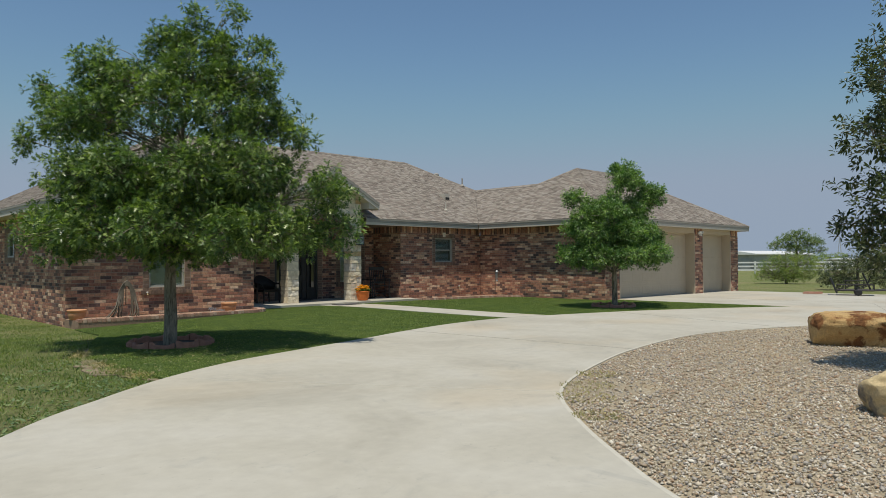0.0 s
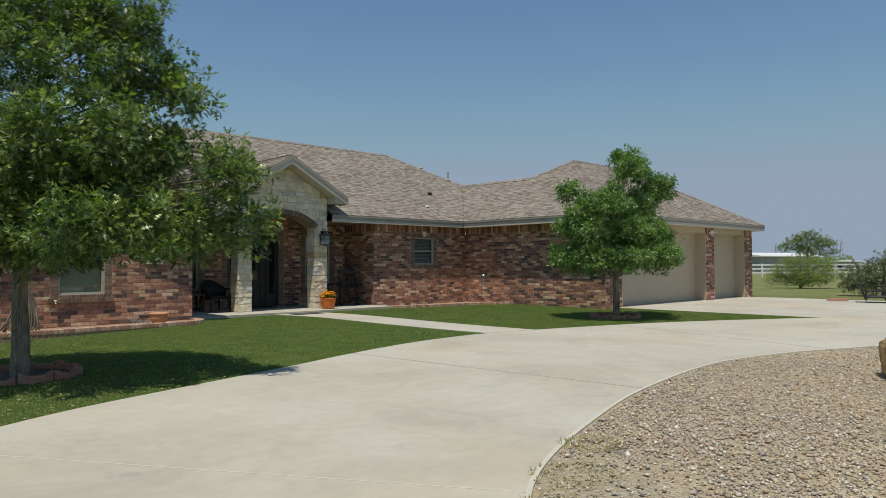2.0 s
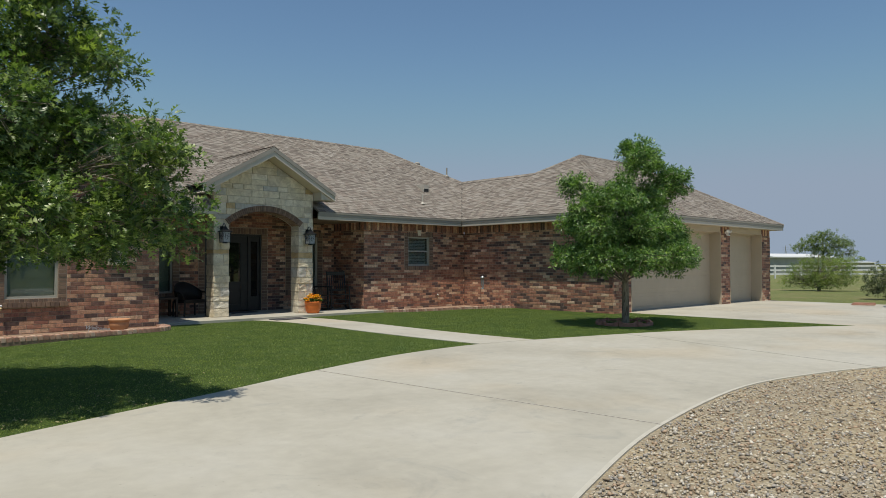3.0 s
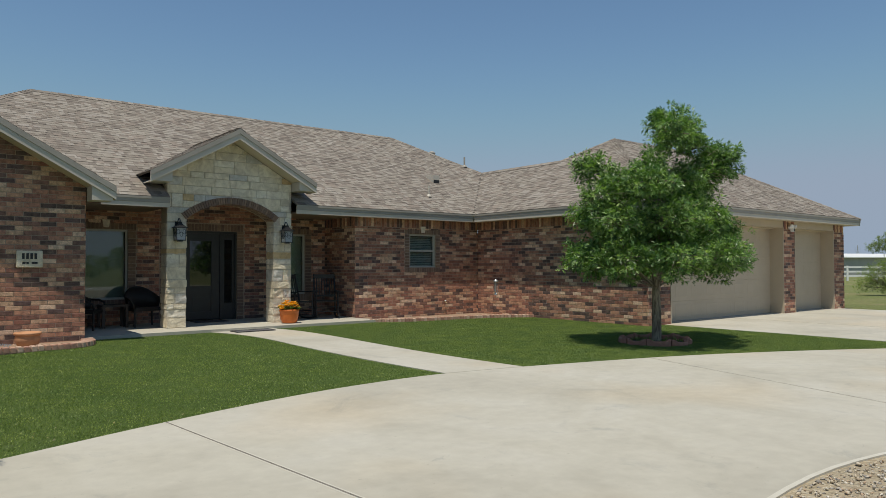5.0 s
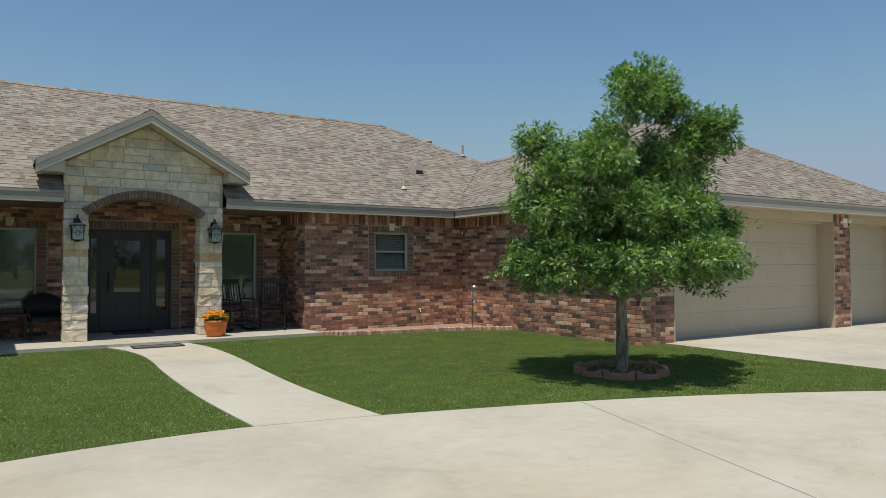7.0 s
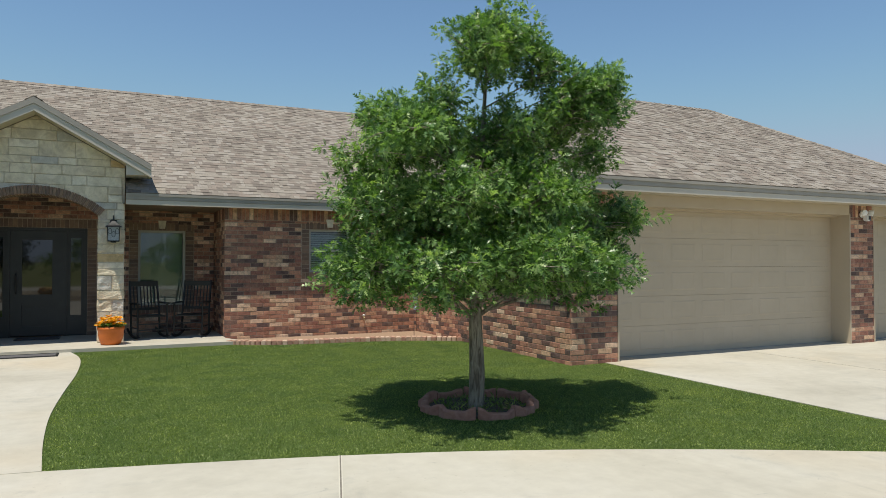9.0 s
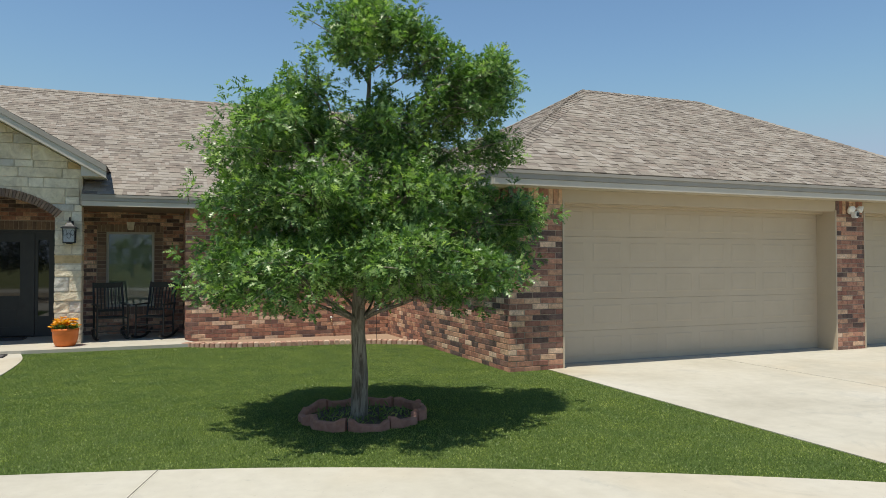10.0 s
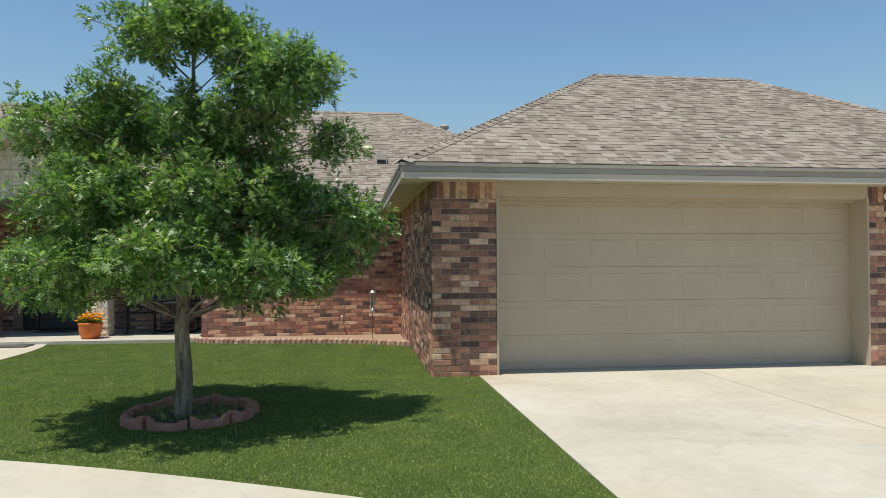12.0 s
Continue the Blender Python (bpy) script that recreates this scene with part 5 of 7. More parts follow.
def tree(name, label, at, trunk_r, trunk_top, clumps, leaf_mat, shape, leaf_size, gap, seed, lean=(0, 0), fork=1.2, spray=10):
    """A trunk with limbs to each clump of its crown (x, y, z, rx, rz from the base), twigs, and rosettes of single leaves
    about gap metres apart at the twigs' ends."""
    rng = random.Random(seed)
    nr = np.random.default_rng(seed)
    t = thing(name, label, "tree", at)
    bm = bmesh.new()
    pts = [Vector((0, 0, -0.1)), Vector((0, 0, 0.05)), Vector((0.01, 0.0, 0.4))]
    for i in range(1, 8):
        f = i / 7
        pts.append(Vector((lean[0] * f * f + rng.uniform(-0.02, 0.02), lean[1] * f * f + rng.uniform(-0.02, 0.02), 0.4 + (trunk_top - 0.4) * f)))
    rad = [trunk_r * 1.14, trunk_r * 1.05, trunk_r] + [trunk_r * (1 - 0.85 * (i / 7) ** 0.9) for i in range(1, 8)]
    tube(bm, pts, rad, 12)
    P, D, S = [], [], []
    for cx, cy, cz, rx, rz in clumps:
        c = Vector((cx, cy, cz))
        h = max(fork, min(trunk_top * 0.92, cz - 0.35 * math.hypot(cx, cy) - 0.1))
        f = max(0.0, (h - 0.4) / (trunk_top - 0.4))
        root = Vector((lean[0] * f * f, lean[1] * f * f, h))
        limb = bend(root, c, rng, 0.0)
        r0 = trunk_r * 0.27 * (1 - 0.5 * f) * min(1.0, 0.5 + rx)
        tube(bm, limb, [r0 * (1 - 0.8 * i / 4) for i in range(5)], 6, False)
        area = 4 * math.pi * (rx * rx * rx * rz) ** 0.5
        for _ in range(max(5, int(area / gap ** 2))):
            d = Vector((rng.gauss(0, 1), rng.gauss(0, 1), rng.gauss(0.25, 1)))
            d = d.normalized() if d.length > 0.05 else Vector((0, 0, 1))
            q = rng.uniform(0.3, 1.0) ** 0.7 if rng.random() < 0.72 else rng.uniform(0.8, 1.3)
            q = min(q, 1.0) if d.z < -0.25 else q
            tip = c + Vector((d.x * rx * q, d.y * rx * q, d.z * rz * q - 0.06 * max(0.0, q - 1)))
            tip += Vector((rng.gauss(0, 0.05), rng.gauss(0, 0.05), rng.gauss(0, 0.04)))
            start = limb[rng.choice((2, 3, 4))].lerp(tip, 0.15)
            tw = bend(start, tip, rng, 0.05, 4)
            if rng.random() < 0.2:
                tube(bm, tw, [0.008, 0.006, 0.005, 0.003], 4, False)
            ax = Vector((d.x, d.y, d.z * 0.6 + 0.35)).normalized() * 0.7 + Vector((rng.gauss(0, 0.35), rng.gauss(0, 0.35), rng.gauss(0, 0.25)))
            ax.normalize()
            e1 = ax.cross(Vector((0.31, 0.22, 0.92))).normalized()
            e2 = ax.cross(e1)
            turn = rng.uniform(0, 6.28)
            big = rng.uniform(0.75, 1.15)
            for i in range(spray):
                a = turn + i * 2.4
                u = (i + 0.5) / spray
                ray = e1 * math.cos(a) + e2 * math.sin(a)
                P.append(tip - ax * (0.11 * u) + ray * 0.012)
                D.append(ray * (0.45 + 0.6 * u) + ax * (0.95 - 0.75 * u) + Vector((0, 0, -0.18)))
                S.append(big * (0.7 + 0.45 * u))
    part("trunk", bm, M_BARK, t, "grey-brown ridged bark", True)
    P, D = np.array(P), np.array(D)
    D += nr.normal(0, 0.16, D.shape)
    v, f = leaves(P, D, leaf_size * np.array(S) * nr.uniform(0.8, 1.2, len(P)), shape, nr)
    cr = raw("crown", v, f, leaf_mat)
    cr.parent = t
    return t


def whorls(turn, tiers, tips, seed):
    """Clumps of a crown in rings round the trunk, long along the turned axis, and the outlying tips.
    A tier is (z, shift, reach along, reach across, count, clump radius, clump half height)."""
    rng = random.Random(seed)
    c, s = math.cos(math.radians(turn)), math.sin(math.radians(turn))
    out = []
    for k, (z, shift, along, across, n, rx, rz) in enumerate(tiers):
        for i in range(n):
            a = math.tau * (i + 0.37 * k + rng.uniform(-0.12, 0.12)) / n
            f = rng.uniform(0.92, 1.03)
            p, q = shift + along * f * math.cos(a), across * f * math.sin(a)
            out.append((c * p - s * q, s * p + c * q, z + rng.uniform(-0.1, 0.1), rx * rng.uniform(0.92, 1.08), rz * rng.uniform(0.95, 1.08)))
    return out + tips


# clumps of the crowns, from the foot of each trunk
CROWN_A = whorls(-46, [(1.76, 0.25, 1.95, 1.5, 12, 0.57, 0.42), (1.5, 0.2, 0.5, 0.4, 3, 0.5, 0.29), (2.2, 0.2, 1.0, 0.7, 5, 0.5, 0.3), (2.74, 0.1, 1.6, 1.25, 10, 0.6, 0.47),
                       (2.6, 0.0, 0.0, 0.0, 1, 0.74, 0.5), (3.62, -0.1, 1.62, 0.9, 10, 0.48, 0.42), (4.25, -0.05, 1.2, 0.5, 9, 0.42, 0.38), (4.82, 0.35, 0.55, 0.2, 5, 0.34, 0.32)],
                 [(-1.45, 1.67, 2.0, 0.41, 0.36), (1.91, -1.98, 1.8, 0.39, 0.4), (1.63, -1.98, 2.45, 0.41, 0.4), (1.81, -2.01, 2.4, 0.32, 0.3), (-1.66, 1.73, 3.35, 0.24, 0.31), (-1.48, 1.63, 4.15, 0.24, 0.24),
                  (-0.79, 0.76, 4.75, 0.19, 0.26), (1.46, -1.54, 3.35, 0.32, 0.28), (1.02, -1.25, 4.2, 0.32, 0.31), (0.76, -0.73, 5.4, 0.22, 0.19), (0.32, -0.31, 5.3, 0.2, 0.19), (1.05, -1.0, 4.75, 0.26, 0.24)], 7)
CROWN_B = whorls(-6, [(1.45, 0.0, 1.3, 1.1, 9, 0.53, 0.33), (1.8, 0.0, 0.0, 0.0, 1, 0.64, 0.36), (2.15, -0.1, 1.0, 0.9, 7, 0.52, 0.36), (2.75, -0.05, 0.72, 0.45, 5, 0.47, 0.3)],
                 [(1.56, -0.43, 2.04, 0.35, 0.22), (1.76, 0.2, 1.88, 0.3, 0.21), (1.0, -0.75, 3.19, 0.33, 0.32), (1.31, -0.31, 3.31, 0.29, 0.24), (1.15, -0.51, 3.45, 0.18, 0.17), (0.97, -0.5, 3.05, 0.4, 0.25),
                  (-0.19, -0.51, 3.59, 0.42, 0.32), (0.13, -0.28, 3.84, 0.44, 0.29), (0.43, -0.24, 3.71, 0.37, 0.27), (0.01, -0.12, 4.0, 0.22, 0.17), (1.46, -0.01, 2.7, 0.3, 0.23), (-1.12, 0.27, 2.57, 0.35, 0.25),
                  (-1.06, -0.65, 2.72, 0.37, 0.28), (-0.68, 0.85, 3.09, 0.42, 0.3), (-0.61, -0.35, 3.12, 0.3, 0.22), (0.8, -0.6, 3.2, 0.32, 0.24), (0.62, -0.42, 3.5, 0.3, 0.22)], 11)
CROWN_C = [(-0.7, 0.65, 2.0, 0.5, 0.45), (-0.85, 0.75, 2.75, 0.42, 0.35), (-0.8, 0.6, 3.5, 0.45, 0.45), (0.3, -0.2, 2.4, 0.8, 0.8), (0.1, -0.3, 3.4, 0.8, 0.7), (-0.2, 0.2, 4.4, 0.6, 0.6),
           (-0.6, 0.6, 1.45, 0.5, 0.3), (0.3, 0.3, 1.6, 0.7, 0.4), (0.3, 0.4, 3.0, 0.6, 0.6), (-0.3, 0.3, 3.0, 0.5, 0.5), (-0.3, 0.3, 2.2, 0.5, 0.5), (0.3, -0.5, 1.5, 0.7, 0.5), (-0.75, 0.95, 1.75, 0.3, 0.2), (-0.2, -0.1, 1.7, 0.6, 0.4)]
tree("oak_tree", "young red oak with dense dark green crown, in a brick ring", (5.39, 11.47, 0), 0.1, 4.6, CROWN_A, M_LEAF_A, oak_leaf(), 0.112, 0.158, 31, (0.3, -0.2), 1.4, 9)
tree("oak_tree", "small bright green oak with tiered crown on the lawn", (18.25, 11.39, 0), 0.08, 3.7, CROWN_B, M_LEAF_B, oak_leaf(), 0.098, 0.128, 32, (0.1, -0.05), 0.95, 10)
tree("live_oak_tree", "olive green live oak in the gravel island", (10.84, 1.87, -0.03), 0.1, 4.2, CROWN_C, M_LEAF_E, leaf_shape(OVAL), 0.08, 0.15, 33, (0, 0), 1.3, 10)


# ---------------------------------------------------------------- planting beds and rings
def edging_bed(name, label, line, back, z_top, z_fill, fill, w=0.21):
    """A planting bed: bricks on edge along its front line, soil up to the wall."""
    rng = random.Random(len(line))
    bed = thing(name, label, "planting bed")
    bm = bmesh.new()
    prism(bm, list(line) + list(back), -0.2, z_fill, lambda p, d: (p[0], p[1], d))
    part("bed_fill", bm, fill, bed)
    # foundation under the edging
    pts = [Vector((*p, 0)) for p in line]
    dist = [0.0]
    for a, b in zip(pts, pts[1:]):
        dist.append(dist[-1] + (b - a).length)

    def along(s):
        for i in range(len(pts) - 1):
            if s <= dist[i + 1]:
                f = (s - dist[i]) / (dist[i + 1] - dist[i])
                return pts[i].lerp(pts[i + 1], f), (pts[i + 1] - pts[i]).normalized()
        return pts[-1], (pts[-1] - pts[-2]).normalized()
    bm = bmesh.new()
    n = 40
    for i in range(n):
        a, d = along(dist[-1] * i / n)
        b, _ = along(dist[-1] * (i + 1) / n)
        o = Vector((-d.y, d.x, 0))
        q = [a + o * 0.01, b + o * 0.01, b + o * (w - 0.02), a + o * (w - 0.02)]
        prism(bm, [(p.x, p.y) for p in q], -0.25, z_top - 0.075, lambda p, h: (p[0], p[1], h))
    part("footing", bm, M_MORTAR, bed)
    s, bw = 0.0, 0.098
    me = bpy.data.meshes.new("brick")
    bm = bmesh.new()
    box(bm, -bw / 2 + 0.007, bw / 2 - 0.007, -0.01, w, -0.085, 0, 0.009)
    bm.to_mesh(me)
    bm.free()
    me.materials.append(M_BRICK_RED)
    while s < dist[-1]:
        p, d = along(s + bw / 2)
        ob = new("brick", me)
        ob.matrix_world = pose(p.x, p.y, z_top + rng.uniform(-0.004, 0.004), rng.uniform(-1, 1), rng.uniform(-1, 1), math.degrees(math.atan2(d.y, d.x)) + rng.uniform(-1.5, 1.5))
        ob.parent = bed
        s += bw
    return bed


def mat_red_brick():
    k = Nodes("weathered_red_brick")
    r = k.random(False)
    base = k.ramp(r, [(0.0, (0.5, 0.34, 0.26)), (0.25, (0.4, 0.24, 0.185)), (0.5, (0.58, 0.43, 0.34)), (0.75, (0.46, 0.29, 0.22))], True)
    k.colour(k.mix(0.7, base, k.ramp(k.noise(18, 4), [(0.3, (0.7, 0.68, 0.66)), (0.7, (1.2, 1.15, 1.1))]), "MULTIPLY"))
    k.rough(0.92, spec=0.2)
    k.bump(k.noise(90, 4), 0.5, 0.004)
    return k.m


M_BRICK_RED = mat_red_brick()
M_BEDFILL = mat_plain("red_bed_gravel", (0.24, 0.155, 0.105), (0.38, 0.265, 0.18), 30, 0.95, bump=0.8, fine=70)
edging_bed("planting_bed", "narrow bed with red brick edging along the gabled wall", BED_W, [(10.42, 18.2), (10.42, 17.93), (5.62, 17.93)], 0.078, 0.035, M_BEDFILL)
edging_bed("planting_bed", "shallow curved bed with red brick edging below the window", BED_E, [(20.93, 19.18), (16.86, 19.18)], 0.07, 0.0, M_BEDFILL)


def edger_ring(label, cx, cy, r, n, seed):
    """Scalloped concrete edgers set in a ring round a trunk, with soil inside."""
    rng = random.Random(seed)
    ring = thing("edging_ring", label, "edging ring", (cx, cy, 0))
    bm = bmesh.new()
    prism(bm, [(math.cos(i * math.pi / 12) * (r - 0.03), math.sin(i * math.pi / 12) * (r - 0.03)) for i in range(24)], -0.1, 0.0, lambda p, d: (p[0], p[1], d))
    part("mulch", bm, M_SOIL, ring)
    for i in range(n):
        t0, t1 = 2 * math.pi * (i + 0.03) / n, 2 * math.pi * (i + 0.97) / n
        rr = r + rng.uniform(-0.02, 0.02)
        lift = rng.uniform(-0.012, 0.016)
        tip = rng.uniform(-0.03, 0.03)
        bm = bmesh.new()
        cols = []
        for j in range(9):
            f = j / 8
            t = t0 + (t1 - t0) * f
            bulge = 0.032 * math.sin(math.pi * f) - 0.012 * math.cos(4 * math.pi * f)
            h = 0.075 + tip * (f - 0.5) - 0.014 * math.sin(math.pi * f) + lift + (0.022 if j in (0, 1, 7, 8) else 0)
            ri, ro = rr - 0.034 + bulge, rr + 0.034 + bulge
            c, s = math.cos(t), math.sin(t)
            cols.append([bm.verts.new(p) for p in ((ri * c, ri * s, -0.05), (ro * c, ro * s, -0.05), (ro * c, ro * s, h - 0.015), ((ro - 0.015) * c, (ro - 0.015) * s, h),
                                                   ((ri + 0.015) * c, (ri + 0.015) * s, h), (ri * c, ri * s, h - 0.015))])
        for a, b in zip(cols, cols[1:]):
            for k in range(6):
                bm.faces.new((a[k], a[(k + 1) % 6], b[(k + 1) % 6], b[k]))
        bm.faces.new(cols[0])
        bm.faces.new(cols[-1][::-1])
        part("edger", bm, M_EDGER, ring)
    return ring


edger_ring("ring of reddish scalloped concrete edgers in shade", 5.42, 11.48, 0.6, 10, 1)
edger_ring("ring of reddish scalloped concrete edgers under the small oak", 18.31, 11.45, 0.57, 9, 2)


def weeds(name, label, cx, cy, r, n, size, seed, z=0.0, mat=M_WEED):
    nr = np.random.default_rng(seed)
    a, q = nr.uniform(0, 2 * np.pi, n), r * np.sqrt(nr.uniform(0.05, 1, n))
    P = np.stack([cx + q * np.cos(a), cy + q * np.sin(a), z + nr.uniform(0, size, n) * 0.5], 1)
    D = np.stack([nr.normal(0, 0.6, n), nr.normal(0, 0.6, n), nr.uniform(0.3, 1, n)], 1)
    v, f = leaves(P, D, size * nr.uniform(0.6, 1.3, n), leaf_shape(FEATHER), nr)
    return tagged(raw(name, v, f, mat), label, "weeds", kind="stuff")


weeds("weeds", "low green weeds inside the edging ring", 18.31, 11.45, 0.47, 420, 0.06, 5)
for i, (wx, wy, wr) in enumerate(((6.35, 4.15, 0.3), (6.9, 4.5, 0.3), (7.6, 4.85, 0.25), (5.75, 3.6, 0.22))):
    weeds("dry_tufts", "dry straw-coloured grass tufts at the gravel edge", wx, wy, wr, 260, 0.035, 6 + i, -0.014, M_DRY)


broadleaf()
for i, (x, y) in enumerate(spine[4:-6:2]):
    weeds("dry_tufts", "dry straw-coloured grass along the turf edge", x - 0.06, y, 0.16, 150, 0.045, 120 + i, -0.03, M_DRY if i % 3 else M_WEED)


def litter():
    nr = np.random.default_rng(77)
    n = 900
    x, y = nr.normal(5.6, 1.5, n), nr.normal(10.0, 0.9, n)
    ok = inside(TURF_W, x, y)
    x, y = x[ok], y[ok]
    P = np.stack([x, y, np.full(len(x), 0.012)], 1)
    D = np.stack([nr.normal(0, 1, len(x)), nr.normal(0, 1, len(x)), nr.normal(0, 0.2, len(x))], 1)
    v, f = leaves(P, D, nr.uniform(0.018, 0.04, len(x)), leaf_shape(OVAL), nr)
    tagged(raw("leaf_litter", v, f, M_DRY), "pale dry leaf bits scattered on the turf", "leaf litter", kind="stuff")


litter()


# ---------------------------------------------------------------- pots
def flower_pot():
    t = thing("flower_pot", "terracotta pot of orange flowers on the porch edge", "flower pot", (14.83, 18.77, 0.055))
    bm = bmesh.new()
    lathe(bm, [(0.14, 0.0), (0.165, 0.02), (0.195, 0.1), (0.208, 0.18), (0.21, 0.255), (0.222, 0.262), (0.226, 0.31), (0.21, 0.318), (0.192, 0.28), (0.1, 0.275)], 28)
    part("pot", bm, M_TERRA, t, smooth=True)
    nr = np.random.default_rng(8)
    n = 170
    a, q = nr.uniform(0, 2 * np.pi, n), 0.2 * np.sqrt(nr.uniform(0, 1, n))
    P = np.stack([q * np.cos(a), q * np.sin(a), 0.285 + nr.uniform(0, 0.07, n)], 1)
    D = np.stack([np.cos(a) * 0.6 + nr.normal(0, 0.4, n), np.sin(a) * 0.6 + nr.normal(0, 0.4, n), nr.uniform(0.2, 1.2, n)], 1)
    v, f = leaves(P, D, 0.085 * nr.uniform(0.6, 1.3, n), leaf_shape(OVAL), nr)
    ob = raw("foliage", v, f, M_LEAF_B)
    ob.parent = t
    for i in range(26):
        ang, rad = i * 2.4, 0.22 * math.sqrt((i + 0.5) / 26)
        c = Vector((rad * math.cos(ang), rad * math.sin(ang), 0.455 + 0.05 * math.sin(i * 1.7) - 0.3 * rad))
        k = 11
        b = np.arange(k) * 2 * np.pi / k + i
        el = nr.uniform(0.1, 0.9, k)
        PP = np.tile(np.array(c), (k, 1))
        DD = np.stack([np.cos(b), np.sin(b), el], 1)
        v, f = leaves(PP, DD, np.full(k, 0.075), leaf_shape(OVAL), nr)
        ob = raw("flower", v, f, M_PETAL)
        ob.parent = t


flower_pot()


def clay_bowl(x, y, z, r, label):
    t = thing("clay_bowl", label, "planter", (x, y, z), "clay bowls in the bed")
    bm = bmesh.new()
    lathe(bm, [(r * 0.66, 0.0), (r * 0.84, 0.03), (r * 0.97, 0.1), (r * 0.99, 0.15), (r * 0.93, 0.185), (r * 1.04, 0.19), (r * 1.1, 0.215), (r * 1.06, 0.235), (r * 0.98, 0.232), (r * 0.9, 0.19), (r * 0.4, 0.175)], 28)
    part("bowl", bm, M_CLAY, t, smooth=True)


clay_bowl(9.46, 17.5, 0.035, 0.19, "wide pale terracotta bowl on the brick-edged bed")
clay_bowl(5.74, 17.45, 0.035, 0.19, "wide pale terracotta bowl at the wall corner")


# ---------------------------------------------------------------- porch furniture
def rocking_chair(x, y, rz):
    t = thing("rocking_chair", "black painted wooden rocking chair with slatted back on porch", "rocking chair", (x, y, 0.055), "rocking chairs on the porch", rz)

    def p(name, *bars):
        bm = bmesh.new()
        for pts, r in bars:
            tube(bm, pts, r, 8)
        part(name, bm, M_BLACK, t)
    for s in (-1, 1):
        xs = s * 0.27
        bm = bmesh.new()
        arc = [(xs, -0.45 + 0.95 * i / 10, 0.02 + 0.09 * ((i - 4.2) / 5) ** 2) for i in range(11)]
        prism(bm, [(a[1], a[2] - 0.02) for a in arc] + [(a[1], a[2] + 0.02) for a in arc[::-1]], xs - 0.016, xs + 0.016, lambda q, d: (d, q[0], q[1]))
        part("rocker", bm, M_BLACK, t)
        p("leg", ([(xs, -0.27, 0.05), (xs, -0.25, 0.66)], 0.019))
        p("leg", ([(xs, 0.22, 0.04), (xs * 0.98, 0.24, 0.45), (xs * 0.95, 0.41, 1.09)], 0.02))
        bm = bmesh.new()
        box(bm, xs - 0.035, xs + 0.035, -0.34, 0.3, 0.655, 0.68, 0.008)
        part("armrest", bm, M_BLACK, t)
        p("stretcher", ([(xs, -0.26, 0.2), (xs, 0.22, 0.2)], 0.011))
    bm = bmesh.new()
    box(bm, -0.25, 0.25, -0.28, 0.25, 0.41, 0.435, 0.008)
    part("seat", bm, M_BLACK, t)
    for z in (0.17, 0.28):
        p("stretcher", ([(-0.27, -0.265, z), (0.27, -0.265, z)], 0.012))
    for z, yy, h in ((0.985, 0.378, 0.1), (0.52, 0.26, 0.05)):
        bm = bmesh.new()
        box(bm, -0.255, 0.255, yy - 0.012, yy + 0.012, z, z + h, 0.006)
        part("back_rail", bm, M_BLACK, t)
    for i in range(7):
        xs = -0.195 + 0.065 * i
        p("back_slat", ([(xs, 0.265, 0.55), (xs, 0.385, 1.005)], 0.011))
    return t


rocking_chair(15.5, 19.72, 12)
rocking_chair(16.3, 19.72, -22)


def wicker_chair(x, y, rz):
    t = thing("wicker_chair", "dark wicker armchair with rounded back in porch shade", "armchair", (x, y, 0.055), "wicker chairs on the porch", rz)
    bm = bmesh.new()
    n = 16
    lo, hi = [], []
    for i in range(n + 1):
        a = math.pi * (i / n)
        c, s = math.cos(a), math.sin(a)
        h = 0.6 + 0.24 * max(0, s) ** 1.5
        lo.append((0.31 * c, 0.24 * s + 0.0, 0.36))
        hi.append((0.35 * c, 0.3 * s, h))
    vs = [[bm.verts.new(p) for p in r] for r in (lo, hi, [(x_ * 1.1, y_ * 1.12, z_ - 0.01) for x_, y_, z_ in hi], [(x_ * 1.1, y_ * 1.12, z_) for x_, y_, z_ in lo])]
    for a, b in zip(vs, vs[1:] + vs[:1]):
        for i in range(n):
            bm.faces.new((a[i], a[i + 1], b[i + 1], b[i]))
    part("backrest", bm, M_WICKER, t, smooth=True)
    bm = bmesh.new()
    tube(bm, [(q[0] * 1.05, q[1] * 1.06, q[2] + 0.005) for q in hi], 0.022, 8)
    tube(bm, [(0.367, 0.0, 0.605), (0.37, -0.16, 0.6), (0.36, -0.27, 0.54), (0.34, -0.3, 0.42)], 0.022, 8)
    tube(bm, [(-0.367, 0.0, 0.605), (-0.37, -0.16, 0.6), (-0.36, -0.27, 0.54), (-0.34, -0.3, 0.42)], 0.022, 8)
    part("arm_rim", bm, M_WICKER, t, smooth=True)
    bm = bmesh.new()
    box(bm, -0.32, 0.32, -0.3, 0.26, 0.34, 0.42, 0.03)
    part("seat", bm, M_WICKER, t)
    for sx in (-1, 1):
        for yy in (-0.27, 0.22):
            bm = bmesh.new()
            tube(bm, [(sx * 0.31, yy, 0.0), (sx * 0.3, yy, 0.36)], [0.02, 0.026], 8)
            part("leg", bm, M_WICKER, t)


wicker_chair(12.0, 20.05, 10)
wicker_chair(10.82, 19.95, 60)


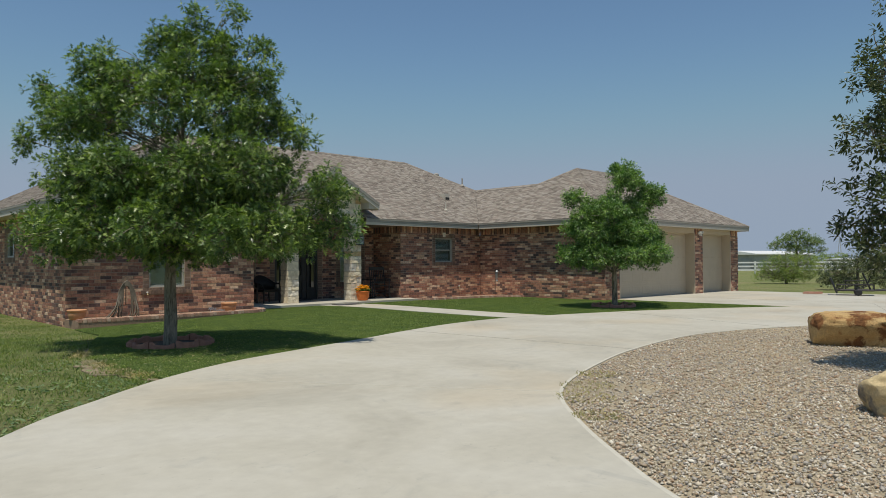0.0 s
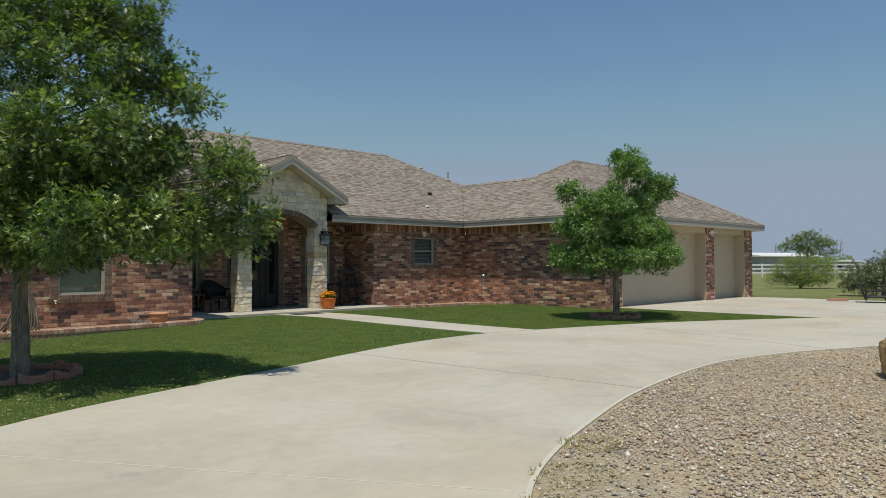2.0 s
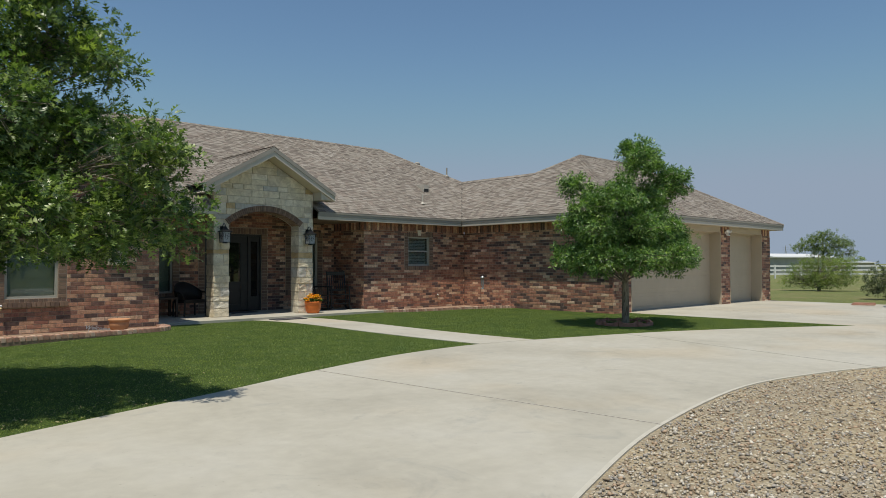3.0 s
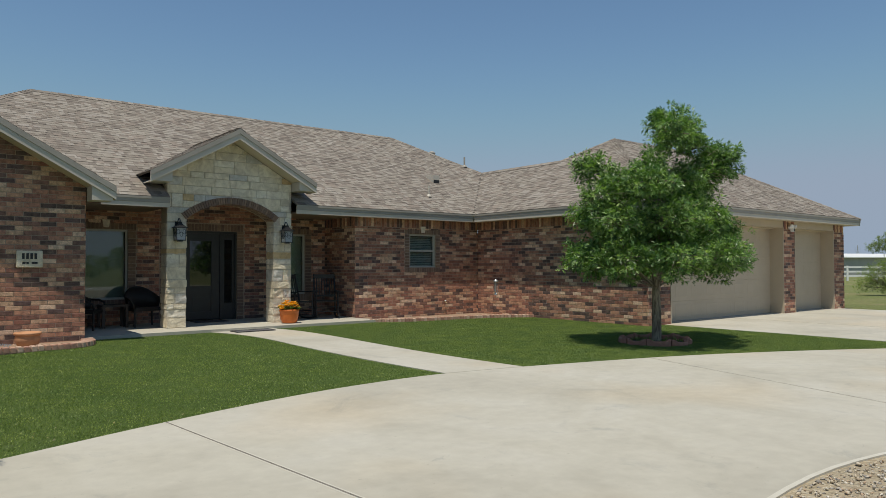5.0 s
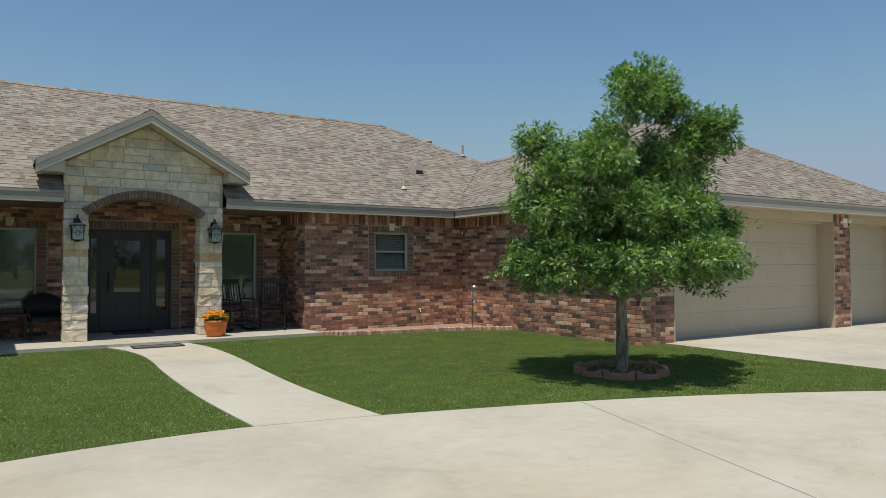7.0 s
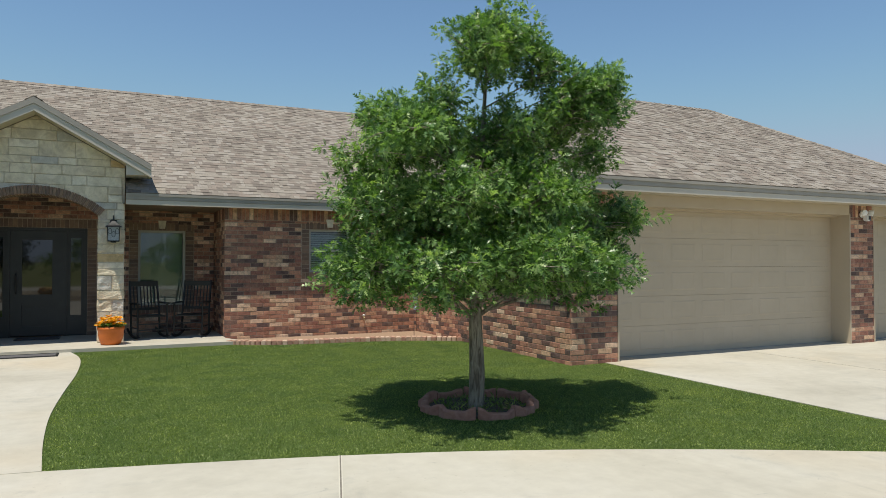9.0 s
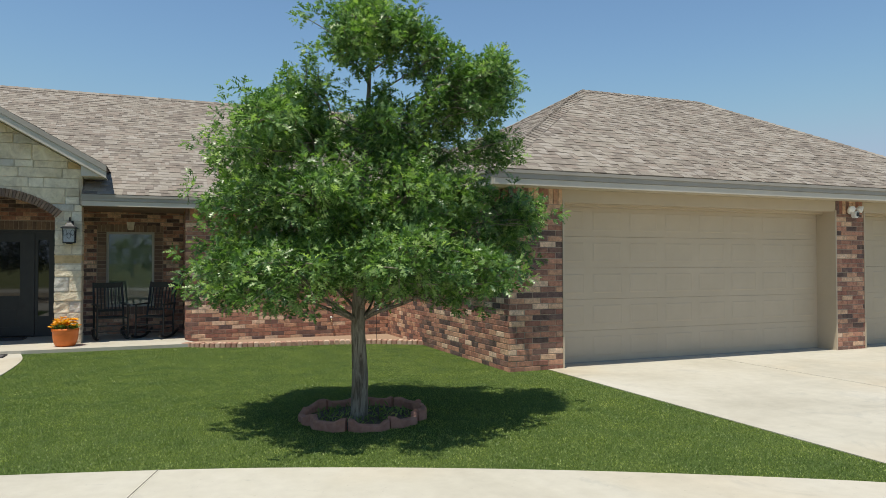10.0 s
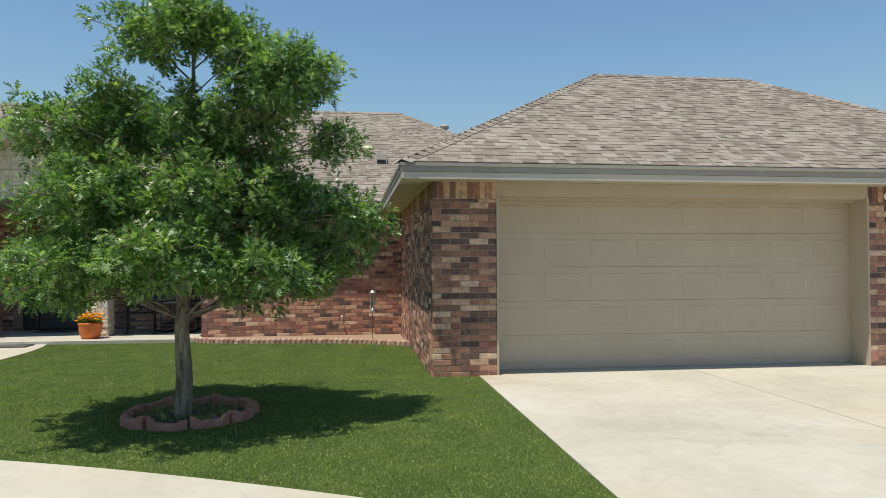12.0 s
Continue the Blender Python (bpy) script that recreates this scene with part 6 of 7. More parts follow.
def side_table(x, y):
    t = thing("side_table", "dark square wooden side table between the wicker chairs", "table", (x, y, 0.055))
    bm = bmesh.new()
    box(bm, -0.27, 0.27, -0.25, 0.25, 0.44, 0.49, 0.01)
    part("tabletop", bm, M_DARKWOOD, t)
    for sx in (-0.23, 0.23):
        for sy in (-0.21, 0.21):
            bm = bmesh.new()
            box(bm, sx - 0.03, sx + 0.03, sy - 0.03, sy + 0.03, 0.0, 0.44, 0.005)
            part("leg", bm, M_DARKWOOD, t)


M_DARKWOOD = mat_plain("dark_wood", (0.035, 0.022, 0.016), (0.07, 0.045, 0.032), 12, 0.6)
side_table(11.42, 20.2)


def doormat(x0, x1, y0, y1, z, label):
    t = thing("doormat", label, "doormat", ((x0 + x1) / 2, (y0 + y1) / 2, z))
    bm = bmesh.new()
    w, h = (x1 - x0) / 2, (y1 - y0) / 2
    box(bm, -w, w, -h, h, 0.0, 0.012, 0.004)
    part("mat_body", bm, M_MAT, t)
    bm = bmesh.new()
    for a, b, c, d in ((-w, w, -h, -h + 0.03), (-w, w, h - 0.03, h), (-w, -w + 0.03, -h + 0.03, h - 0.03), (w - 0.03, w, -h + 0.03, h - 0.03)):
        box(bm, a, b, c, d, 0.012, 0.017, 0.002)
    part("mat_border", bm, M_BLACK, t)


M_MAT = mat_plain("grey_mat", (0.07, 0.07, 0.075), (0.13, 0.125, 0.13), 60, 0.95, bump=0.6, fine=200)
doormat(13.2, 14.05, 17.8, 18.2, 0.004, "grey rubber doormat lying on the walkway")
doormat(13.2, 13.95, 20.1, 20.6, 0.055, "dark doormat in front of the entry door")


# ---------------------------------------------------------------- fixtures on the walls
def lantern(x):
    t = thing("wall_lantern", "dark iron wall lantern on the limestone column", "wall lamp", (x, 19.11, 2.08), "lanterns beside the arch")
    c = -0.15

    def ring(bm, tiers):
        rows = [[bm.verts.new((sx * a, c + sy * a, z)) for sx, sy in ((-1, -1), (1, -1), (1, 1), (-1, 1))] for a, z in tiers]
        for p, q in zip(rows, rows[1:]):
            for i in range(4):
                bm.faces.new((p[i], p[(i + 1) % 4], q[(i + 1) % 4], q[i]))
        return rows
    bm = bmesh.new()
    box(bm, -0.055, 0.055, -0.015, 0.01, -0.06, 0.22, 0.006)
    part("back_plate", bm, M_LAMP, t)
    bm = bmesh.new()
    tube(bm, curve([(0, -0.01, 0.12), (0, -0.03, 0.24), (0, -0.09, 0.285), (0, -0.15, 0.26), (0, -0.165, 0.22), (0, -0.145, 0.2)], 4), 0.01, 8)
    part("scroll_arm", bm, M_LAMP, t)
    bm = bmesh.new()
    rows = ring(bm, [(0.02, 0.215), (0.034, 0.2), (0.03, 0.185), (0.055, 0.15), (0.09, 0.115), (0.13, 0.092), (0.132, 0.078), (0.1, 0.074)])
    bm.faces.new(rows[0])
    bm.faces.new(rows[-1][::-1])
    part("hood", bm, M_LAMP, t)
    bm = bmesh.new()
    for sx in (-1, 1):
        for sy in (-1, 1):
            tube(bm, [(sx * 0.1, c + sy * 0.1, 0.078), (sx * 0.092, c + sy * 0.092, -0.17)], 0.007, 6)
    box(bm, -0.1, 0.1, c - 0.1, c + 0.1, -0.185, -0.168, 0.004)
    box(bm, -0.05, 0.05, c - 0.05, c + 0.05, -0.205, -0.184, 0.006)
    for s in (-1, 1):
        for i in range(3):
            u = -0.06 + 0.06 * i
            loop = [(u + 0.03 * math.sin(6.28 * k / 10), s * 0.097, 0.0 - 0.055 * (i % 2) + 0.05 * math.cos(6.28 * k / 10)) for k in range(11)]
            tube(bm, [(p[0], c + p[1], p[2]) for p in loop], 0.004, 5)
            tube(bm, [(p[1], c + p[0], p[2]) for p in loop], 0.004, 5)
    part("cage", bm, M_LAMP, t)
    bm = bmesh.new()
    ring(bm, [(0.093, 0.076), (0.086, -0.168)])
    part("lamp_glass", bm, M_LAMPGLASS, t)


M_LAMPGLASS = mat_plain("frosted_lamp_glass", (0.3, 0.33, 0.36), (0.44, 0.47, 0.5), 30, 0.2)
lantern(12.42)
lantern(14.86)


def security_light():
    t = thing("security_camera", "white twin-head security camera light on the brick pier", "security camera", (27.62, 13.45, 2.42))
    bm = bmesh.new()
    lathe(bm, [(0.06, 0.0), (0.06, 0.03), (0.04, 0.045)], 16)
    bmesh.ops.rotate(bm, verts=bm.verts, cent=(0, 0, 0), matrix=Matrix.Rotation(radians(90), 3, "X"))
    part("mount", bm, M_WHITE, t, smooth=True)
    for s in (-1, 1):
        bm = bmesh.new()
        lathe(bm, [(0.02, 0.0), (0.045, 0.02), (0.06, 0.09), (0.055, 0.1)], 16)
        bmesh.ops.transform(bm, matrix=pose(s * 0.08, -0.07, 0.04, 105, 0, s * 30), verts=bm.verts)
        part("lamp_head", bm, M_WHITE, t, smooth=True)
    bm = bmesh.new()
    box(bm, -0.03, 0.06, -0.15, -0.04, -0.13, -0.01, 0.018)
    part("camera_body", bm, M_WHITE, t)
    bm = bmesh.new()
    box(bm, -0.015, 0.045, -0.156, -0.149, -0.105, -0.035, 0.006)
    part("lens_face", bm, M_BLACK, t)


security_light()


def plaque():
    t = thing("house_plaque", "cream stone plaque set in the brick wall", "plaque", (9.53, 17.9, 1.49))
    bm = bmesh.new()
    box(bm, -0.2, 0.2, -0.03, 0.02, -0.145, 0.145, 0.01)
    part("stone_plate", bm, M_STONE, t)
    bm = bmesh.new()
    for i in range(4):
        x = -0.115 + 0.062 * i
        box(bm, x, x + 0.04, -0.034, -0.028, 0.0, 0.1)
    part("dark_bars", bm, M_BLACK, t)
    bm = bmesh.new()
    for x0, x1 in ((-0.11, -0.06), (-0.05, -0.01), (0.03, 0.12)):
        box(bm, x0, x1, -0.033, -0.028, -0.085, -0.05)
    part("small_bars", bm, M_BLACK, t)


plaque()


def hose_and_rack():
    t = thing("hose_hanger", "dark iron arched hose hanger standing against the wall", "hose hanger", (6.76, 17.3, 0.035))
    bm = bmesh.new()
    arch = [(-0.16, 0, 0.0), (-0.16, 0, 0.45)] + [(-0.16 * math.cos(a), 0, 0.55 + 0.2 * math.sin(a)) for a in [math.pi * i / 10 for i in range(11)]] + [(0.16, 0, 0.45), (0.16, 0, 0.0)]
    tube(bm, arch, 0.014, 8)
    tube(bm, [(-0.16, 0, 0.3), (0.16, 0, 0.3)], 0.01, 6)
    tube(bm, [(0.0, 0, 0.3), (0.0, 0, 0.72)], 0.01, 6)
    part("arch_frame", bm, M_BLACK, t)
    rng = random.Random(4)
    h = thing("garden_hose", "beige garden hose draped in loops over its hanger", "hose", (6.76, 17.24, 0.035))
    for i in range(10):
        bm = bmesh.new()
        s = 0.1 + 0.012 * i + rng.uniform(-0.01, 0.01)
        o = 0.014 * i
        spread = rng.uniform(0.02, 0.36)
        z = rng.uniform(0.01, 0.06)
        pts = curve([(-s - spread, -0.06 - o, z), (-s - 0.4 * spread, -0.05 - o, 0.25), (-s, -0.03, 0.5), (-s * 0.75, 0.0, 0.68), (0.0, 0.0, 0.76 + 0.012 * i), (s * 0.75, 0.0, 0.68),
                     (s, -0.03, 0.45), (s + rng.uniform(-0.02, 0.04), -0.05 - o, 0.2), (s + rng.uniform(-0.06, 0.05), -0.07 - o, z)], 4)
        tube(bm, pts, 0.0145, 6)
        part("hose_loop", bm, M_HOSE, h, smooth=True)


M_HOSE = mat_plain("beige_hose", (0.11, 0.088, 0.064), (0.19, 0.155, 0.115), 20, 0.6)
hose_and_rack()


def spigot(x, y, z, label):
    t = thing("wall_faucet", label, "faucet", (x, y, z))
    bm = bmesh.new()
    tube(bm, [(0, 0.02, 0), (0, -0.07, 0), (0, -0.1, -0.03), (0, -0.1, -0.06)], 0.014, 8)
    part("spout", bm, M_BRASS, t)
    bm = bmesh.new()
    lathe(bm, [(0.01, 0.0), (0.025, 0.01), (0.028, 0.022), (0.02, 0.036), (0.01, 0.04)], 14, (0, -0.06, 0.01))
    part("knob", bm, M_WHITE, t, smooth=True)


M_BRASS = mat_plain("dull_brass", (0.3, 0.24, 0.14), (0.42, 0.34, 0.2), 20, 0.5, 0.7)
spigot(19.7, 19.2, 0.36, "white-handled brass faucet on the brick wall")
spigot(7.47, 17.91, 0.56, "brass faucet beside the bedroom window")


def garden_chime():
    t = thing("garden_chime", "silvery wind chime hanging on a thin garden stake", "wind chime", (20.3, 17.8, 0.03))
    bm = bmesh.new()
    tube(bm, [(0, 0.02, -0.1), (0, 0.02, 0.95), (0, 0.0, 1.0), (0, -0.05, 0.98)], 0.006, 6)
    part("stake", bm, M_BLACK, t)
    for i in range(5):
        a = i * 1.257
        bm = bmesh.new()
        tube(bm, [(0.04 * math.cos(a), -0.05 + 0.04 * math.sin(a), 0.9), (0.04 * math.cos(a), -0.05 + 0.04 * math.sin(a), 0.68 - 0.02 * i)], 0.011, 6)
        part("chime_rod", bm, M_SILVER, t)
    bm = bmesh.new()
    lathe(bm, [(0.045, 0.0), (0.035, 0.04), (0.01, 0.07)], 12, (0, -0.05, 0.55))
    lathe(bm, [(0.065, 0.0), (0.065, 0.015), (0.02, 0.06)], 12, (0, -0.05, 0.9))
    part("bell", bm, M_SILVER, t)


M_SILVER = mat_plain("worn_silver", (0.3, 0.33, 0.34), (0.55, 0.58, 0.58), 30, 0.35, 0.6)
garden_chime()


def wire_sign():
    t = thing("wire_sign", "small pale bent-wire welcome sign on the bed", "garden sign", (8.95, 17.2, 0.035))
    text = bpy.data.curves.new("wire_script", "FONT")
    text.body = "Welcome"
    text.size, text.shear, text.extrude, text.align_x = 0.115, 0.4, 0.004, "CENTER"
    ob = new("wire_script", text)
    me = bpy.data.meshes.new_from_object(ob)
    bpy.data.objects.remove(ob)
    me.transform(pose(0, 0, 0.06, 90, 0, 0) @ Matrix.Rotation(radians(-8), 4, "Z"))
    me.materials.clear()
    me.materials.append(M_WIRE)
    new("wire_script", me).parent = t
    for x in (-0.15, 0.15):
        bm = bmesh.new()
        tube(bm, [(x, 0, -0.05), (x, 0, 0.085 - 0.1 * x)], 0.005, 5)
        part("stake", bm, M_WIRE, t)


M_WIRE = mat_plain("blue_grey_wire", (0.36, 0.42, 0.46), (0.48, 0.54, 0.58), 20, 0.45, 0.3)
wire_sign()


# ---------------------------------------------------------------- boulders
def boulder(x, y, z, sx, sy, sz, rz, seed, material, label, square=0.45, cuts=9, undercut=0.0, side=1):
    """A block rounded by weather: squared ellipsoid, a few broken faces, hollows and pits."""
    rng = random.Random(seed)
    bm = bmesh.new()
    bmesh.ops.create_icosphere(bm, subdivisions=5, radius=1.0)
    planes = []
    for _ in range(cuts):
        n = Vector((rng.gauss(0, 1), rng.gauss(0, 1), rng.gauss(0, 0.7))).normalized()
        planes.append((n, rng.uniform(0.86, 1.08)))
    s = Vector((seed * 3.1, seed * 1.7, 0))
    for v in bm.verts:
        p = Vector([math.copysign(abs(c) ** square, c) * 0.86 for c in v.co])
        for n, d in planes:
            e = p.dot(n) - d
            if e > 0:
                p -= n * e * 0.92
        low = max(0.0, -p.z + 0.15)
        k = noise.noise(p * 1.3 + s) * 0.1 - abs(noise.noise(p * 2.6 + s)) * 0.12 + noise.noise(p * 8 + s) * 0.03 + noise.noise(p * 21) * 0.012
        p += p.normalized() * k
        p.x *= 1 - 0.1 * low
        p.y *= 1 - 0.14 * low
        if undercut and p.y * side < 0 and p.z < 0.32:
            p.y *= 1 - undercut * min(1.0, (0.32 - p.z) * 2.2) * (0.75 + 0.6 * noise.noise(p * 1.9 + s))
        v.co = Vector((p.x * sx, p.y * sy, p.z * sz))
    ob = part("boulder", bm, material, None, "", True)
    ob.matrix_world = pose(x, y, z, 0, 0, rz)
    tagged(ob, label, "boulder")


boulder(12.8, 3.66, 0.19, 0.74, 0.5, 0.36, -62, 3, M_ROCK_O, "weathered ochre and rust boulder on the gravel", undercut=0.3)
boulder(7.72, 1.68, 0.13, 0.56, 0.42, 0.3, -66, 9, M_ROCK_T, "pale tan sandstone boulder on the gravel", 0.62, 14)


# ---------------------------------------------------------------- beyond the drive
def utility_trailer():
    t = thing("utility_trailer", "small black steel utility trailer parked on the grass", "trailer", (29.78, 8.5, 0.0), rz=-73)

    def bars(name, *segs, material=None):
        bm = bmesh.new()
        for a, b, r in segs:
            tube(bm, [a, b], r, 6)
        return part(name, bm, material or M_BLACK, t)
    w = 0.5
    bars("bed_frame", ((-0.62, -w, 0.24), (0.72, -w, 0.24), 0.035), ((-0.62, w, 0.24), (0.72, w, 0.24), 0.035), ((-0.62, -w, 0.24), (-0.62, w, 0.24), 0.035), ((0.72, -w, 0.24), (0.72, w, 0.24), 0.035))
    for y in (-w, w):
        bars("side_rail", ((-0.62, y, 0.5), (0.72, y, 0.5), 0.02))
        bars("brace", ((-0.6, y, 0.26), (0.0, y, 0.5), 0.016), ((0.0, y, 0.26), (0.6, y, 0.5), 0.016))
        for x in (-0.62, 0.05, 0.72):
            bars("post", ((x, y, 0.24), (x, y, 0.5), 0.02))
    gate = bars("ramp_gate", ((-0.62, -w, 0.1), (-0.86, -w, 0.82), 0.035), ((-0.62, w, 0.1), (-0.86, w, 0.82), 0.035), ((-0.86, -w, 0.82), (-0.86, w, 0.82), 0.03), ((-0.74, -w, 0.46), (-0.74, w, 0.46), 0.02))
    bm = bmesh.new()
    for i in range(11):
        y = -w + 2 * w * (i + 0.5) / 11
        tube(bm, [(-0.63, y, 0.14), (-0.85, y, 0.8)], 0.007, 4)
    for i in range(7):
        f = (i + 0.5) / 7
        tube(bm, [(-0.63 - 0.22 * f, -w, 0.14 + 0.66 * f), (-0.63 - 0.22 * f, w, 0.14 + 0.66 * f)], 0.007, 4)
    part("gate_mesh", bm, M_BLACK, gate)
    bars("drawbar", ((0.72, -0.35, 0.24), (2.3, 0.0, 0.32), 0.035), ((0.72, 0.35, 0.24), (2.3, 0.0, 0.32), 0.035))
    bars("tongue_jack", ((2.2, 0.0, 0.02), (2.2, 0.0, 0.6), 0.03))
    bars("lever_arm", ((0.62, 0.1, 0.24), (0.32, 0.0, 1.08), 0.035), ((0.5, 0.08, 0.5), (0.62, 0.02, 0.9), 0.02))
    bars("cargo_rail", ((-0.35, -0.2, 0.7), (0.4, -0.2, 0.7), 0.025), ((-0.3, -0.2, 0.3), (-0.3, -0.2, 0.7), 0.02), ((0.36, -0.2, 0.3), (0.36, -0.2, 0.7), 0.015), material=M_BLACK)
    bm = bmesh.new()
    box(bm, -0.6, 0.7, -w + 0.03, w - 0.03, 0.24, 0.27)
    part("deck", bm, M_DARKWOOD, t)
    for y in (-w - 0.12, w + 0.12):
        bm = bmesh.new()
        lathe(bm, [(0.05, -0.05), (0.13, -0.06), (0.15, -0.03), (0.15, 0.03), (0.13, 0.06), (0.05, 0.05)], 18)
        bmesh.ops.transform(bm, matrix=pose(0.15, y, 0.15, 90, 0, 0), verts=bm.verts)
        part("wheel", bm, M_BLACK, t, smooth=True)
    t.scale = (0.88, 0.88, 0.78)


M_METAL_L = mat_plain("pale_metal_roof", (0.72, 0.72, 0.7), (0.8, 0.8, 0.78), 0.6, 0.5)
utility_trailer()


def red_boards():
    t = thing("lumber_stack", "low stack of weathered red boards by the drive", "lumber", (30.2, 10.1, 0.0), rz=-66)
    for i in range(5):
        bm = bmesh.new()
        box(bm, -0.34 + 0.04 * i, 0.3 + 0.03 * i, -0.3 + 0.13 * i, -0.18 + 0.13 * i, 0.0, 0.045 + 0.025 * (i % 2), 0.008)
        part("board", bm, M_REDWOOD, t)


M_REDWOOD = mat_plain("red_board", (0.4, 0.2, 0.14), (0.52, 0.3, 0.22), 8, 0.85)
red_boards()

MESQ = [(0.0, 0.0, 1.05, 0.8, 0.6), (-0.4, 0.7, 1.05, 0.7, 0.5), (0.4, -0.7, 1.1, 0.7, 0.55), (-0.2, 0.3, 1.45, 0.55, 0.3), (0.3, -0.4, 1.5, 0.55, 0.3), (-0.4, 1.1, 0.8, 0.5, 0.4), (0.5, -1.2, 1.25, 0.5, 0.45),
        (0.4, 0.2, 0.65, 0.65, 0.4), (-0.4, -0.4, 0.75, 0.65, 0.4), (0.4, -1.0, 0.6, 0.6, 0.35), (-0.5, 1.4, 0.45, 0.4, 0.3), (0.5, -1.4, 0.75, 0.4, 0.4), (0.0, 0.6, 0.45, 0.7, 0.32), (0.1, -0.6, 0.4, 0.7, 0.3), (-0.2, 0.0, 0.35, 0.7, 0.25)]
SHRUB = [(0, 0, 0.85, 0.9, 0.7), (0.4, -1.0, 0.95, 0.95, 0.75), (-0.4, 0.8, 0.8, 0.75, 0.6), (0.1, -0.3, 1.45, 0.75, 0.45), (0.8, -2.0, 1.0, 1.0, 0.8), (1.2, -3.0, 1.1, 1.1, 0.8), (0.6, -1.4, 1.6, 0.7, 0.4), (-0.5, 1.1, 0.5, 0.5, 0.35), (-0.3, 0.5, 0.4, 0.7, 0.35), (0.4, -1.4, 0.4, 0.9, 0.35)]
UMBRELLA = [(0, 0, 2.9, 1.0, 0.6), (-0.4, 1.0, 2.9, 0.8, 0.5), (0.4, -0.9, 3.0, 0.8, 0.5), (0.1, -0.2, 3.6, 0.7, 0.4), (-0.5, 1.5, 2.6, 0.55, 0.4), (0.6, -1.5, 2.8, 0.55, 0.4), (0.6, -1.8, 2.2, 0.45, 0.3), (0.2, 0.4, 2.3, 0.9, 0.5), (0.2, -0.7, 2.2, 0.8, 0.4), (-0.2, 0.6, 3.4, 0.5, 0.35)]
tree("mesquite_tree", "feathery yellow-green mesquite on the pasture", (42.9, 15.72, -0.06), 0.08, 1.9, MESQ, M_LEAF_D, leaf_shape(FEATHER), 0.085, 0.17, 41, (0, 0), 0.15, 10)
tree("pasture_tree", "taller green flat-topped tree on the pasture", (61.75, 21.8, -0.06), 0.14, 3.4, UMBRELLA, M_LEAF_F, leaf_shape(FEATHER), 0.16, 0.24, 44, (0, 0), 1.4, 10)
tree("live_oak_shrub", "grey-green live oak shrub behind the trailer", (35.75, 10.05, -0.06), 0.08, 1.6, SHRUB, M_LEAF_C, leaf_shape(OVAL), 0.09, 0.2, 42, (0, 0), 0.2, 11)


def rail_fence(x0, y0, x1, y1, label):
    t = thing("rail_fence", label, "fence")
    d = Vector((x1 - x0, y1 - y0, 0))
    n = int(d.length / 2.4)
    rz = math.degrees(math.atan2(d.y, d.x))
    bm = bmesh.new()
    box(bm, -0.065, 0.065, -0.065, 0.065, -0.2, 1.3)
    me = bpy.data.meshes.new("post")
    bm.to_mesh(me)
    bm.free()
    me.materials.append(M_WHITE)
    for i in range(n + 1):
        ob = new("post", me)
        ob.matrix_world = pose(x0 + d.x * i / n, y0 + d.y * i / n, -0.06, 0, 0, rz)
        ob.parent = t
    for z in (0.35, 0.72, 1.1):
        bm = bmesh.new()
        box(bm, 0, d.length, -0.02, 0.02, z, z + 0.15)
        ob = part("rail", bm, M_WHITE, t)
        ob.matrix_world = pose(x0, y0, -0.06, 0, 0, rz)


rail_fence(66.0, 34.0, 92.0, 14.0, "white three-rail pasture fence")


def barn(x, y, w, d, h, rz, label, roof_mat, wall_mat, doors=2):
    t = thing("metal_barn", label, "barn", (x, y, -0.06), rz=rz)
    bm = bmesh.new()
    box(bm, -w / 2, w / 2, -d / 2, d / 2, 0, h)
    for i in range(int(w / 0.8)):
        u = -w / 2 + 0.4 + 0.8 * i
        box(bm, u - 0.05, u + 0.05, -d / 2 - 0.04, -d / 2, 0, h)
    part("wall", bm, wall_mat, t)
    bm = bmesh.new()
    prism(bm, [(-w / 2 - 0.4, h), (w / 2 + 0.4, h), (w / 2 + 0.4, h + 0.12), (0, h + w * 0.09), (-w / 2 - 0.4, h + 0.12)], -d / 2 - 0.4, d / 2 + 0.4, lambda p, q: (p[0], q, p[1]))
    part("roof", bm, roof_mat, t)
    for i in range(doors):
        bm = bmesh.new()
        u = -w / 2 + w * (i + 0.5) / doors
        box(bm, u - w * 0.14, u + w * 0.14, -d / 2 - 0.08, -d / 2 - 0.02, 0, h * 0.7)
        part("door", bm, M_BLACK if i == 0 else wall_mat, t)


M_METAL = mat_plain("grey_metal_siding", (0.3, 0.31, 0.3), (0.38, 0.39, 0.37), 0.6, 0.5, 0.2)
M_METAL_T = mat_plain("tan_metal_siding", (0.4, 0.38, 0.32), (0.46, 0.44, 0.38), 0.6, 0.6)
barn(105.2, 41.6, 6.5, 12, 2.2, -106, "grey metal barn with a pale roof across the pasture", M_METAL_L, M_METAL)
barn(151, 45.2, 2.8, 5, 1.5, -100, "low white metal shed far across the pasture", M_METAL_L, M_METAL_T, 1)


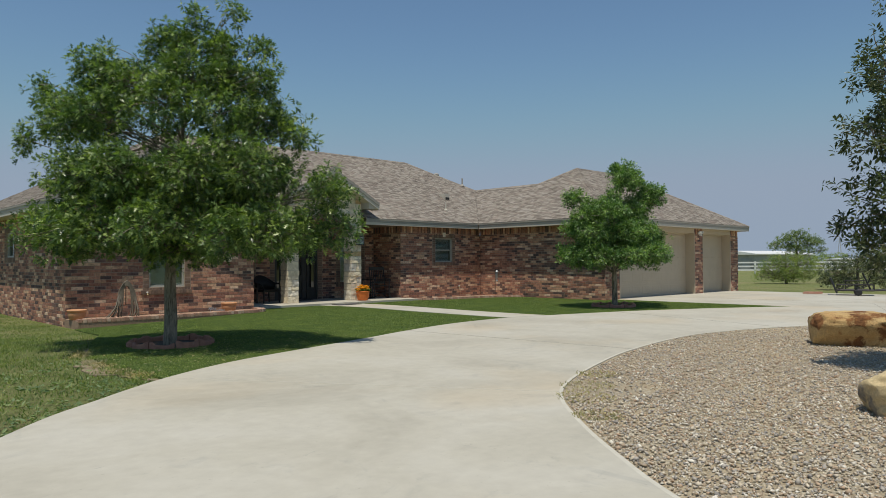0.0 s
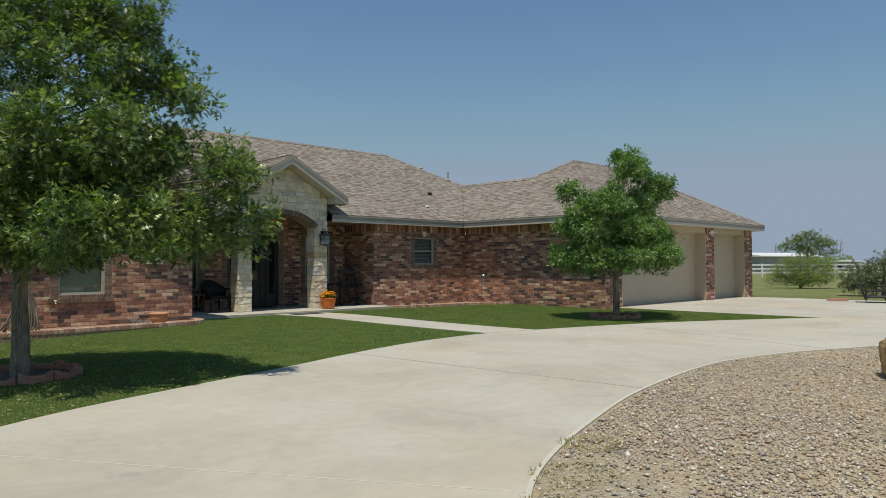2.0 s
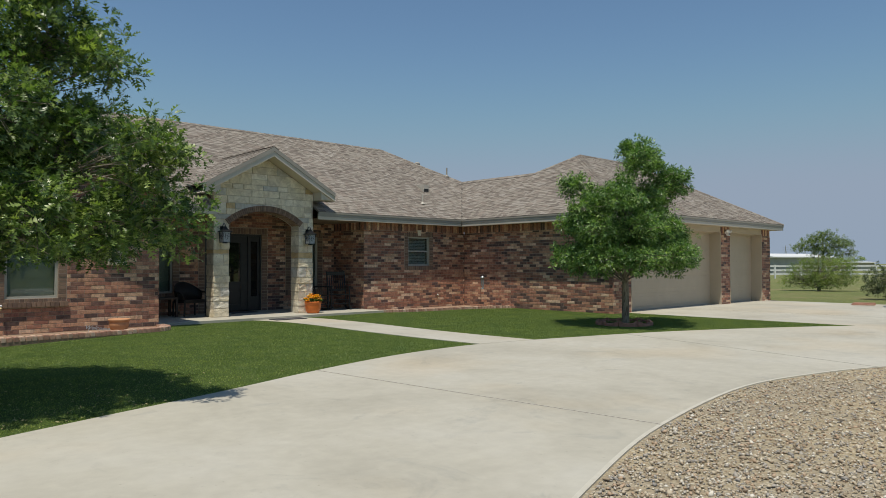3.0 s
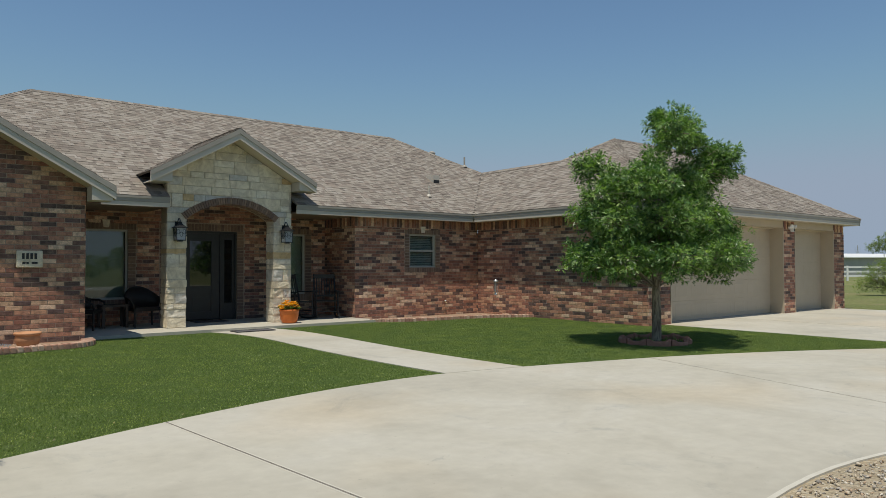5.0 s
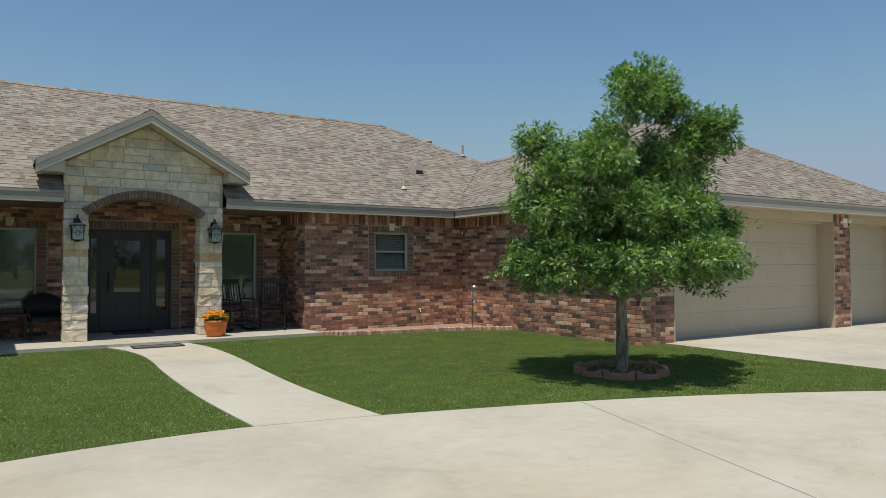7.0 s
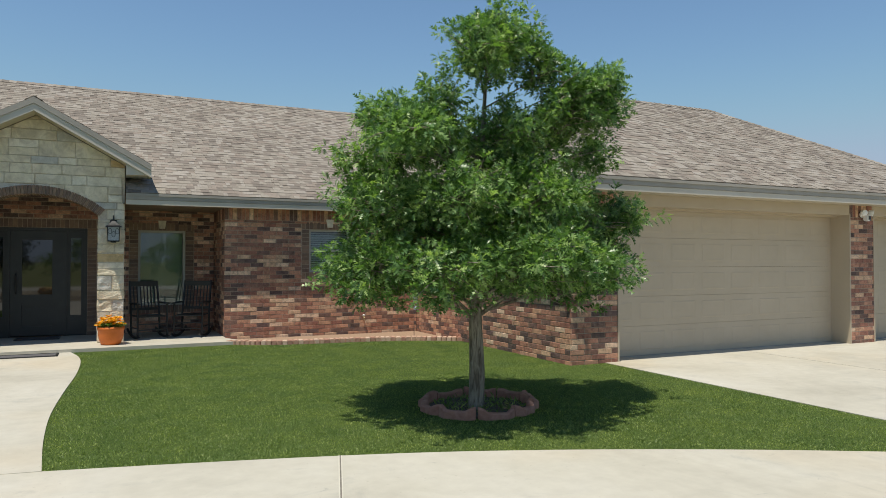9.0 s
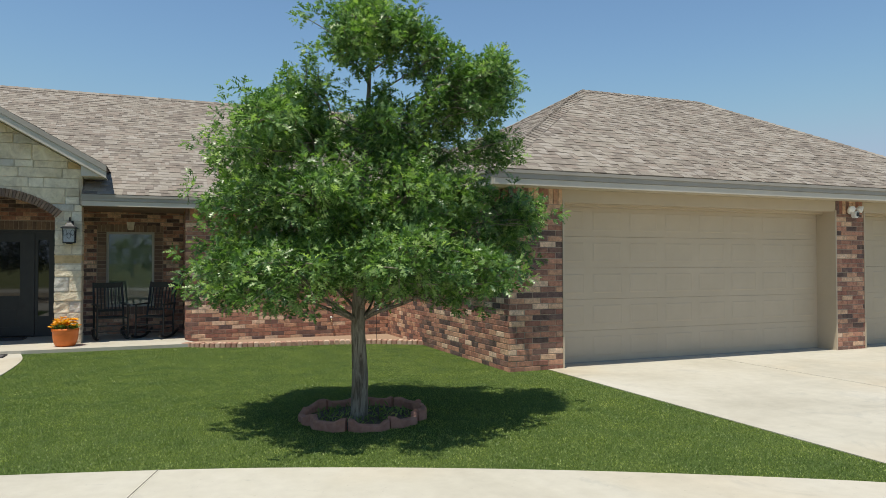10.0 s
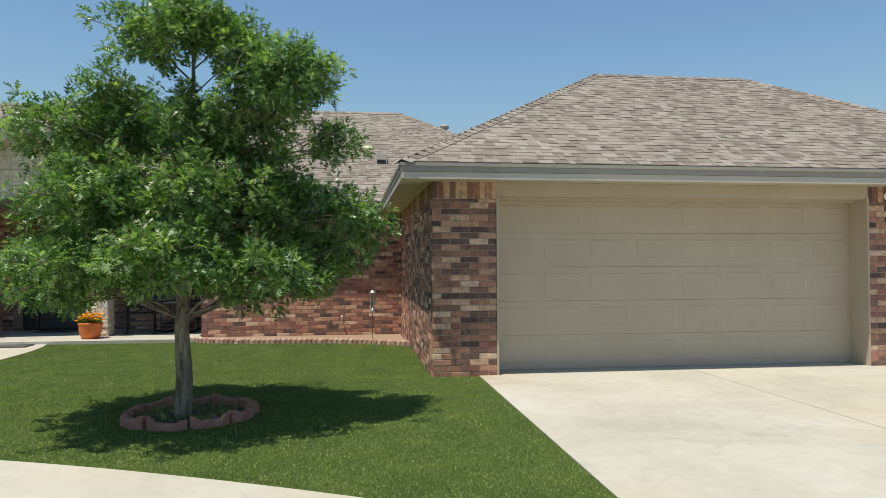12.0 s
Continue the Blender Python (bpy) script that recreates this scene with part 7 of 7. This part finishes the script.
def pylon(x, y, h, label):
    t = thing("power_pylon", label, "pylon", (x, y, 0), "pylons on the skyline")
    bm = bmesh.new()
    for sx in (-1, 1):
        for sy in (-1, 1):
            tube(bm, [(sx * h * 0.09, sy * h * 0.09, 0), (sx * h * 0.02, sy * h * 0.02, h * 0.7), (0, 0, h)], 0.13, 4)
    for i in range(7):
        f0, f1 = i / 7 * 0.7, (i + 1) / 7 * 0.7
        a, b = h * (0.09 - 0.1 * f0), h * (0.09 - 0.1 * f1)
        for sy in (-1, 1):
            tube(bm, [(-a, sy * a, h * f0), (b, sy * b, h * f1)], 0.1, 4)
            tube(bm, [(a, sy * a, h * f0), (-b, sy * b, h * f1)], 0.1, 4)
    part("lattice", bm, M_METAL, t)
    for z in (0.7, 0.8, 0.9):
        bm = bmesh.new()
        tube(bm, [(-h * 0.13, h * 0.1, h * z), (h * 0.13, -h * 0.1, h * z)], 0.1, 4)
        part("crossarm", bm, M_METAL, t)


pylon(732, 220, 24, "grey lattice power pylon on the horizon")
pylon(751, 287, 20, "grey lattice power pylon on the horizon")
FAR = [(0, 0, 1.6, 2.6, 1.5), (3, -1, 1.4, 2.2, 1.3), (-3.2, 1, 1.3, 2.4, 1.2), (6, -2, 1.7, 2.4, 1.5)]
for i, (x, y) in enumerate(((170, 78), (186, 60), (205, 50), (150, 84), (225, 45), (190, 36))):
    tree("far_mesquite", "hazy green mesquite thicket on the skyline", (x, y, -0.06), 0.15, 2.6, FAR, M_LEAF_D, leaf_shape(FEATHER), 0.6, 1.0, 60 + i, (0, 0), 0.3, 8)
ROADSIDE = [(0, 0, 2.6, 2.2, 1.6), (1.8, -1, 2.2, 1.8, 1.4), (-2.0, 1, 2.1, 1.9, 1.3), (0.4, 0, 4.2, 1.6, 1.1), (3.4, 0, 1.4, 1.8, 1.1), (-3.6, 0, 1.3, 1.8, 1.1)]
for i, (x, y) in enumerate(((22, -47), (31, -52), (40, -46), (50, -50), (60, -44), (13, -52))):
    tree("roadside_tree", "dark green mesquite along the road, seen in the window glass", (x, y, -0.06), 0.16, 4.0, ROADSIDE, M_LEAF_F, leaf_shape(FEATHER), 0.8, 1.3, 80 + i, (0, 0), 0.8, 8)
